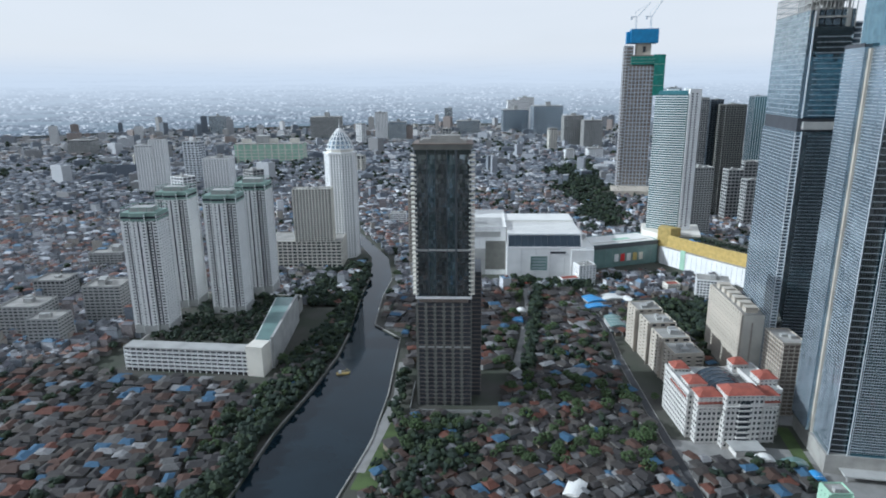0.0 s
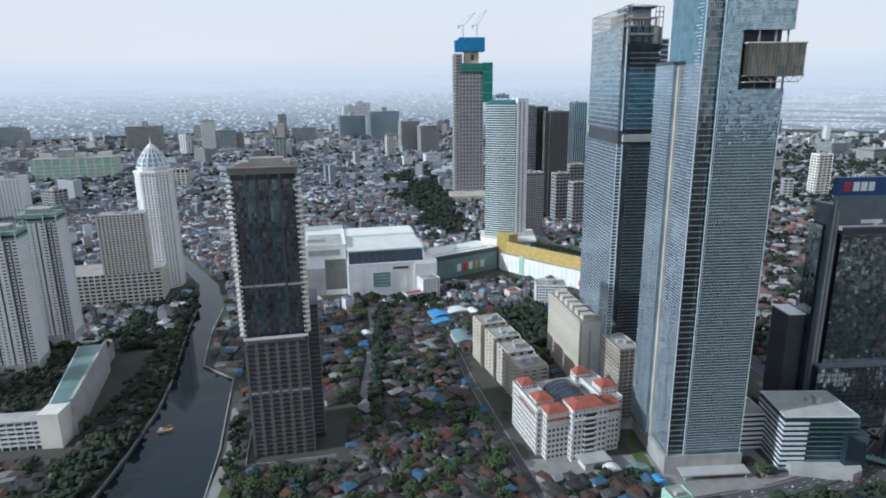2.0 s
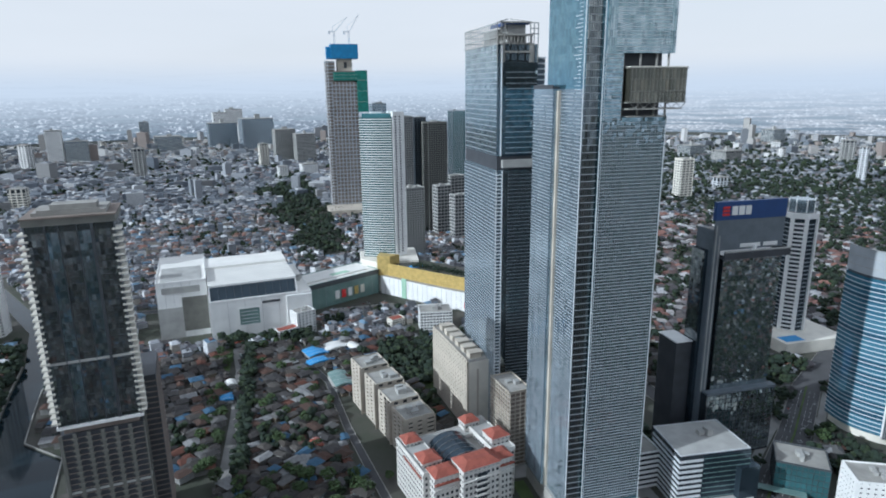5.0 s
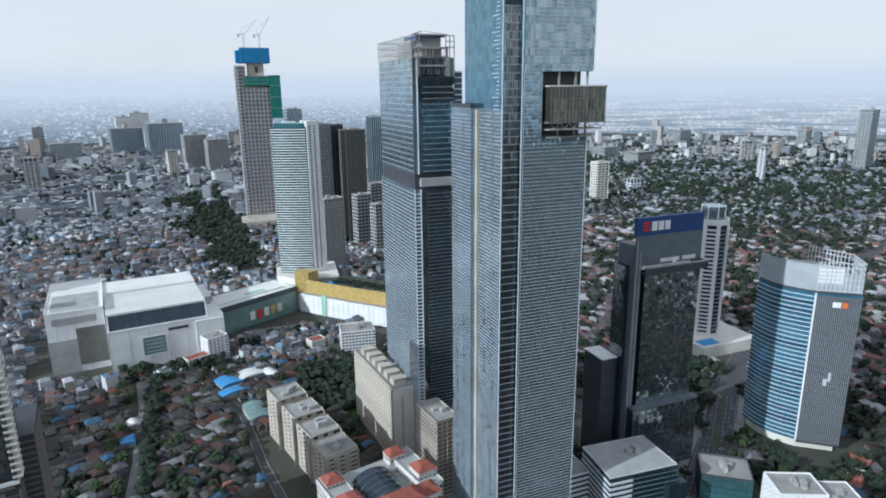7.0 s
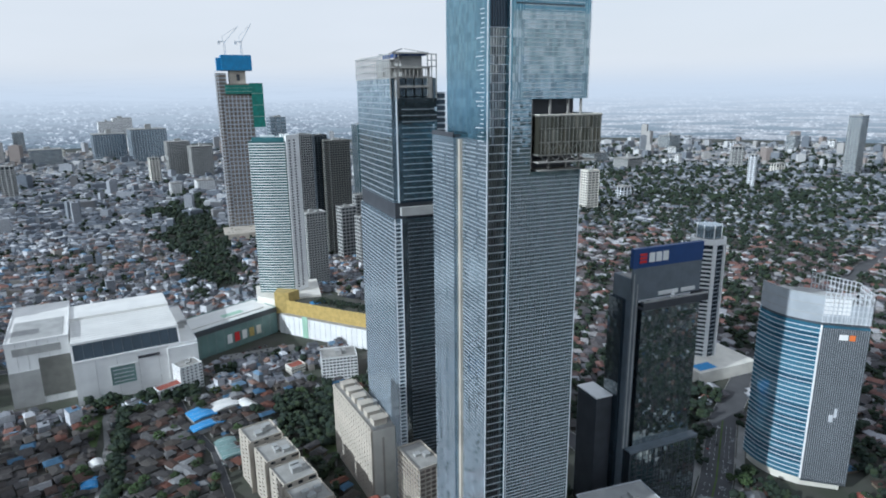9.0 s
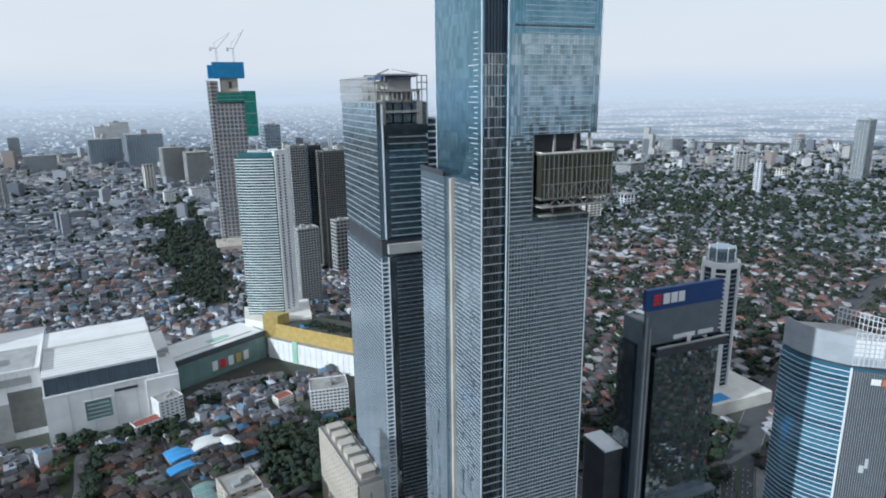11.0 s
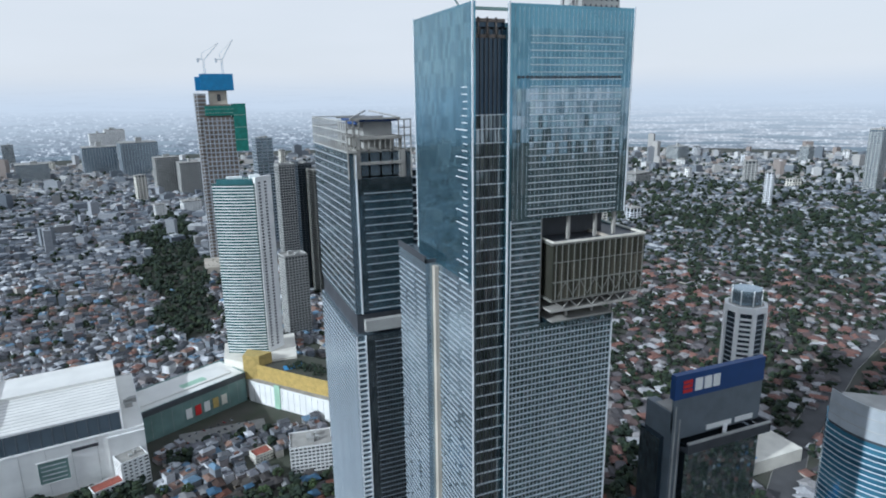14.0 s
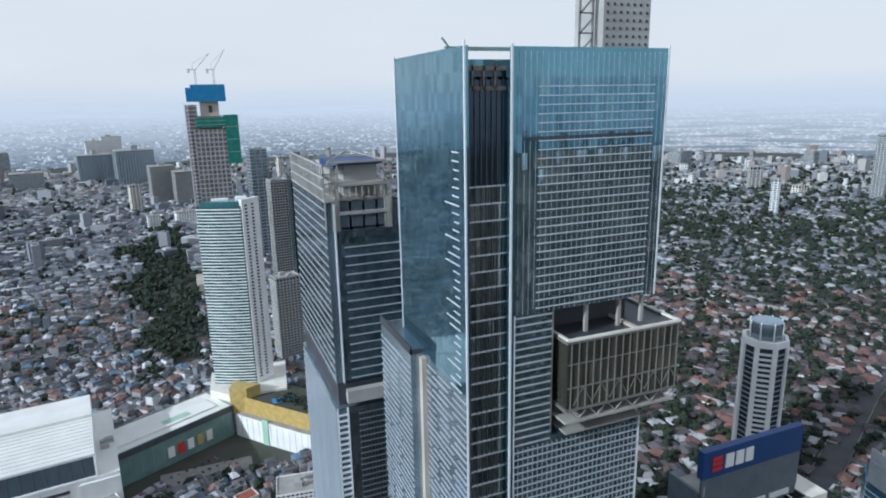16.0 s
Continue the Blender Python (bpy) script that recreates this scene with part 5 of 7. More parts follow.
def domed_tower():
    t = building("domed_tower", "cream tower with a ribbed dome", "tower", (-551, 525), octagon(25, 8), 172, "window", "white", 4.0, 2.0, 0.5, 2.4, 4.8, plant=0, cap=2.5)
    part("drum", Geo().prism(octagon(21), 172, 179).mesh("drum", "cream"), t)
    d = Geo()
    rings = [(21, 179), (19.5, 185), (16, 192), (11.5, 198.5), (6.5, 205), (2, 210)]
    for (r0, z0), (r1, z1) in zip(rings, rings[1:]):
        a, b = octagon(r0, 16), octagon(r1, 16)
        for k in range(16):
            d.poly([(*a[k], z0), (*a[(k + 1) % 16], z0), (*b[(k + 1) % 16], z1), (*b[k], z1)])
    part("dome", d.mesh("dome", "glass_steel", True), t, label="dark glazed dome between white ribs")
    for r0, z0 in rings[:-1]:
        hoop = Geo()
        q = octagon(r0 + 0.4, 16)
        for k in range(16):
            hoop.beam((*q[k], z0), (*q[(k + 1) % 16], z0), 1.3)
        part("dome_ring", hoop.mesh("dome_ring", "white"), t)
    part("cornice", Geo().prism(octagon(27.5), 171, 174).prism(octagon(23), 177.5, 179.3).mesh("cornice", "white"), t, label="white cornice under the dome")
    for k in range(16):
        r = Geo()
        for (r0, z0), (r1, z1) in zip(rings, rings[1:]):
            r.beam((*octagon(r0 + 0.3, 16)[k], z0), (*octagon(r1 + 0.3, 16)[k], z1), 1.5)
        part("dome_rib", r.mesh("dome_rib", "white"), t)
    part("spire", Geo().prism(octagon(1.2), 208, 220, octagon(0.2)).mesh("spire", "white"), t)


domed_tower()
building("flats_tower", "cream slab block of flats on a podium", "apartment tower", (-572, 452), rect(58, 22), 82, "window", "cream", 3.4, 1.5, 0.4, 1.8, 5.0, z0=42, rz=radians(12), plant=4)
building("parking_podium", "cream podium with arches and open decks", "building", (-596, 470), rect(122, 60), 42, "window", "cream", 5.2, 2.2, 0.5, 2.0, 7.5, rz=radians(10), plant=0)


def dark_tower():
    t = thing("dark_tower", (-292, 50, 0), "dark glass apartment tower above a brown unfinished base", "skyscraper", rz=radians(8))
    p = rect(46, 36, 0, 18)
    part("upper_body", Geo().prism(p, 102, 226).mesh("upper_body", "glass_smoke"), t)
    part("lower_body", Geo().prism(p, 0, 96).mesh("lower_body", "dark_wall"), t)
    part("sky_gap", Geo().prism(offset(p, -2), 96, 102).mesh("sky_gap", "brown"), t)
    part("white_ledge", Geo().prism(offset(p, 1.0), 100, 102).mesh("white_ledge", "white"), t, label="white ledge above the base")
    bands(t, p, 105, 222, 3.9, 0.22, 0.16, "alu_dark")
    bands(t, p, 3, 95, 3.9, 0.45, 0.5, "brown")
    for x, w in ((-23, 0.9), (-13, 0.7), (-6.2, 0.5), (3, 0.5), (10, 1.6), (22.2, 0.9)):
        part("mullion", Geo().box(x, -0.75, 102, x + w, 0, 226).mesh("mullion", "alu_dark"), t)
    for k, (x0, x1, m, q) in enumerate(((-22, -13, "pane_smoke", 1.2), (-12.3, -6.2, "pane_grey", 0.5), (-5.7, 3, "pane_smoke", 0.9), (3.5, 10, "pane_grey", 0.6), (11.6, 22.2, "pane_smoke", 1.2))):
        panes(t, (x0, 0), (x1, 0), 105, 222, max(2, round((x1 - x0) / 2.2)), 30, m, 60 + k, q, 0.1, 0.2)
    panes(t, (-23, 36), (-23, 8), 105, 222, 12, 30, "pane_smoke", 66, 0.9, 0.1, 0.2)
    panes(t, (23, 8), (23, 36), 105, 222, 12, 30, "pane_smoke", 67, 0.9, 0.1, 0.2)
    posts(t, p, 0, 96, 7.6, 2.0, 0.8, "panel_grey", "pier")
    lad = Geo()
    for x in (-17.3, -9.6, -1.9, 5.8, 13.4):
        for k in range(24):
            lad.box(x, -0.95, 2 + k * 3.9, x + 3.6, -0.45, 3.1 + k * 3.9)
    part("balcony_front", lad.mesh("balcony_front", "panel_grey"), t, label="stacked brown grey balcony fronts", kind="stuff")
    part("roof_rail", Geo().box(-16, 4.2, 233, 16, 4.8, 234.2).box(-10, 8, 233, 14, 20, 236.5).mesh("roof_rail", "concrete"), t)
    part("belt", Geo().prism(offset(p, 0.7), 55, 56.5).mesh("belt", "grey_wall"), t)
    part("belt", Geo().prism(offset(p, 0.7), 142, 143.5).mesh("belt", "grey_wall"), t)
    me = Geo().box(-26.2, -1.3, 0, -21.4, 8, 1.1).mesh("balcony", "cream")
    for k in range(31):
        part("balcony", me, t, (0, 0, 104 + k * 3.9))
        part("balcony", me, t, (47.6, 0, 104 + k * 3.9))
    part("crown", Geo().prism(offset(p, 0.8), 226, 230).mesh("crown", "panel_grey"), t)
    part("crown_edge", Geo().prism(offset(p, 1.2), 230, 230.9).mesh("crown_edge", "brown"), t)
    part("crown_slab", Geo().prism(offset(p, -4), 230.9, 233).mesh("crown_slab", "concrete"), t)
    part("rear_wing", Geo().box(12, 20, 0, 32, 62, 118).mesh("rear_wing", "dark_wall"), t, label="lower dark rear wing")
    me = Geo().box(11.6, 19.6, 0, 32.4, 62.4, 0.8).mesh("wing_band", "brown")
    for k in range(29):
        part("wing_band", me, t, (0, 0, 4 + k * 3.9))
    part("site_fence", Geo().box(-30, -14, 0, 40, -13.6, 3).box(-30, -14, 0, -29.6, 40, 3).mesh("site_fence", "grey_wall"), t)


dark_tower()


def hotel():
    t = thing("hotel", (-55, 31, 0), "white hotel with red hipped roofs and a glass barrel vault", "hotel", rz=radians(12))

    def block(x0, y0, x1, y1, h, roof=None):
        p = [(x0, y0), (x1, y0), (x1, y1), (x0, y1)]
        part("core", Geo().prism(offset(p, -0.4), 0, h).mesh("core", "window"), t)
        bands(t, p, 0, h, 4.6, 2.1, 0.0, "stone_white", "wall_band")
        posts(t, p, 0, h, 3.4, 1.5, 0.15, "stone_white", "pier")
        part("cornice", Geo().prism(offset(p, 0.7), h - 1.2, h).mesh("cornice", "stone_white"), t)
        if not roof:
            part("flat_roof", Geo().prism(offset(p, -0.4), h, h + 0.2).mesh("flat_roof", "grey_wall"), t)
            parapet(t, offset(p, 0.5), h, 1.1, "stone_white")
        if roof:
            q = offset(p, 1.0)
            cx, cy = (x0 + x1) / 2, (y0 + y1) / 2
            m = min(x1 - x0, y1 - y0) * 0.28
            top = [(max(cx - (x1 - x0) / 2 + m * 1.6, min(cx, cx)), cy)]
            i = [(x0 + m, y0 + m), (x1 - m, y0 + m), (x1 - m, y1 - m), (x0 + m, y1 - m)]
            part("roof", Geo().prism(q, h, h + 3.6, i).mesh("roof", "red_tile"), t, label="red tiled hipped roof")

    block(-14, -10, 14, 8, 46, True)
    block(-32, -2, -14, 12, 41, True)
    block(14, -2, 30, 12, 41, True)
    block(-36, 8, -20, 58, 40)
    block(22, 8, 38, 58, 40)
    block(-34, 14, -20, 28, 44, True)
    block(24, 16, 38, 30, 46, True)
    block(-34, 44, -22, 56, 43, True)
    block(18, 48, 30, 58, 44, True)
    block(-20, 44, 22, 58, 36)
    v = Geo()
    n = 10
    for k in range(n):
        a, b = math.pi * k / n, math.pi * (k + 1) / n
        p, q = (-15 * math.cos(a), 34 + 9 * math.sin(a)), (-15 * math.cos(b), 34 + 9 * math.sin(b))
        v.poly([(p[0], 8, p[1]), (q[0], 8, q[1]), (q[0], 46, q[1]), (p[0], 46, p[1])])
    v.poly([(-15 * math.cos(math.pi * k / n), 8, 34 + 9 * math.sin(math.pi * k / n)) for k in range(n + 1)])
    part("barrel_vault", v.mesh("barrel_vault", "glass_dark", True), t, label="blue grey glass barrel vault")
    for k in range(7):
        r = Geo()
        for j in range(n):
            a, b = math.pi * j / n, math.pi * (j + 1) / n
            r.beam((-15.2 * math.cos(a), 8 + k * 6.3, 34 + 9.2 * math.sin(a)), (-15.2 * math.cos(b), 8 + k * 6.3, 34 + 9.2 * math.sin(b)), 0.4)
        part("vault_rib", r.mesh("vault_rib", "steel"), t)
    part("bay_window", Geo().box(-4, -10.6, 5, 4, -10.1, 41).mesh("bay_window", "window"), t, label="tall dark window bay")
    rail = Geo().box(-5, -11.6, 0, 5, -10.1, 1.1).mesh("balcony", "stone_white")
    for k in range(8):
        part("balcony", rail, t, (0, 0, 5 + k * 4.6))
    part("porch_roof", Geo().box(-12, -25, 7, 12, -10, 7.8).mesh("porch_roof", "grey_wall"), t)
    ledge = Geo()
    for x0, y0, x1, y1, z in ((-15, -11, 15, -9.6, 36.2), (-33, -3, -13.6, -1.6, 31), (13.6, -3, 31, -1.6, 31)):
        ledge.box(x0, y0, z, x1, y1, z + 0.9)
    part("ledge", ledge.mesh("ledge", "stone_white"), t)
    skirt = Geo()
    for x0, y0, x1, y1, z in ((-36.8, 12, -35.4, 44, 33), (-33, -3.6, -14.4, -1.9, 35.2), (14.4, -3.6, 31, -1.9, 35.2)):
        skirt.prism([(x0, y0), (x1, y0), (x1, y1), (x0, y1)], z, z + 1.2)
    part("skirt_roof", skirt.mesh("skirt_roof", "red_tile"), t, label="narrow red tiled skirt roof")
    part("flat_roof", Geo().box(-22, 6, 33, 24, 46, 34).mesh("flat_roof", "concrete"), t)
    part("porch", Geo().box(-9, -22, 0, 9, -10, 6).box(-10, -23, 6, 10, -10, 7).mesh("porch", "stone_white"), t)


hotel()


# stepped grey building, beige block, scaffolded block, small white blocks
for k, (x, y, h) in enumerate(((-116, 214, 46), (-107, 184, 43), (-99, 154, 40), (-92, 126, 37))):
    building("stepped_block", "pale grey block with stepped roof terraces", "building", (x + 12, y), [(-13, -13), (13, -13), (13, 13), (-13, 13)], h, "window", "beige", 3.8, 2.4, 0.2, 4.9, 8.6, rz=radians(14), group="stepped blocks", plant=3, plant_size=7)
building("beige_block", "tall beige block with cluttered roof", "building", (-22, 184), [(-10, -46), (10, -46), (10, 46), (-10, 46)], 68, "window", "beige", 4.2, 3.2, 0.12, 4.2, 5.6, rz=radians(6), plant=14, plant_size=7.0, base=3.0)
bb = [o for o in bpy.data.objects if o.name.startswith("beige_block")][0]
part("end_wall", Geo().box(-10.4, -46.6, 0, 10.4, -45.8, 69).mesh("end_wall", "cream"), bb, label="plain cream end wall")
part("end_wall", Geo().box(-3, -46.9, 8, -1.4, -46.5, 62).mesh("end_strip", "beige"), bb)
for y in (-34, -20, -6, 8, 22, 36):
    part("roof_house", Geo().box(-6, y - 4, 68.2, 5, y + 4, 73).box(-6.4, y - 4.4, 73, 5.4, y + 4.4, 73.5).mesh("roof_house", "beige"), bb, label="beige roof house")
sc = building("scaffold_block", "narrow unfinished block wrapped in scaffolding", "building", (-4, 97), [(-9, -16), (9, -16), (9, 16), (-9, 16)], 66, "brown", "beige", 3.6, 0.9, 0.6, 0.5, 4.0, rz=radians(8), plant=2)
me = Geo().box(-0.12, -0.12, 0, 0.12, 0.12, 68).mesh("scaffold_pole", "steel")
for k in range(9):
    part("scaffold_pole", me, sc, (-10.4, -17 + k * 4.2, 0))
me = Geo().box(-10.6, -17, 0, -9.4, 17, 0.2).mesh("scaffold_board", "beige")
for z in range(3, 68, 4):
    part("scaffold_board", me, sc, (0, 0, z))
building("white_block", "small white tower block beside the mall", "building", (-160, 428), rect(24, 20), 29, "window", "white", 3.6, 2.0, 0.15, 2.4, 4.4, rz=radians(25), plant=2)
building("white_block", "low white wing with red roof", "building", (-181, 414), rect(26, 14), 12, "window", "white", 3.6, 2.0, 0.15, 2.0, 4.4, rz=radians(25), plant=0, roof="red_tile")
building("white_block", "white office block with grey roof terraces", "building", (4, 392), rect(40, 30), 27, "window", "white", 3.8, 1.8, 0.25, 1.2, 4.2, rz=radians(-8), plant=5, plant_size=7)
building("villa", "small cream villa with a tiled roof", "house", (-42, 420), rect(18, 14), 9, "window", "cream", 3.2, 1.8, 0.2, 1.5, 3.6, rz=radians(20), plant=0, roof="red_tile")
# front right: striped office, green glass block, white flats
an = building("striped_office", "white office block with dark window stripes", "office building", (112, 12), [(-24, -14), (30, -18), (32, 22), (-20, 26)], 44, "window", "alu", 4.2, 1.9, 0.4, 0, 5, plant=2, plant_size=8, roof="grey_wall", cap=0.6)
part("glass_front", Geo().box(20, -24, 0, 36, -14, 32).mesh("glass_front", "glass_dark"), an)
part("curved_base", Geo().prism([(-20, -22), (20, -34), (30, -30), (36, -18), (-18, -12)], 0, 7).mesh("curved_base", "grey_wall"), an)
part("glass_end", Geo().prism([(-6, -16.4), (30.8, -19.4), (30.8, -17.6), (-6, -14.8)], 4, 43).mesh("glass_end", "glass_dark"), an, label="dark green glass end wall")
for k in range(9):
    part("glass_floor_line", Geo().prism([(-6, -16.7), (30.9, -19.7), (30.9, -19.3), (-6, -16.3)], 8 + k * 4, 8.35 + k * 4).mesh("glass_floor_line", "teal_wall"), an)
building("striped_office", "low white office wing with dark stripes", "office building", (74, 40), rect(34, 26), 30, "window", "white", 4.2, 2.1, 0.4, 0, 5, plant=2)
gb = building("green_office", "low green glass building with a planted roof", "office building", (196, 0), rect(36, 30), 24, "glass_teal", "alu_dark", 5.0, 0.5, 0.2, 0.3, 3.6, rz=radians(-38), plant=5, plant_size=6, cap=1.5)
part("glass_canopy", Geo().box(-30, -24, 4, 4, -17, 4.6).mesh("glass_canopy", "teal_wall"), gb)
building("white_flats", "white block of flats with small windows", "apartment building", (192, -62), rect(30, 24), 50, "window", "white", 3.6, 2.5, 0.15, 2.8, 4.2, rz=radians(-25), plant=4)
building("white_flats", "white block of flats with rounded top", "apartment building", (212, -78), rect(26, 30), 46, "window", "white", 3.6, 2.7, 0.15, 3.0, 4.4, rz=radians(-25), plant=3)
building("teal_block", "small turquoise rendered building", "building", (-10, -42), rect(14, 12), 14, "window", "mint", 3.6, 2.6, 0.1, 3.0, 4.0, rz=radians(10), plant=1)
building("white_block", "white office behind the glass tower", "building", (128, 250), rect(34, 28), 34, "window", "white", 3.8, 1.9, 0.3, 0.8, 4.4, rz=radians(6), plant=3)

# ---- farther towers and blocks of the business district ----
def far_block(row, label, core, wall, step=7.0, band=2.6, pier=1.6, pier_step=8.0, depth=0.8, rz=0.2):
    x, y, w, h = row
    d = max(16.0, w * depth)
    if y < 1450 and x < 1000:
        return building("office_block", label, "office building", (x, y + d / 2), rect(w, d), h, core, wall, step, band, 0.5, pier, pier_step, rz=rz, plant=3, plant_size=w * 0.22, group="business district", cap=2.0)
    t = thing("office_block", (x, y + d / 2, 0), label, "office building", "business district", rz=rz)
    p = rect(w, d)
    part("body", Geo().prism(p, 0, h).mesh("body", core), t)
    g = Geo()
    for k in range(int(h / step) if step else 0):
        g.prism(offset(p, 0.7), k * step, k * step + band)
    for i in range(4):
        a, b = Vector(p[i]), Vector(p[(i + 1) % 4])
        n = max(2, int((b - a).length / pier_step))
        for k in range(n):
            q = a.lerp(b, (k + 0.5) / n)
            g.box(q.x - pier / 2, q.y - pier / 2, 0, q.x + pier / 2, q.y + pier / 2, h)
    part("facade_grid", g.mesh("facade_grid", wall), t, kind="stuff")
    part("roof", Geo().prism(offset(p, 0.9), h, h + 2).mesh("roof", "concrete"), t)
    roof_plant(t, p, h + 2, random.Random(int(w * 7)), 2, w * 0.22)
    return t


far_block((73, 913, 27, 246), "grey gridded office tower with pale frames", "window", "grey_wall", 4.5, 1.2, 0.9, 4.5)
far_block((112, 960, 26, 241), "dark glass office tower", "glass_dark", "alu_dark", 4.5, 0.8, 0.5, 6.0)
far_block((140, 925, 42, 232), "brown grey office tower", "window", "panel_grey", 4.5, 1.8, 1.2, 5.0)
far_block((299, 1322, 37, 241), "slim tower with blue green glass stripes", "glass_teal", "alu", 0, 0, 1.6, 6.0)
far_block((2, 690, 30, 140), "white slab tower with plain end wall", "window", "white", 4.2, 3.2, 4.2, 5.4)
far_block((52, 740, 34, 128), "grey slab block beside a white tower", "window", "grey_wall", 4.2, 2.0, 1.6, 5.0)
for row in ((146, 896, 30, 105), (170, 850, 29, 92), (205, 1000, 34, 110), (240, 1160, 40, 80), (190, 700, 30, 60)):
    far_block(row, "mid-rise city block with rows of windows", "window", "grey_wall")
# paler glass and frames here stand in for haze over these blocks
for row in ((-291, 3100, 160, 160), (-483, 3331, 150, 130), (94, 1400, 40, 262)):
    far_block(row, "glass office block, haze in its blue grey colour", "glass_steel", "alu_mid", 8, 1.4, 1.4, 12)
for row in ((-156, 2462, 86, 138), (-73, 2378, 80, 122), (-2207, 1876, 95, 63), (-1423, 2678, 150, 120), (1582, 1807, 90, 47)):
    far_block(row, "broad grey office block", "window", "grey_wall", 6, 3.0, 2.4, 8)
for row in ((-171, 1881, 31, 46), (-82, 1879, 53, 51), (-452, 3900, 100, 190), (-525, 3770, 80, 175), (-1290, 1043, 44, 128), (-1258, 1052, 36, 141), (-1098, 1060, 66, 94), (-1120, 2701, 60, 143)):
    far_block(row, "white block with rows of small windows", "window", "white", 5, 3.2, 3.4, 7)
for row in ((-2226, 3005, 80, 108), (-1039, 2707, 90, 94), (-992, 3950, 55, 120), (-733, 3109, 130, 79), (2183, 1275, 55, 220), (2322, 2388, 90, 79), (1583, 2038, 90, 49), (2769, 1999, 55, 85)):
    far_block(row, "pale blue grey office block", "glass_steel", "grey_wall", 6, 2.0, 1.2, 9)
for row in ((-740, 180, 44, 44), (-800, 120, 46, 36), (-750, 100, 34, 32), (-905, 391, 51, 23), (-860, 230, 40, 30)):
    far_block(row, "low grey office building with flat roof", "window", "grey_wall", 4, 2.2, 1.5, 6)
far_block((-415, 452, 14, 118), "slim pink rendered apartment tower", "window", "beige", 4, 2.4, 2.0, 5)
far_block((-521, 757, 30, 24), "white building with red roof", "window", "white", 4, 2.2, 1.6, 5)
gm = far_block((-1275, 1721, 250, 70), "long cream and mint market hall with arches", "mint", "cream", 12, 3.0, 4.0, 25, 0.35)
for k in (-90, 10, 90):
    part("arch_tower", Geo().box(k - 18, -4, 0, k + 18, 6, 88).mesh("arch_tower", "cream"), gm)
    part("arch", Geo().box(k - 8, -4.6, 0, k + 8, -3.8, 40).mesh("arch", "window"), gm)
rng = random.Random(77)
k = 0
while k < 46:
    a, r = radians(rng.uniform(-50, 75)), rng.uniform(1500, 4000)
    x, y = -150 + r * math.sin(a), -250 + r * math.cos(a)
    k += 1
    far_block((x, y, rng.uniform(22, 48), rng.uniform(28, 60) + (rng.random() < 0.3) * rng.uniform(30, 80)), "distant city block with rows of windows", "window", rng.choice(("white", "grey_wall", "cream", "white", "alu")), 7, 3.2, 3.0, 11, rz=rng.uniform(-0.6, 0.6))


# ---- sheds with coloured sheet roofs ----
def shed(x, y, w, d, h, roof, rz, label):
    t = thing("shed", (x, y, 0), label, "shed", "sheds beside the street", rz=radians(rz))
    part("wall", Geo().box(-w / 2, -d / 2, 0, w / 2, d / 2, h).mesh("wall", "grey_wall"), t)
    g = Geo()
    n = 6
    pts = [(-(w / 2 + 0.6) + (w + 1.2) * k / n, h + 2.2 * math.sin(math.pi * k / n)) for k in range(n + 1)]
    m = len(pts)
    g.v = [(x_, -d / 2 - 0.6, z_) for x_, z_ in pts] + [(x_, d / 2 + 0.6, z_) for x_, z_ in pts]
    g.f = [tuple(range(m)), tuple(range(2 * m - 1, m - 1, -1)), (0, m, 2 * m - 1, m - 1)] + [(k, k + m, k + m + 1, k + 1) for k in range(m - 1)]
    part("roof", g.mesh("roof", roof), t)
    for k in range(int(d / 3)):
        part("roof_seam", Geo().box(-w / 2, -0.06, h + 2.2, w / 2, 0.06, h + 2.4).mesh("roof_seam", "alu"), t, (0, -d / 2 + 1.5 + 3 * k, 0)) if k % 3 == 0 else None
    return t


shed(-150, 346, 24, 22, 6, "blue_paint", 20, "low shed with a bright blue sheet roof")
shed(-128, 356, 30, 18, 6, "white_roof", 20, "low shed with a white sheet roof")
shed(-146, 322, 30, 12, 5, "blue_paint", 20, "long open shed with a pale blue roof")
shed(-104, 348, 12, 24, 6, "white_roof", 24, "narrow store with a pale curved roof")
shed(-129, 266, 18, 34, 7, "teal_wall", 10, "hall with an arched blue grey roof")
shed(-242, 260, 12, 16, 4, "blue_paint", 5, "small shed with a light blue roof")
shed(-240, 292, 10, 12, 4, "white_roof", 15, "small hut with a pale roof")
shed(-180, -60, 12, 18, 6, "white_roof", -15, "store with a white sheet roof")
shed(-40, 4, 12, 8, 4, "white_roof", 10, "round ended white pavilion at the hotel drive")
shed(-20, 2, 16, 8, 4, "teal_wall", 10, "glass roofed pavilion at the hotel drive")


shed(-208, 398, 12, 10, 5, "red_tile", 15, "small house with a fresh orange tiled roof")
shed(-222, 402, 11, 9, 5, "red_tile", -10, "small house with a red tiled roof")
shed(-237, 404, 12, 9, 5, "red_tile", 20, "small house with an orange tiled roof")
shed(-160, 150, 9, 12, 5, "red_tile", 12, "house with a red tiled roof")
shed(-70, -70, 13, 16, 6, "red_tile", 25, "house with a bright orange tiled roof")
shed(-92, -66, 10, 14, 6, "red_tile", 25, "house with an orange tiled roof")
shed(-10, -12, 9, 9, 3, "blue_paint", 5, "low shelter with a blue tarpaulin roof")
shed(300, -30, 16, 14, 6, "red_tile", 30, "villa with an orange tiled roof")
shed(270, -40, 14, 18, 7, "white_roof", 30, "white house with a flat sheet roof")
shed(330, -15, 12, 16, 6, "red_tile", 10, "villa with a red tiled roof")


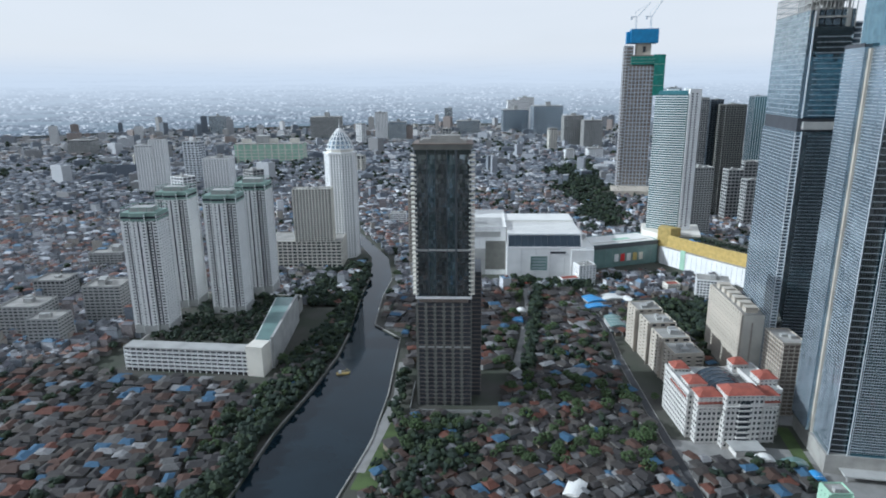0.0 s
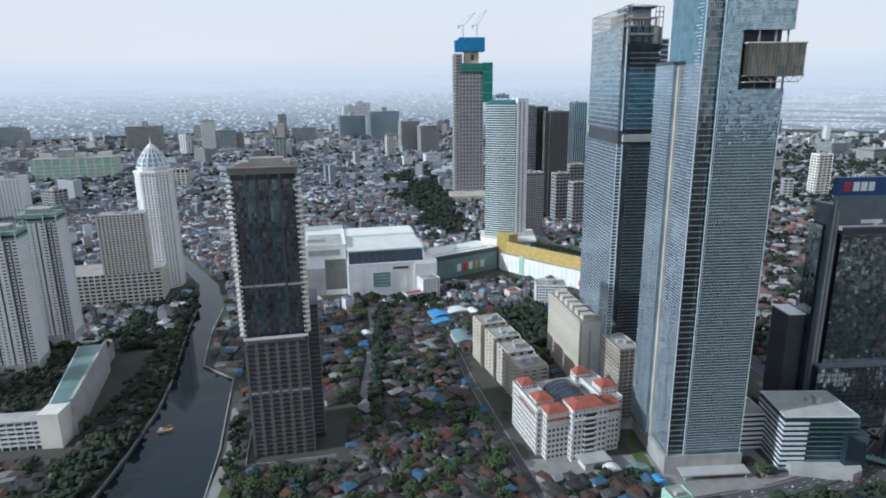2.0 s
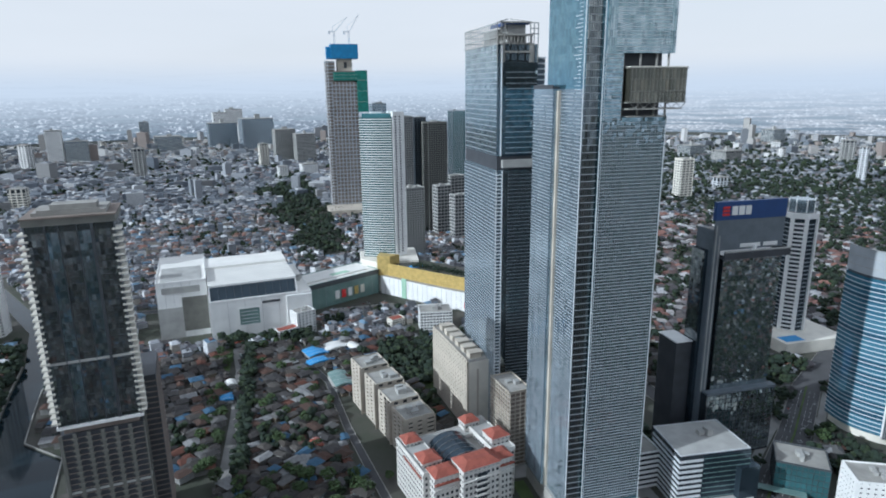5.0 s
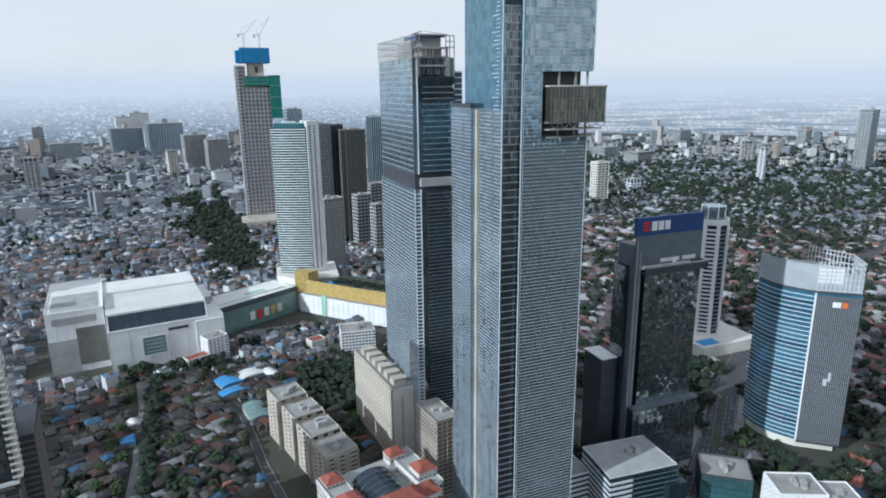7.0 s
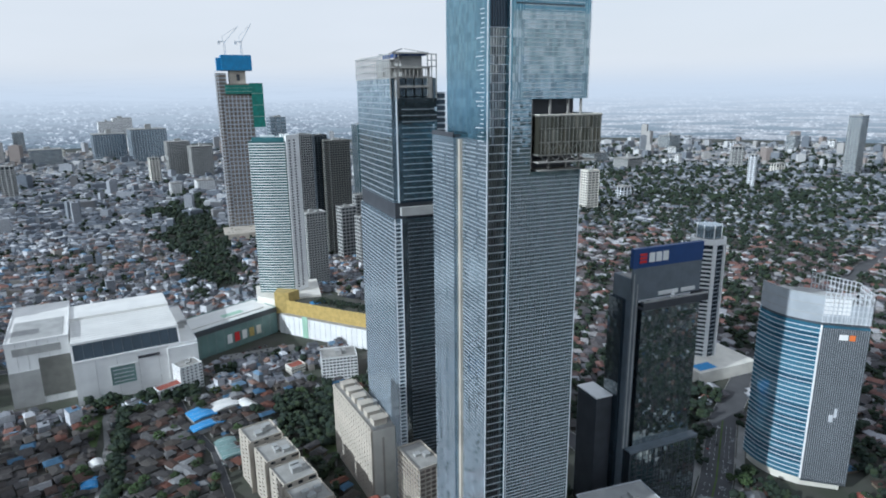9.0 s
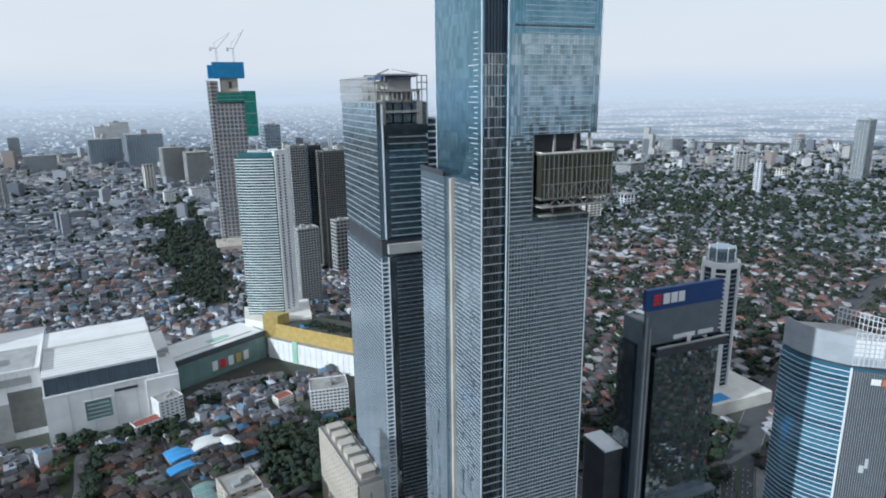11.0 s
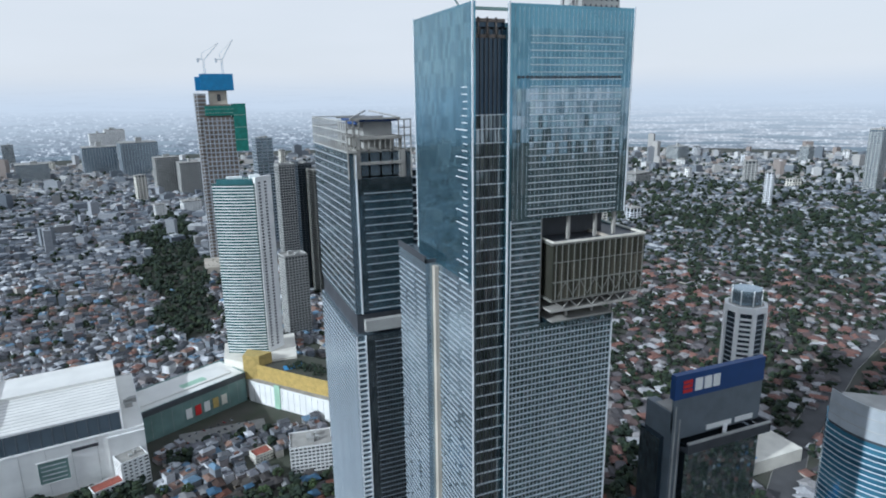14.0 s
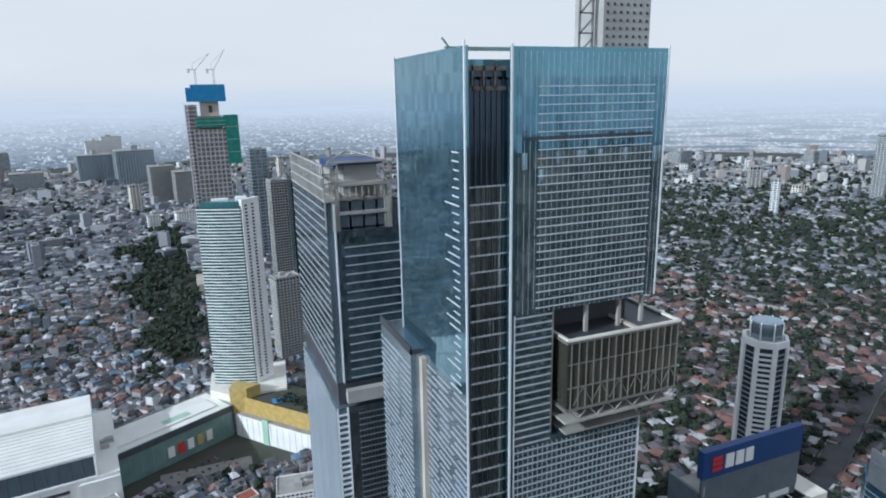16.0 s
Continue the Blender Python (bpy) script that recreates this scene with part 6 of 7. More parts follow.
def barge():
    t = thing("dredger", (-404, 96, -1.2), "small yellow dredger moored on the canal", "boat", rz=radians(20))
    part("hull", Geo().prism([(-6, -2), (5, -2), (7, 0), (5, 2), (-6, 2)], 0, 1.2).mesh("hull", "gold"), t)
    part("cabin", Geo().box(-4, -1.4, 1.2, -1, 1.4, 3.4).mesh("cabin", "white"), t)
    part("boom", Geo().beam((-1, 0, 2), (5, 0, 5), 0.4).beam((5, 0, 5), (8, 0, 1), 0.35).mesh("boom", "gold"), t)


barge()


# ---- cars ----
def car_model():
    t = new("car")
    part("body", Geo().prism([(-2.1, -0.85), (2.1, -0.85), (2.1, 0.85), (-2.1, 0.85)], 0.35, 0.95).mesh("body", "car_paint"), t)
    part("cabin", Geo().prism([(-1.5, -0.78), (0.9, -0.78), (0.9, 0.78), (-1.5, 0.78)], 0.95, 1.5, [(-1.1, -0.65), (0.4, -0.65), (0.4, 0.65), (-1.1, 0.65)]).mesh("cabin", "window"), t)
    me = Geo()
    ring = [(0.34 * math.cos(2 * math.pi * k / 10), 0.34 + 0.34 * math.sin(2 * math.pi * k / 10)) for k in range(10)]
    me.poly([(x, -0.1, z) for x, z in ring]).poly([(x, 0.1, z) for x, z in reversed(ring)])
    for k in range(10):
        (xa, za), (xb, zb) = ring[k], ring[(k + 1) % 10]
        me.poly([(xa, -0.1, za), (xa, 0.1, za), (xb, 0.1, zb), (xb, -0.1, zb)])
    wheel = me.mesh("wheel", "dark_wall")
    for x in (-1.3, 1.3):
        for y in (-0.85, 0.85):
            part("wheel", wheel, t, (x, y, 0))
    return t


M["car_paint"] = choice_mat("car_paint", [(0.6, 0.6, 0.6), (0.05, 0.05, 0.055), (0.3, 0.31, 0.32), (0.7, 0.7, 0.7), (0.02, 0.02, 0.02), (0.35, 0.03, 0.03), (0.12, 0.13, 0.15)], 0.3)
proto = car_model()
rng = random.Random(41)
for a, b in zip(road_pts, road_pts[1:]):
    d = (b - a).normalized()
    s = Vector((-d.y, d.x))
    for k in range(int((b - a).length / 14)):
        lane = rng.choice((-10, -6, -2.5, 2.5, 6, 10))
        p = a + d * (k * 14 + rng.uniform(0, 8)) + s * lane
        ob = copy_thing(proto, pose(p.x, p.y, 0.2, 0, 0, math.degrees(math.atan2(d.y, d.x)) + (180 if lane > 0 else 0)))
        tagged(ob, "car on the main road in a plain colour", "car", "cars on the roads")
for k in range(34):
    x, y = -110 + (k % 9) * 7.5 + rng.uniform(-0.6, 0.6), 448 + (k // 9) * 16 + (k % 9) * 3.2
    tagged(copy_thing(proto, pose(x, y, 0, 0, 0, 118)), "parked car in front of the shopping centre", "car", "parked cars")
for c in list(proto.children):
    bpy.data.objects.remove(c)
bpy.data.objects.remove(proto)

# ---- houses, trees, the wide city ----
FOOT = [  # rectangles kept free of houses and trees: x0, y0, x1, y1
    (-8, -45, 62, 68), (-14, 118, 36, 218), (128, 40, 245, 170), (285, -6, 358, 100), (360, 195, 460, 290), (-70, 480, 100, 650),
    (-60, 1165, 60, 1315), (-360, 435, -262, 590), (-292, 420, -142, 590), (-170, 480, -30, 620), (-660, 55, -465, 275), (-665, 425, -515, 560),
]
FOOT += [
    (-335, 30, -245, 125), (-104, 2, -8, 100), (-128, 106, -64, 234), (-38, 132, 24, 236), (-18, 76, 22, 120), (-205, 402, -140, 444), (-24, 370, 30, 415),
    (80, -25, 150, 42), (50, 20, 95, 58), (170, -28, 222, 26), (168, -98, 232, -40), (-22, -52, 2, -32), (105, 230, 150, 270), (30, 395, 110, 480), (-55, 408, -30, 432)]
ROADS = [((-85, -160), (-98, -30), 7), ((-98, -30), (-116, 80), 7), ((-116, 80), (-131, 175), 7), ((-131, 175), (-141, 275), 7), ((-141, 275), (-176, 420), 7),
         ((-280, -190), (-85, -60), 18), ((-85, -60), (70, -35), 18), ((70, -35), (160, -10), 18), ((160, -10), (250, 60), 18), ((250, 60), (330, 130), 18), ((330, 130), (470, 220), 18), ((470, 220), (1200, 520), 16),
         ((-420, 560), (-190, 590), 12), ((-190, 590), (60, 690), 12), ((180, 60), (170, 200), 14), ((170, 200), (160, 420), 14), ((160, 420), (200, 800), 14), ((200, 800), (260, 1500), 14), ((-234, 120), (-240, 395), 8)]


def in_park(x, y):
    """The dark wooded park behind the shopping centre and its tail along the street."""
    if not 800 < y < 1950:
        return False
    s = (y - 800) / 1150
    mid, half = -105 - 45 * s + 30 * noise.noise(Vector((y * 0.006, 2.0, 0.0))), 16 + 78 * math.sin(math.pi * min(1.0, s * 0.75 + 0.12)) ** 2
    return abs(x - mid) < half * (0.85 + 0.9 * noise.noise(Vector((x * 0.01, y * 0.006, 5.0))) + 0.5 * noise.noise(Vector((x * 0.04, y * 0.025, 8.0))))


def blocked(x, y, pad=4.0):
    if in_park(x, y) or (-78 < x < -12 and 244 < y < 352) or (-228 < x < -217 and 120 < y < 392):
        return True
    for a, b, c, d in FOOT:
        if a - pad < x < c + pad and b - pad < y < d + pad:
            return True
    for p, q, w in ROADS:
        ax, ay, bx, by = *p, *q
        s = max(0.0, min(1.0, ((x - ax) * (bx - ax) + (y - ay) * (by - ay)) / ((bx - ax) ** 2 + (by - ay) ** 2)))
        if math.hypot(x - ax - s * (bx - ax), y - ay - s * (by - ay)) < w / 2 + pad:
            return True
    if y < 1005:
        l, r = canal_x(y)
        if l - 12 - pad < x < r + (9 + pad if y > 120 else 22):
            return True
    return False


def house_mesh(rng):
    """One small house: walls with door and windows, gable or hipped roof with eaves."""
    w, d, h = rng.uniform(5, 8.5), rng.uniform(6, 10.5), rng.uniform(2.6, 5.0)
    t = new("house")
    part("wall", Geo().box(-w / 2, -d / 2, 0, w / 2, d / 2, h).mesh("wall", "wall_var"), t)
    e, rise = 0.9, rng.uniform(0.9, 1.9)
    g = Geo()
    kind = rng.random()
    a, b = w / 2 + e, d / 2 + e
    if kind < 0.6:
        g.poly([(-a, -b, h), (0, -b, h + rise), (0, b, h + rise), (-a, b, h)]).poly([(0, -b, h + rise), (a, -b, h), (a, b, h), (0, b, h + rise)])
        g.poly([(-a, -b, h), (a, -b, h), (0, -b, h + rise)]).poly([(a, b, h), (-a, b, h), (0, b, h + rise)]).poly([(-a, b, h), (a, b, h), (a, -b, h), (-a, -b, h)])
    elif kind < 0.85:
        g.prism([(-a, -b), (a, -b), (a, b), (-a, b)], h, h + rise, [(-0.3, -b * 0.4), (0.3, -b * 0.4), (0.3, b * 0.4), (-0.3, b * 0.4)])
    else:
        g.prism([(-a, -b), (a, -b), (a, b), (-a, b)], h, h + 0.3)
        g.box(-a * 0.4, -b * 0.3, h + 0.3, a * 0.2, b * 0.3, h + 1.5)
    part("roof", g.mesh("roof", "roof_var"), t)
    part("lean_to", Geo().prism([(-a, b - 1), (a * 0.3, b - 1), (a * 0.3, b + 1.6), (-a, b + 1.6)], h - 0.7, h - 0.5).mesh("lean_to", "roof_var"), t)
    part("door", Geo().box(-0.5, -d / 2 - 0.08, 0, 0.5, -d / 2 + 0.05, 2.1).mesh("door", "bark"), t)
    return t


def scatter_near(x0, x1, y0, y1, pitch, rng):
    y = y0
    while y < y1:
        x = x0
        while x < x1:
            px, py = x + rng.uniform(-2, 2), y + rng.uniform(-2, 2)
            if not blocked(px, py):
                yield px, py
            x += pitch
        y += pitch * 1.15


rng = random.Random(11)
variants = [house_mesh(rng) for _ in range(10)]
near = list(scatter_near(-262, -100, -35, 392, 8.3, rng)) + list(scatter_near(-470, -425, 30, 110, 11, rng))
rng.shuffle(near)
rest_houses = near[340:]
for i, (x, y) in enumerate(near[:340]):
    v = variants[i % 10]
    m = pose(x, y, 0, 0, 0, rng.choice((12, 102, 192, 282)) + rng.uniform(-9, 9))
    ob = copy_thing(v, m)
    tagged(ob, "small low house with a weathered pitched roof", "house", "houses of the quarter")
for v in variants:
    for c in list(v.children):
        bpy.data.objects.remove(c)
    bpy.data.objects.remove(v)


def boxes(P, W, D, H, A, Z=None):
    """Boxes as arrays: centre, width, depth, height, turn."""
    n = len(P)
    c, s = np.cos(A), np.sin(A)
    k = np.array([(-.5, -.5), (.5, -.5), (.5, .5), (-.5, .5)])
    lx, ly = k[:, 0] * W[:, None], k[:, 1] * D[:, None]
    X = P[:, :1] + lx * c[:, None] - ly * s[:, None]
    Y = P[:, 1:2] + lx * s[:, None] + ly * c[:, None]
    Z = np.zeros(n) if Z is None else Z
    lo = np.stack([X, Y, np.repeat(Z[:, None], 4, 1)], -1)
    hi = np.stack([X, Y, np.repeat((Z + H)[:, None], 4, 1)], -1)
    V = np.concatenate([lo, hi], 1).reshape(-1, 3)
    f = np.array([(0, 1, 5, 4), (1, 2, 6, 5), (2, 3, 7, 6), (3, 0, 4, 7), (4, 5, 6, 7)])
    return V, (f[None] + 8 * np.arange(n)[:, None, None]).reshape(-1, 4)


def roofs(P, W, D, Z, R, A):
    """Pitched roofs as arrays."""
    n = len(P)
    c, s = np.cos(A), np.sin(A)
    k = np.array([(-.55, -.55), (.55, -.55), (.55, .55), (-.55, .55), (0, -.3), (0, .3)])
    lx, ly = k[:, 0] * W[:, None], k[:, 1] * D[:, None]
    X = P[:, :1] + lx * c[:, None] - ly * s[:, None]
    Y = P[:, 1:2] + lx * s[:, None] + ly * c[:, None]
    zz = np.array([0, 0, 0, 0, 1, 1])[None] * R[:, None] + Z[:, None]
    V = np.stack([X, Y, zz], -1).reshape(-1, 3)
    f = np.array([(1, 2, 5, 4), (3, 0, 4, 5), (0, 1, 4, 4), (2, 3, 5, 5)])
    return V, (f[None] + 6 * np.arange(n)[:, None, None]).reshape(-1, 4)


def bulk_mesh(name, V, F, material):
    me = bpy.data.meshes.new(name)
    faces = [tuple(dict.fromkeys(r)) for r in F.tolist()]
    me.from_pydata(V.tolist(), [], faces)
    me.materials.append(M[material])
    me.update()
    return me


def field(rng, rmin, rmax, a0, a1, base, grow, centre=(-150, -250)):
    """Jittered places in a ring sector, thinning with distance."""
    out = []
    r = rmin
    while r < rmax:
        pitch = base + grow * r
        n = max(1, int(r * (a1 - a0) / pitch))
        for k in range(n):
            a = a0 + (a1 - a0) * (k + rng.uniform(0, 1)) / n
            rr = r + rng.uniform(-0.35, 0.35) * pitch
            out.append((centre[0] + rr * math.sin(a), centre[1] + rr * math.cos(a)))
        r += pitch * 1.05
    return out


def greenness(x, y):
    """How leafy a quarter is: the wooded villas in the east, little in the dense west."""
    g = noise.noise(Vector((x * 0.0022, y * 0.0022, 3.1))) * 0.5 + noise.noise(Vector((x * 0.008, y * 0.008, 7.7))) * 0.3
    east = max(0.0, min(1.0, (x - 0.25 * y + 80) / 320))
    far = max(0.0, min(1.0, (math.hypot(x, y) - 2200) / 1500))
    close = (0.22 if x < -380 else 0.12) if math.hypot(x + 150, y + 250) < 640 else 0.0
    return g * (1 - 0.6 * far) + 0.4 * east * (1 - 0.8 * far) + 0.06 * (1 - far) + close


rng = random.Random(21)
spots = [p for p in field(rng, 70, 4150, radians(-100), radians(95), 7.5, 0.0054) if not blocked(*p)]
spots += field(rng, 60, 1500, radians(100), radians(258), 13.0, 0.006)
spots = [p for p in spots if not (-262 < p[0] < -100 and -35 < p[1] < 392)] + rest_houses
H_pts, T_pts = [], []
for p in spots:
    (T_pts if rng.random() < greenness(*p) else H_pts).append(p)
P = np.array(H_pts)
n = len(P)
rs = np.random.RandomState(4)
dist = np.hypot(P[:, 0] + 150, P[:, 1] + 250)
size = 1 + dist * 0.00036 + np.maximum(0, dist - 2000) * 0.00028
W, D = rs.uniform(5, 10, n) * size, rs.uniform(5.5, 11.5, n) * size
dense = np.array([max(0.0, -noise.noise(Vector((x * 0.004, y * 0.004, 1.3)))) for x, y in H_pts])
H = rs.uniform(3, 6.5, n) + (rs.rand(n) < 0.25) * rs.uniform(2, 7, n) + (rs.rand(n) < 0.02) * rs.uniform(6, 20, n) + dense * 4
A_ = np.array([0.25 + 1.2 * noise.noise(Vector((x * 0.002, y * 0.002, 9.0))) for x, y in H_pts]) + rs.choice([0, math.pi / 2], n) + rs.uniform(-0.12, 0.12, n)
A_ = np.asarray(A_)
villa = np.clip((P[:, 0] - 0.25 * P[:, 1] + 80) / 320, 0, 1) * (dist < 2600) > rs.rand(n) * 0.9 + 0.1
H = np.where(villa, np.minimum(H, rs.uniform(2.6, 4.6, n)), H)
close = dist < 640
V, F = boxes(P[close], W[close], D[close], np.minimum(H[close], 6.5), A_[close])
tagged(new("low_house_field", bulk_mesh("low_house_field", V, F, "near_wall")), "crowded low houses of the old quarter", "houses", kind="stuff")
V, F = roofs(P[close], W[close] * 1.12, D[close] * 1.12, np.minimum(H[close], 6.5) + 0.03, rs.uniform(0.8, 2.2, close.sum()), A_[close])
tagged(new("low_roof_field", bulk_mesh("low_roof_field", V, F, "near_roof")), "rusty brown and grey roofs of the old quarter", "roofs", kind="stuff")
# palettes change with distance, the haze already in their colours
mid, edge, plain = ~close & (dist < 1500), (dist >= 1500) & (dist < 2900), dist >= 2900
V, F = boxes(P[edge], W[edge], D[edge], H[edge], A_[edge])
tagged(new("outskirts_houses", bulk_mesh("outskirts_houses", V, F, "haze_wall")), "crowded houses of the outer city, haze in their colours", "houses", kind="stuff")
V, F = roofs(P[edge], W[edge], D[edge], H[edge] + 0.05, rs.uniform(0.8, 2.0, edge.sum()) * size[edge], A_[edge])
tagged(new("outskirts_roofs", bulk_mesh("outskirts_roofs", V, F, "haze_roof")), "roofs of the outer city, haze in their colours", "roofs", kind="stuff")
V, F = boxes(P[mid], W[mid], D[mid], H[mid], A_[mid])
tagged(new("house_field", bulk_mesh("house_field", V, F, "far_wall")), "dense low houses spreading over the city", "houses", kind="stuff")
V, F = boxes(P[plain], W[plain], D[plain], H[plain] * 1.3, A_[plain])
tagged(new("plain_houses", bulk_mesh("plain_houses", V, F, "plain_haze_wall")), "houses on the far plain, haze in their pale colours", "houses", kind="stuff")
tiled = villa & mid
V, F = roofs(P[tiled], W[tiled] * 1.25, D[tiled] * 1.25, H[tiled] + 0.05, rs.uniform(1.4, 2.8, tiled.sum()) * size[tiled], A_[tiled])
tagged(new("villa_roof_field", bulk_mesh("villa_roof_field", V, F, "villa_roof")), "brown and red tiled villa roofs between trees", "roofs", kind="stuff")
pitched = (rs.rand(n) < 0.58) & mid & ~villa
V, F = roofs(P[pitched], W[pitched], D[pitched], H[pitched] + 0.05, rs.uniform(1.2, 2.6, pitched.sum()) * size[pitched], A_[pitched])
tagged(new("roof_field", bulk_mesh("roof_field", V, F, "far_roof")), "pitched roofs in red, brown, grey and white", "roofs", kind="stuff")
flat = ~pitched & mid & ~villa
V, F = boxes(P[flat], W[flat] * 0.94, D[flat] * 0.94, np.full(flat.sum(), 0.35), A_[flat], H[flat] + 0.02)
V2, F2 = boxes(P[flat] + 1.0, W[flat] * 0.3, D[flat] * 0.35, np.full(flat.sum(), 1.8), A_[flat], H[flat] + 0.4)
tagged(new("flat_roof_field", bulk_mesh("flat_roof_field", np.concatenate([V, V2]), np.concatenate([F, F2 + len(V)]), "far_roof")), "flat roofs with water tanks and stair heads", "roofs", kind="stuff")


# trees
ICO_V, ICO_F = [], []
bm = bmesh.new()
bmesh.ops.create_icosphere(bm, subdivisions=1, radius=1.0)
ICO_V = np.array([v.co[:] for v in bm.verts])
ICO_F = np.array([[v.index for v in f.verts] for f in bm.faces])
bm.free()


def clumps(C, R, rs, squash=0.75):
    """Rough leaf clumps as arrays."""
    n = len(C)
    rough = 1 + rs.uniform(-0.38, 0.38, (n, len(ICO_V), 1))
    V = ICO_V[None] * rough * R[:, None, None]
    V[:, :, 2] *= squash
    V = (V + C[:, None]).reshape(-1, 3)
    F = (ICO_F[None] + len(ICO_V) * np.arange(n)[:, None, None]).reshape(-1, 3)
    return V, F


def tree_variant(seed):
    rs = np.random.RandomState(seed)
    t = new("tree")
    h = rs.uniform(7, 12)
    r = rs.uniform(3.5, 5.5)
    g = Geo().prism(octagon(0.35, 6), 0, h * 0.6, octagon(0.2, 6))
    for k in range(4):
        a = k * 1.6 + rs.uniform(0, 1)
        g.beam((0, 0, h * 0.4), (math.cos(a) * r * 0.6, math.sin(a) * r * 0.6, h * 0.75), 0.22)
    part("trunk", g.mesh("trunk", "bark"), t)
    k = 90
    d = rs.normal(size=(k, 3))
    d /= np.linalg.norm(d, axis=1, keepdims=True)
    rad = rs.uniform(0.45, 1.0, (k, 1)) ** 0.6
    C = d * rad * np.array([r, r, h * 0.32]) + np.array([0, 0, h * 0.72])
    V, F = clumps(C, rs.uniform(0.45, 1.15, k), rs)
    part("crown", bulk_mesh("crown", V, F, "leaf"), t)
    return t


tv = [tree_variant(s) for s in range(6)]
rng = random.Random(31)
spots = []
for x0, x1, y0, y1, n in ((-470, -424, -60, 420, 60), (-335, -250, -60, 20, 34), (-262, -105, -35, 120, 95), (-262, -105, 120, 392, 60), (-260, -235, 120, 392, 26), (-60, 110, 250, 380, 60), (-250, -190, 400, 440, 26), (60, 280, -70, 60, 40), (60, 160, 120, 420, 50), (230, 420, 60, 330, 60), (-20, 60, 420, 560, 16), (-125, -25, 436, 520, 34), (-300, -255, -30, 30, 20), (255, 300, -20, 60, 16)):
    c = 0
    while c < n:
        x, y = rng.uniform(x0, x1), rng.uniform(y0, y1)
        c += 1
        if not blocked(x, y, 1.0) or (x < -424 and not (canal_x(y)[0] - 6 < x)):
            spots.append((x, y))
for i, (x, y) in enumerate(spots[:300]):
    s = rng.uniform(0.7, 1.25)
    v = tv[i % 6]
    ob = copy_thing(v, pose(x, y, 0, 0, 0, rng.uniform(0, 360)))
    ob.scale = (s, s, s * rng.uniform(0.85, 1.1))
    tagged(ob, "broad leafy green tree between the houses", "tree", "street trees")
for v in tv:
    for c in list(v.children):
        bpy.data.objects.remove(c)
    bpy.data.objects.remove(v)
T_pts += spots[300:]
rng = random.Random(55)
GROVES = [(-78, 244, -12, 352, 150), (-226, 120, -219, 392, 110), (-262, 395, -150, 420, 70), (40, 100, 128, 360, 60), (62, -72, 140, -44, 40), (-300, -60, -262, -20, 40)]
for x0, y0, x1, y1, k in GROVES:
    T_pts += [(rng.uniform(x0, x1), rng.uniform(y0, y1)) for _ in range(k)]
for y in range(-140, 470, 4):  # wooded canal bank
    l, r = canal_x(y)
    for _ in range(6 if y > 90 else 3):
        x = l - rng.uniform(6, 78 if y > 90 else 40 if y > -20 else 26)
        if not any(a < x < c and b < y < d for a, b, c, d in FOOT):
            T_pts.append((x, y + rng.uniform(-3, 3)))
    if y < 110 and rng.random() < 0.6:
        T_pts.append((r + rng.uniform(16, 60) if y < 20 else r + rng.uniform(14, 20), y))
for _ in range(9000):  # dark park behind the shopping centre
    x, y = rng.uniform(-420, 60), rng.uniform(800, 1950)
    if in_park(x, y) and rng.random() < 0.42:
        T_pts.append((x, y))
for _ in range(50):
    T_pts.append((-138 + rng.uniform(-16, 16), 790 + rng.uniform(-75, 90)))
TP = np.array(T_pts)
dist = np.hypot(TP[:, 0] + 150, TP[:, 1] + 250)
rs = np.random.RandomState(8)
C, R = [], []
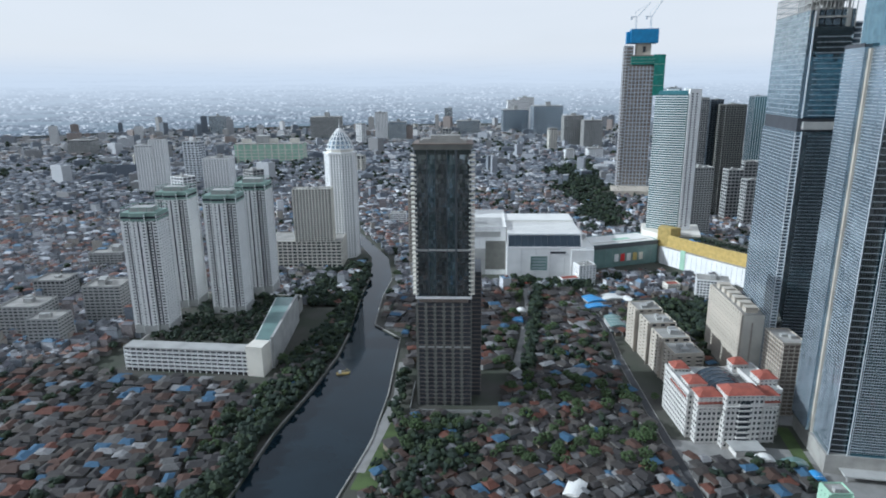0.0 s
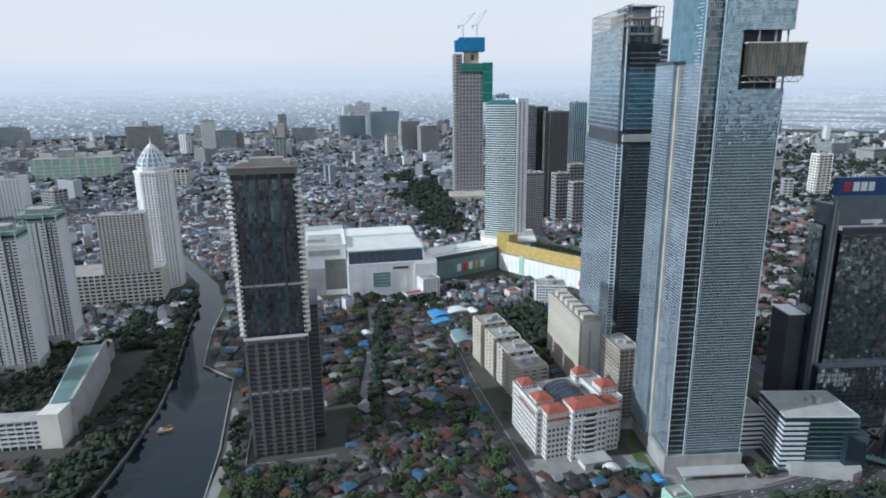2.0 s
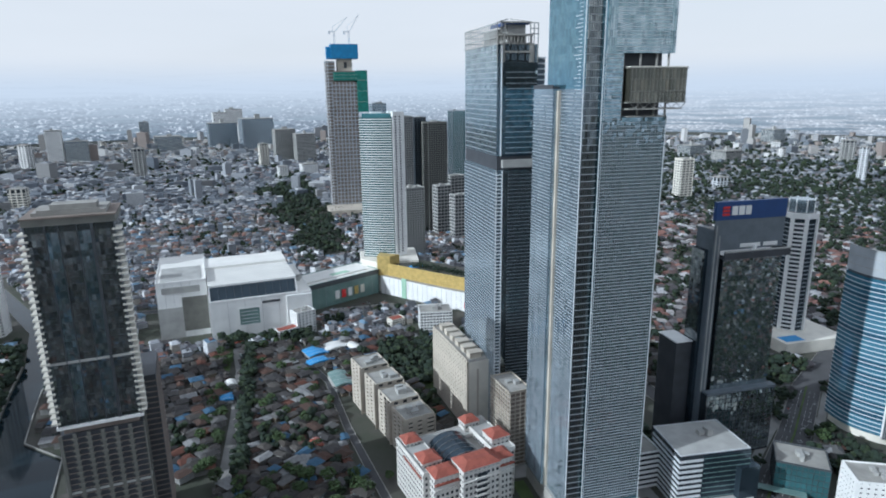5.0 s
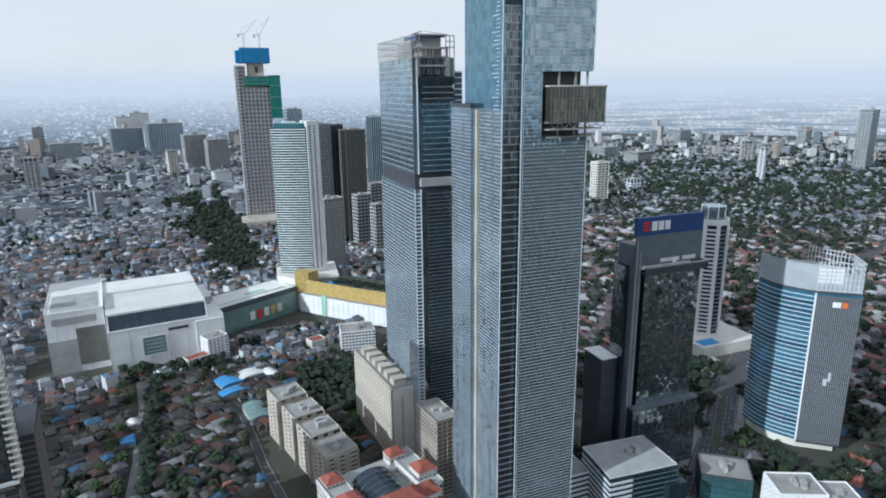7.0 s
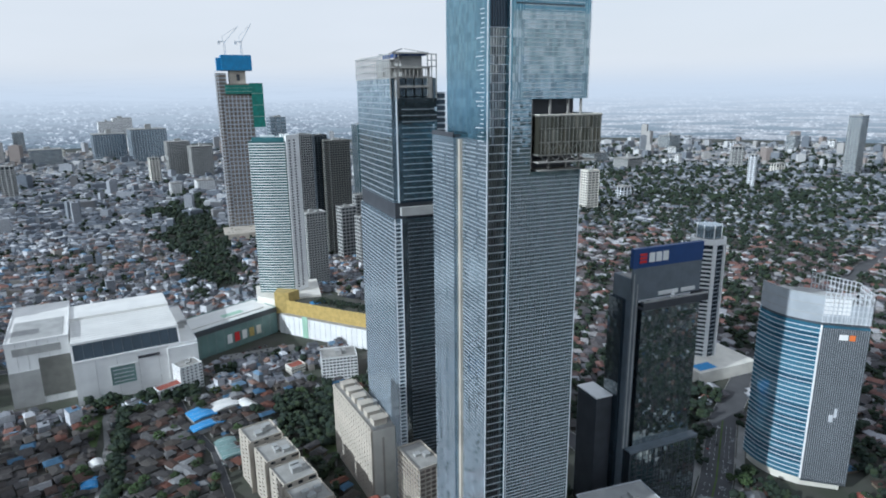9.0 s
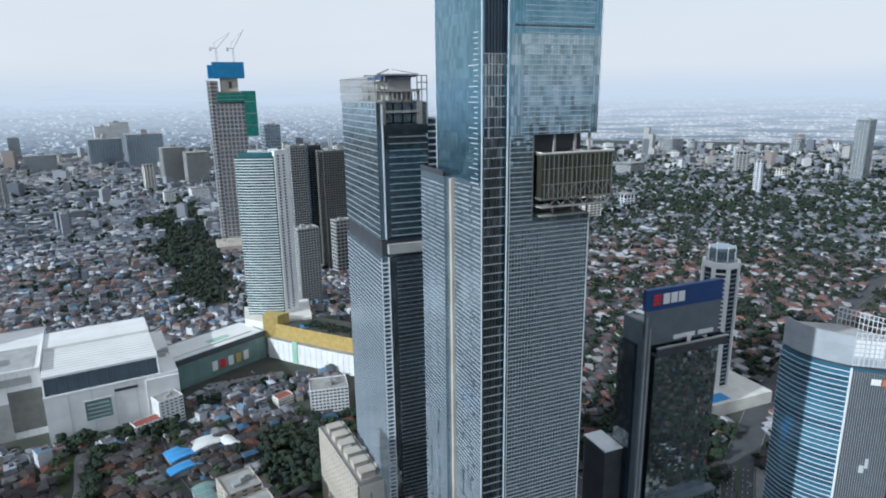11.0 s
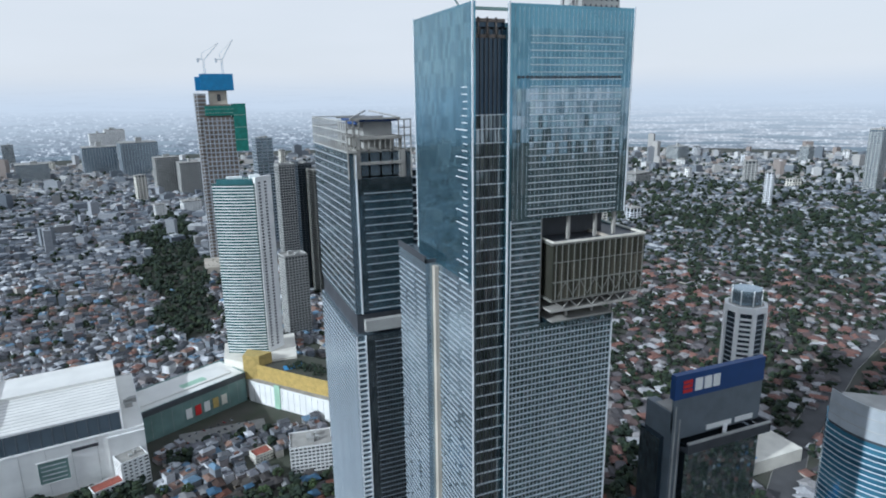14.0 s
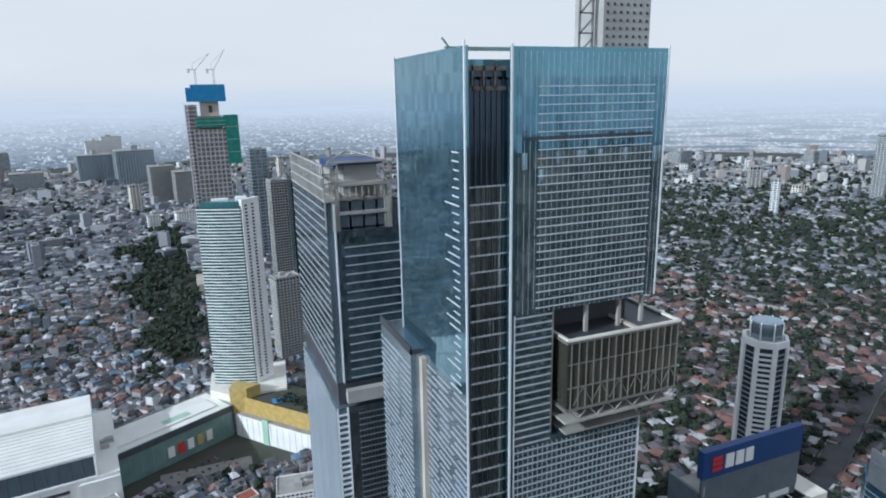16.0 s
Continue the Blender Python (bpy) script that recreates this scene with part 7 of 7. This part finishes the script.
for (x, y), d in zip(T_pts, dist):
    k = 7 if d < 900 else 4 if d < 1800 else 2
    s = (1 + d * 0.0003) * rs.uniform(0.7, 1.2)
    for _ in range(k):
        C.append((x + rs.uniform(-3.5, 3.5) * s, y + rs.uniform(-3.5, 3.5) * s, rs.uniform(3.0, 8.0) * s))
        R.append(rs.uniform(1.6, 3.2) * s * (1.0 if k > 2 else 1.5))
for _ in range(330):  # trees on the garden deck of the flats
    x, y = rs.uniform(-618, -510), rs.uniform(90, 245)
    for _ in range(5):
        C.append((x + rs.uniform(-2.5, 2.5), y + rs.uniform(-2.5, 2.5), 21 + rs.uniform(1.0, 4.5)))
        R.append(rs.uniform(1.2, 2.4))
for a, b in zip([(-12, 522), (22, 482), (60, 440)], [(22, 482), (60, 440), (90, 410)]):  # terrace planting
    for _ in range(44):
        s = rs.rand()
        for _ in range(4):
            C.append((a[0] + (b[0] - a[0]) * s + 22 + rs.uniform(-9, 9), a[1] + (b[1] - a[1]) * s + 20 + rs.uniform(-9, 9), 43.5 + rs.uniform(0.5, 3.5)))
            R.append(rs.uniform(0.8, 1.8))
V, F = clumps(np.array(C), np.array(R), rs, 0.8)
tagged(new("woods", bulk_mesh("woods", V, F, "leaf_far")), "dark green tree crowns among the houses", "trees", kind="stuff")

# mid-rise blocks of the outer city and far towers, haze painted into their walls
rs = np.random.RandomState(19)
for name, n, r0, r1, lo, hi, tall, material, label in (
        ("midrise_field", 420, 1700, 3300, 9, 26, 40, "haze_wall", "mid-rise blocks of the outer city, haze in their grey blue walls"),
        ("skyline", 420, 3100, 4250, 12, 42, 80, "plain_haze_wall", "far towers with haze painted into their pale walls")):
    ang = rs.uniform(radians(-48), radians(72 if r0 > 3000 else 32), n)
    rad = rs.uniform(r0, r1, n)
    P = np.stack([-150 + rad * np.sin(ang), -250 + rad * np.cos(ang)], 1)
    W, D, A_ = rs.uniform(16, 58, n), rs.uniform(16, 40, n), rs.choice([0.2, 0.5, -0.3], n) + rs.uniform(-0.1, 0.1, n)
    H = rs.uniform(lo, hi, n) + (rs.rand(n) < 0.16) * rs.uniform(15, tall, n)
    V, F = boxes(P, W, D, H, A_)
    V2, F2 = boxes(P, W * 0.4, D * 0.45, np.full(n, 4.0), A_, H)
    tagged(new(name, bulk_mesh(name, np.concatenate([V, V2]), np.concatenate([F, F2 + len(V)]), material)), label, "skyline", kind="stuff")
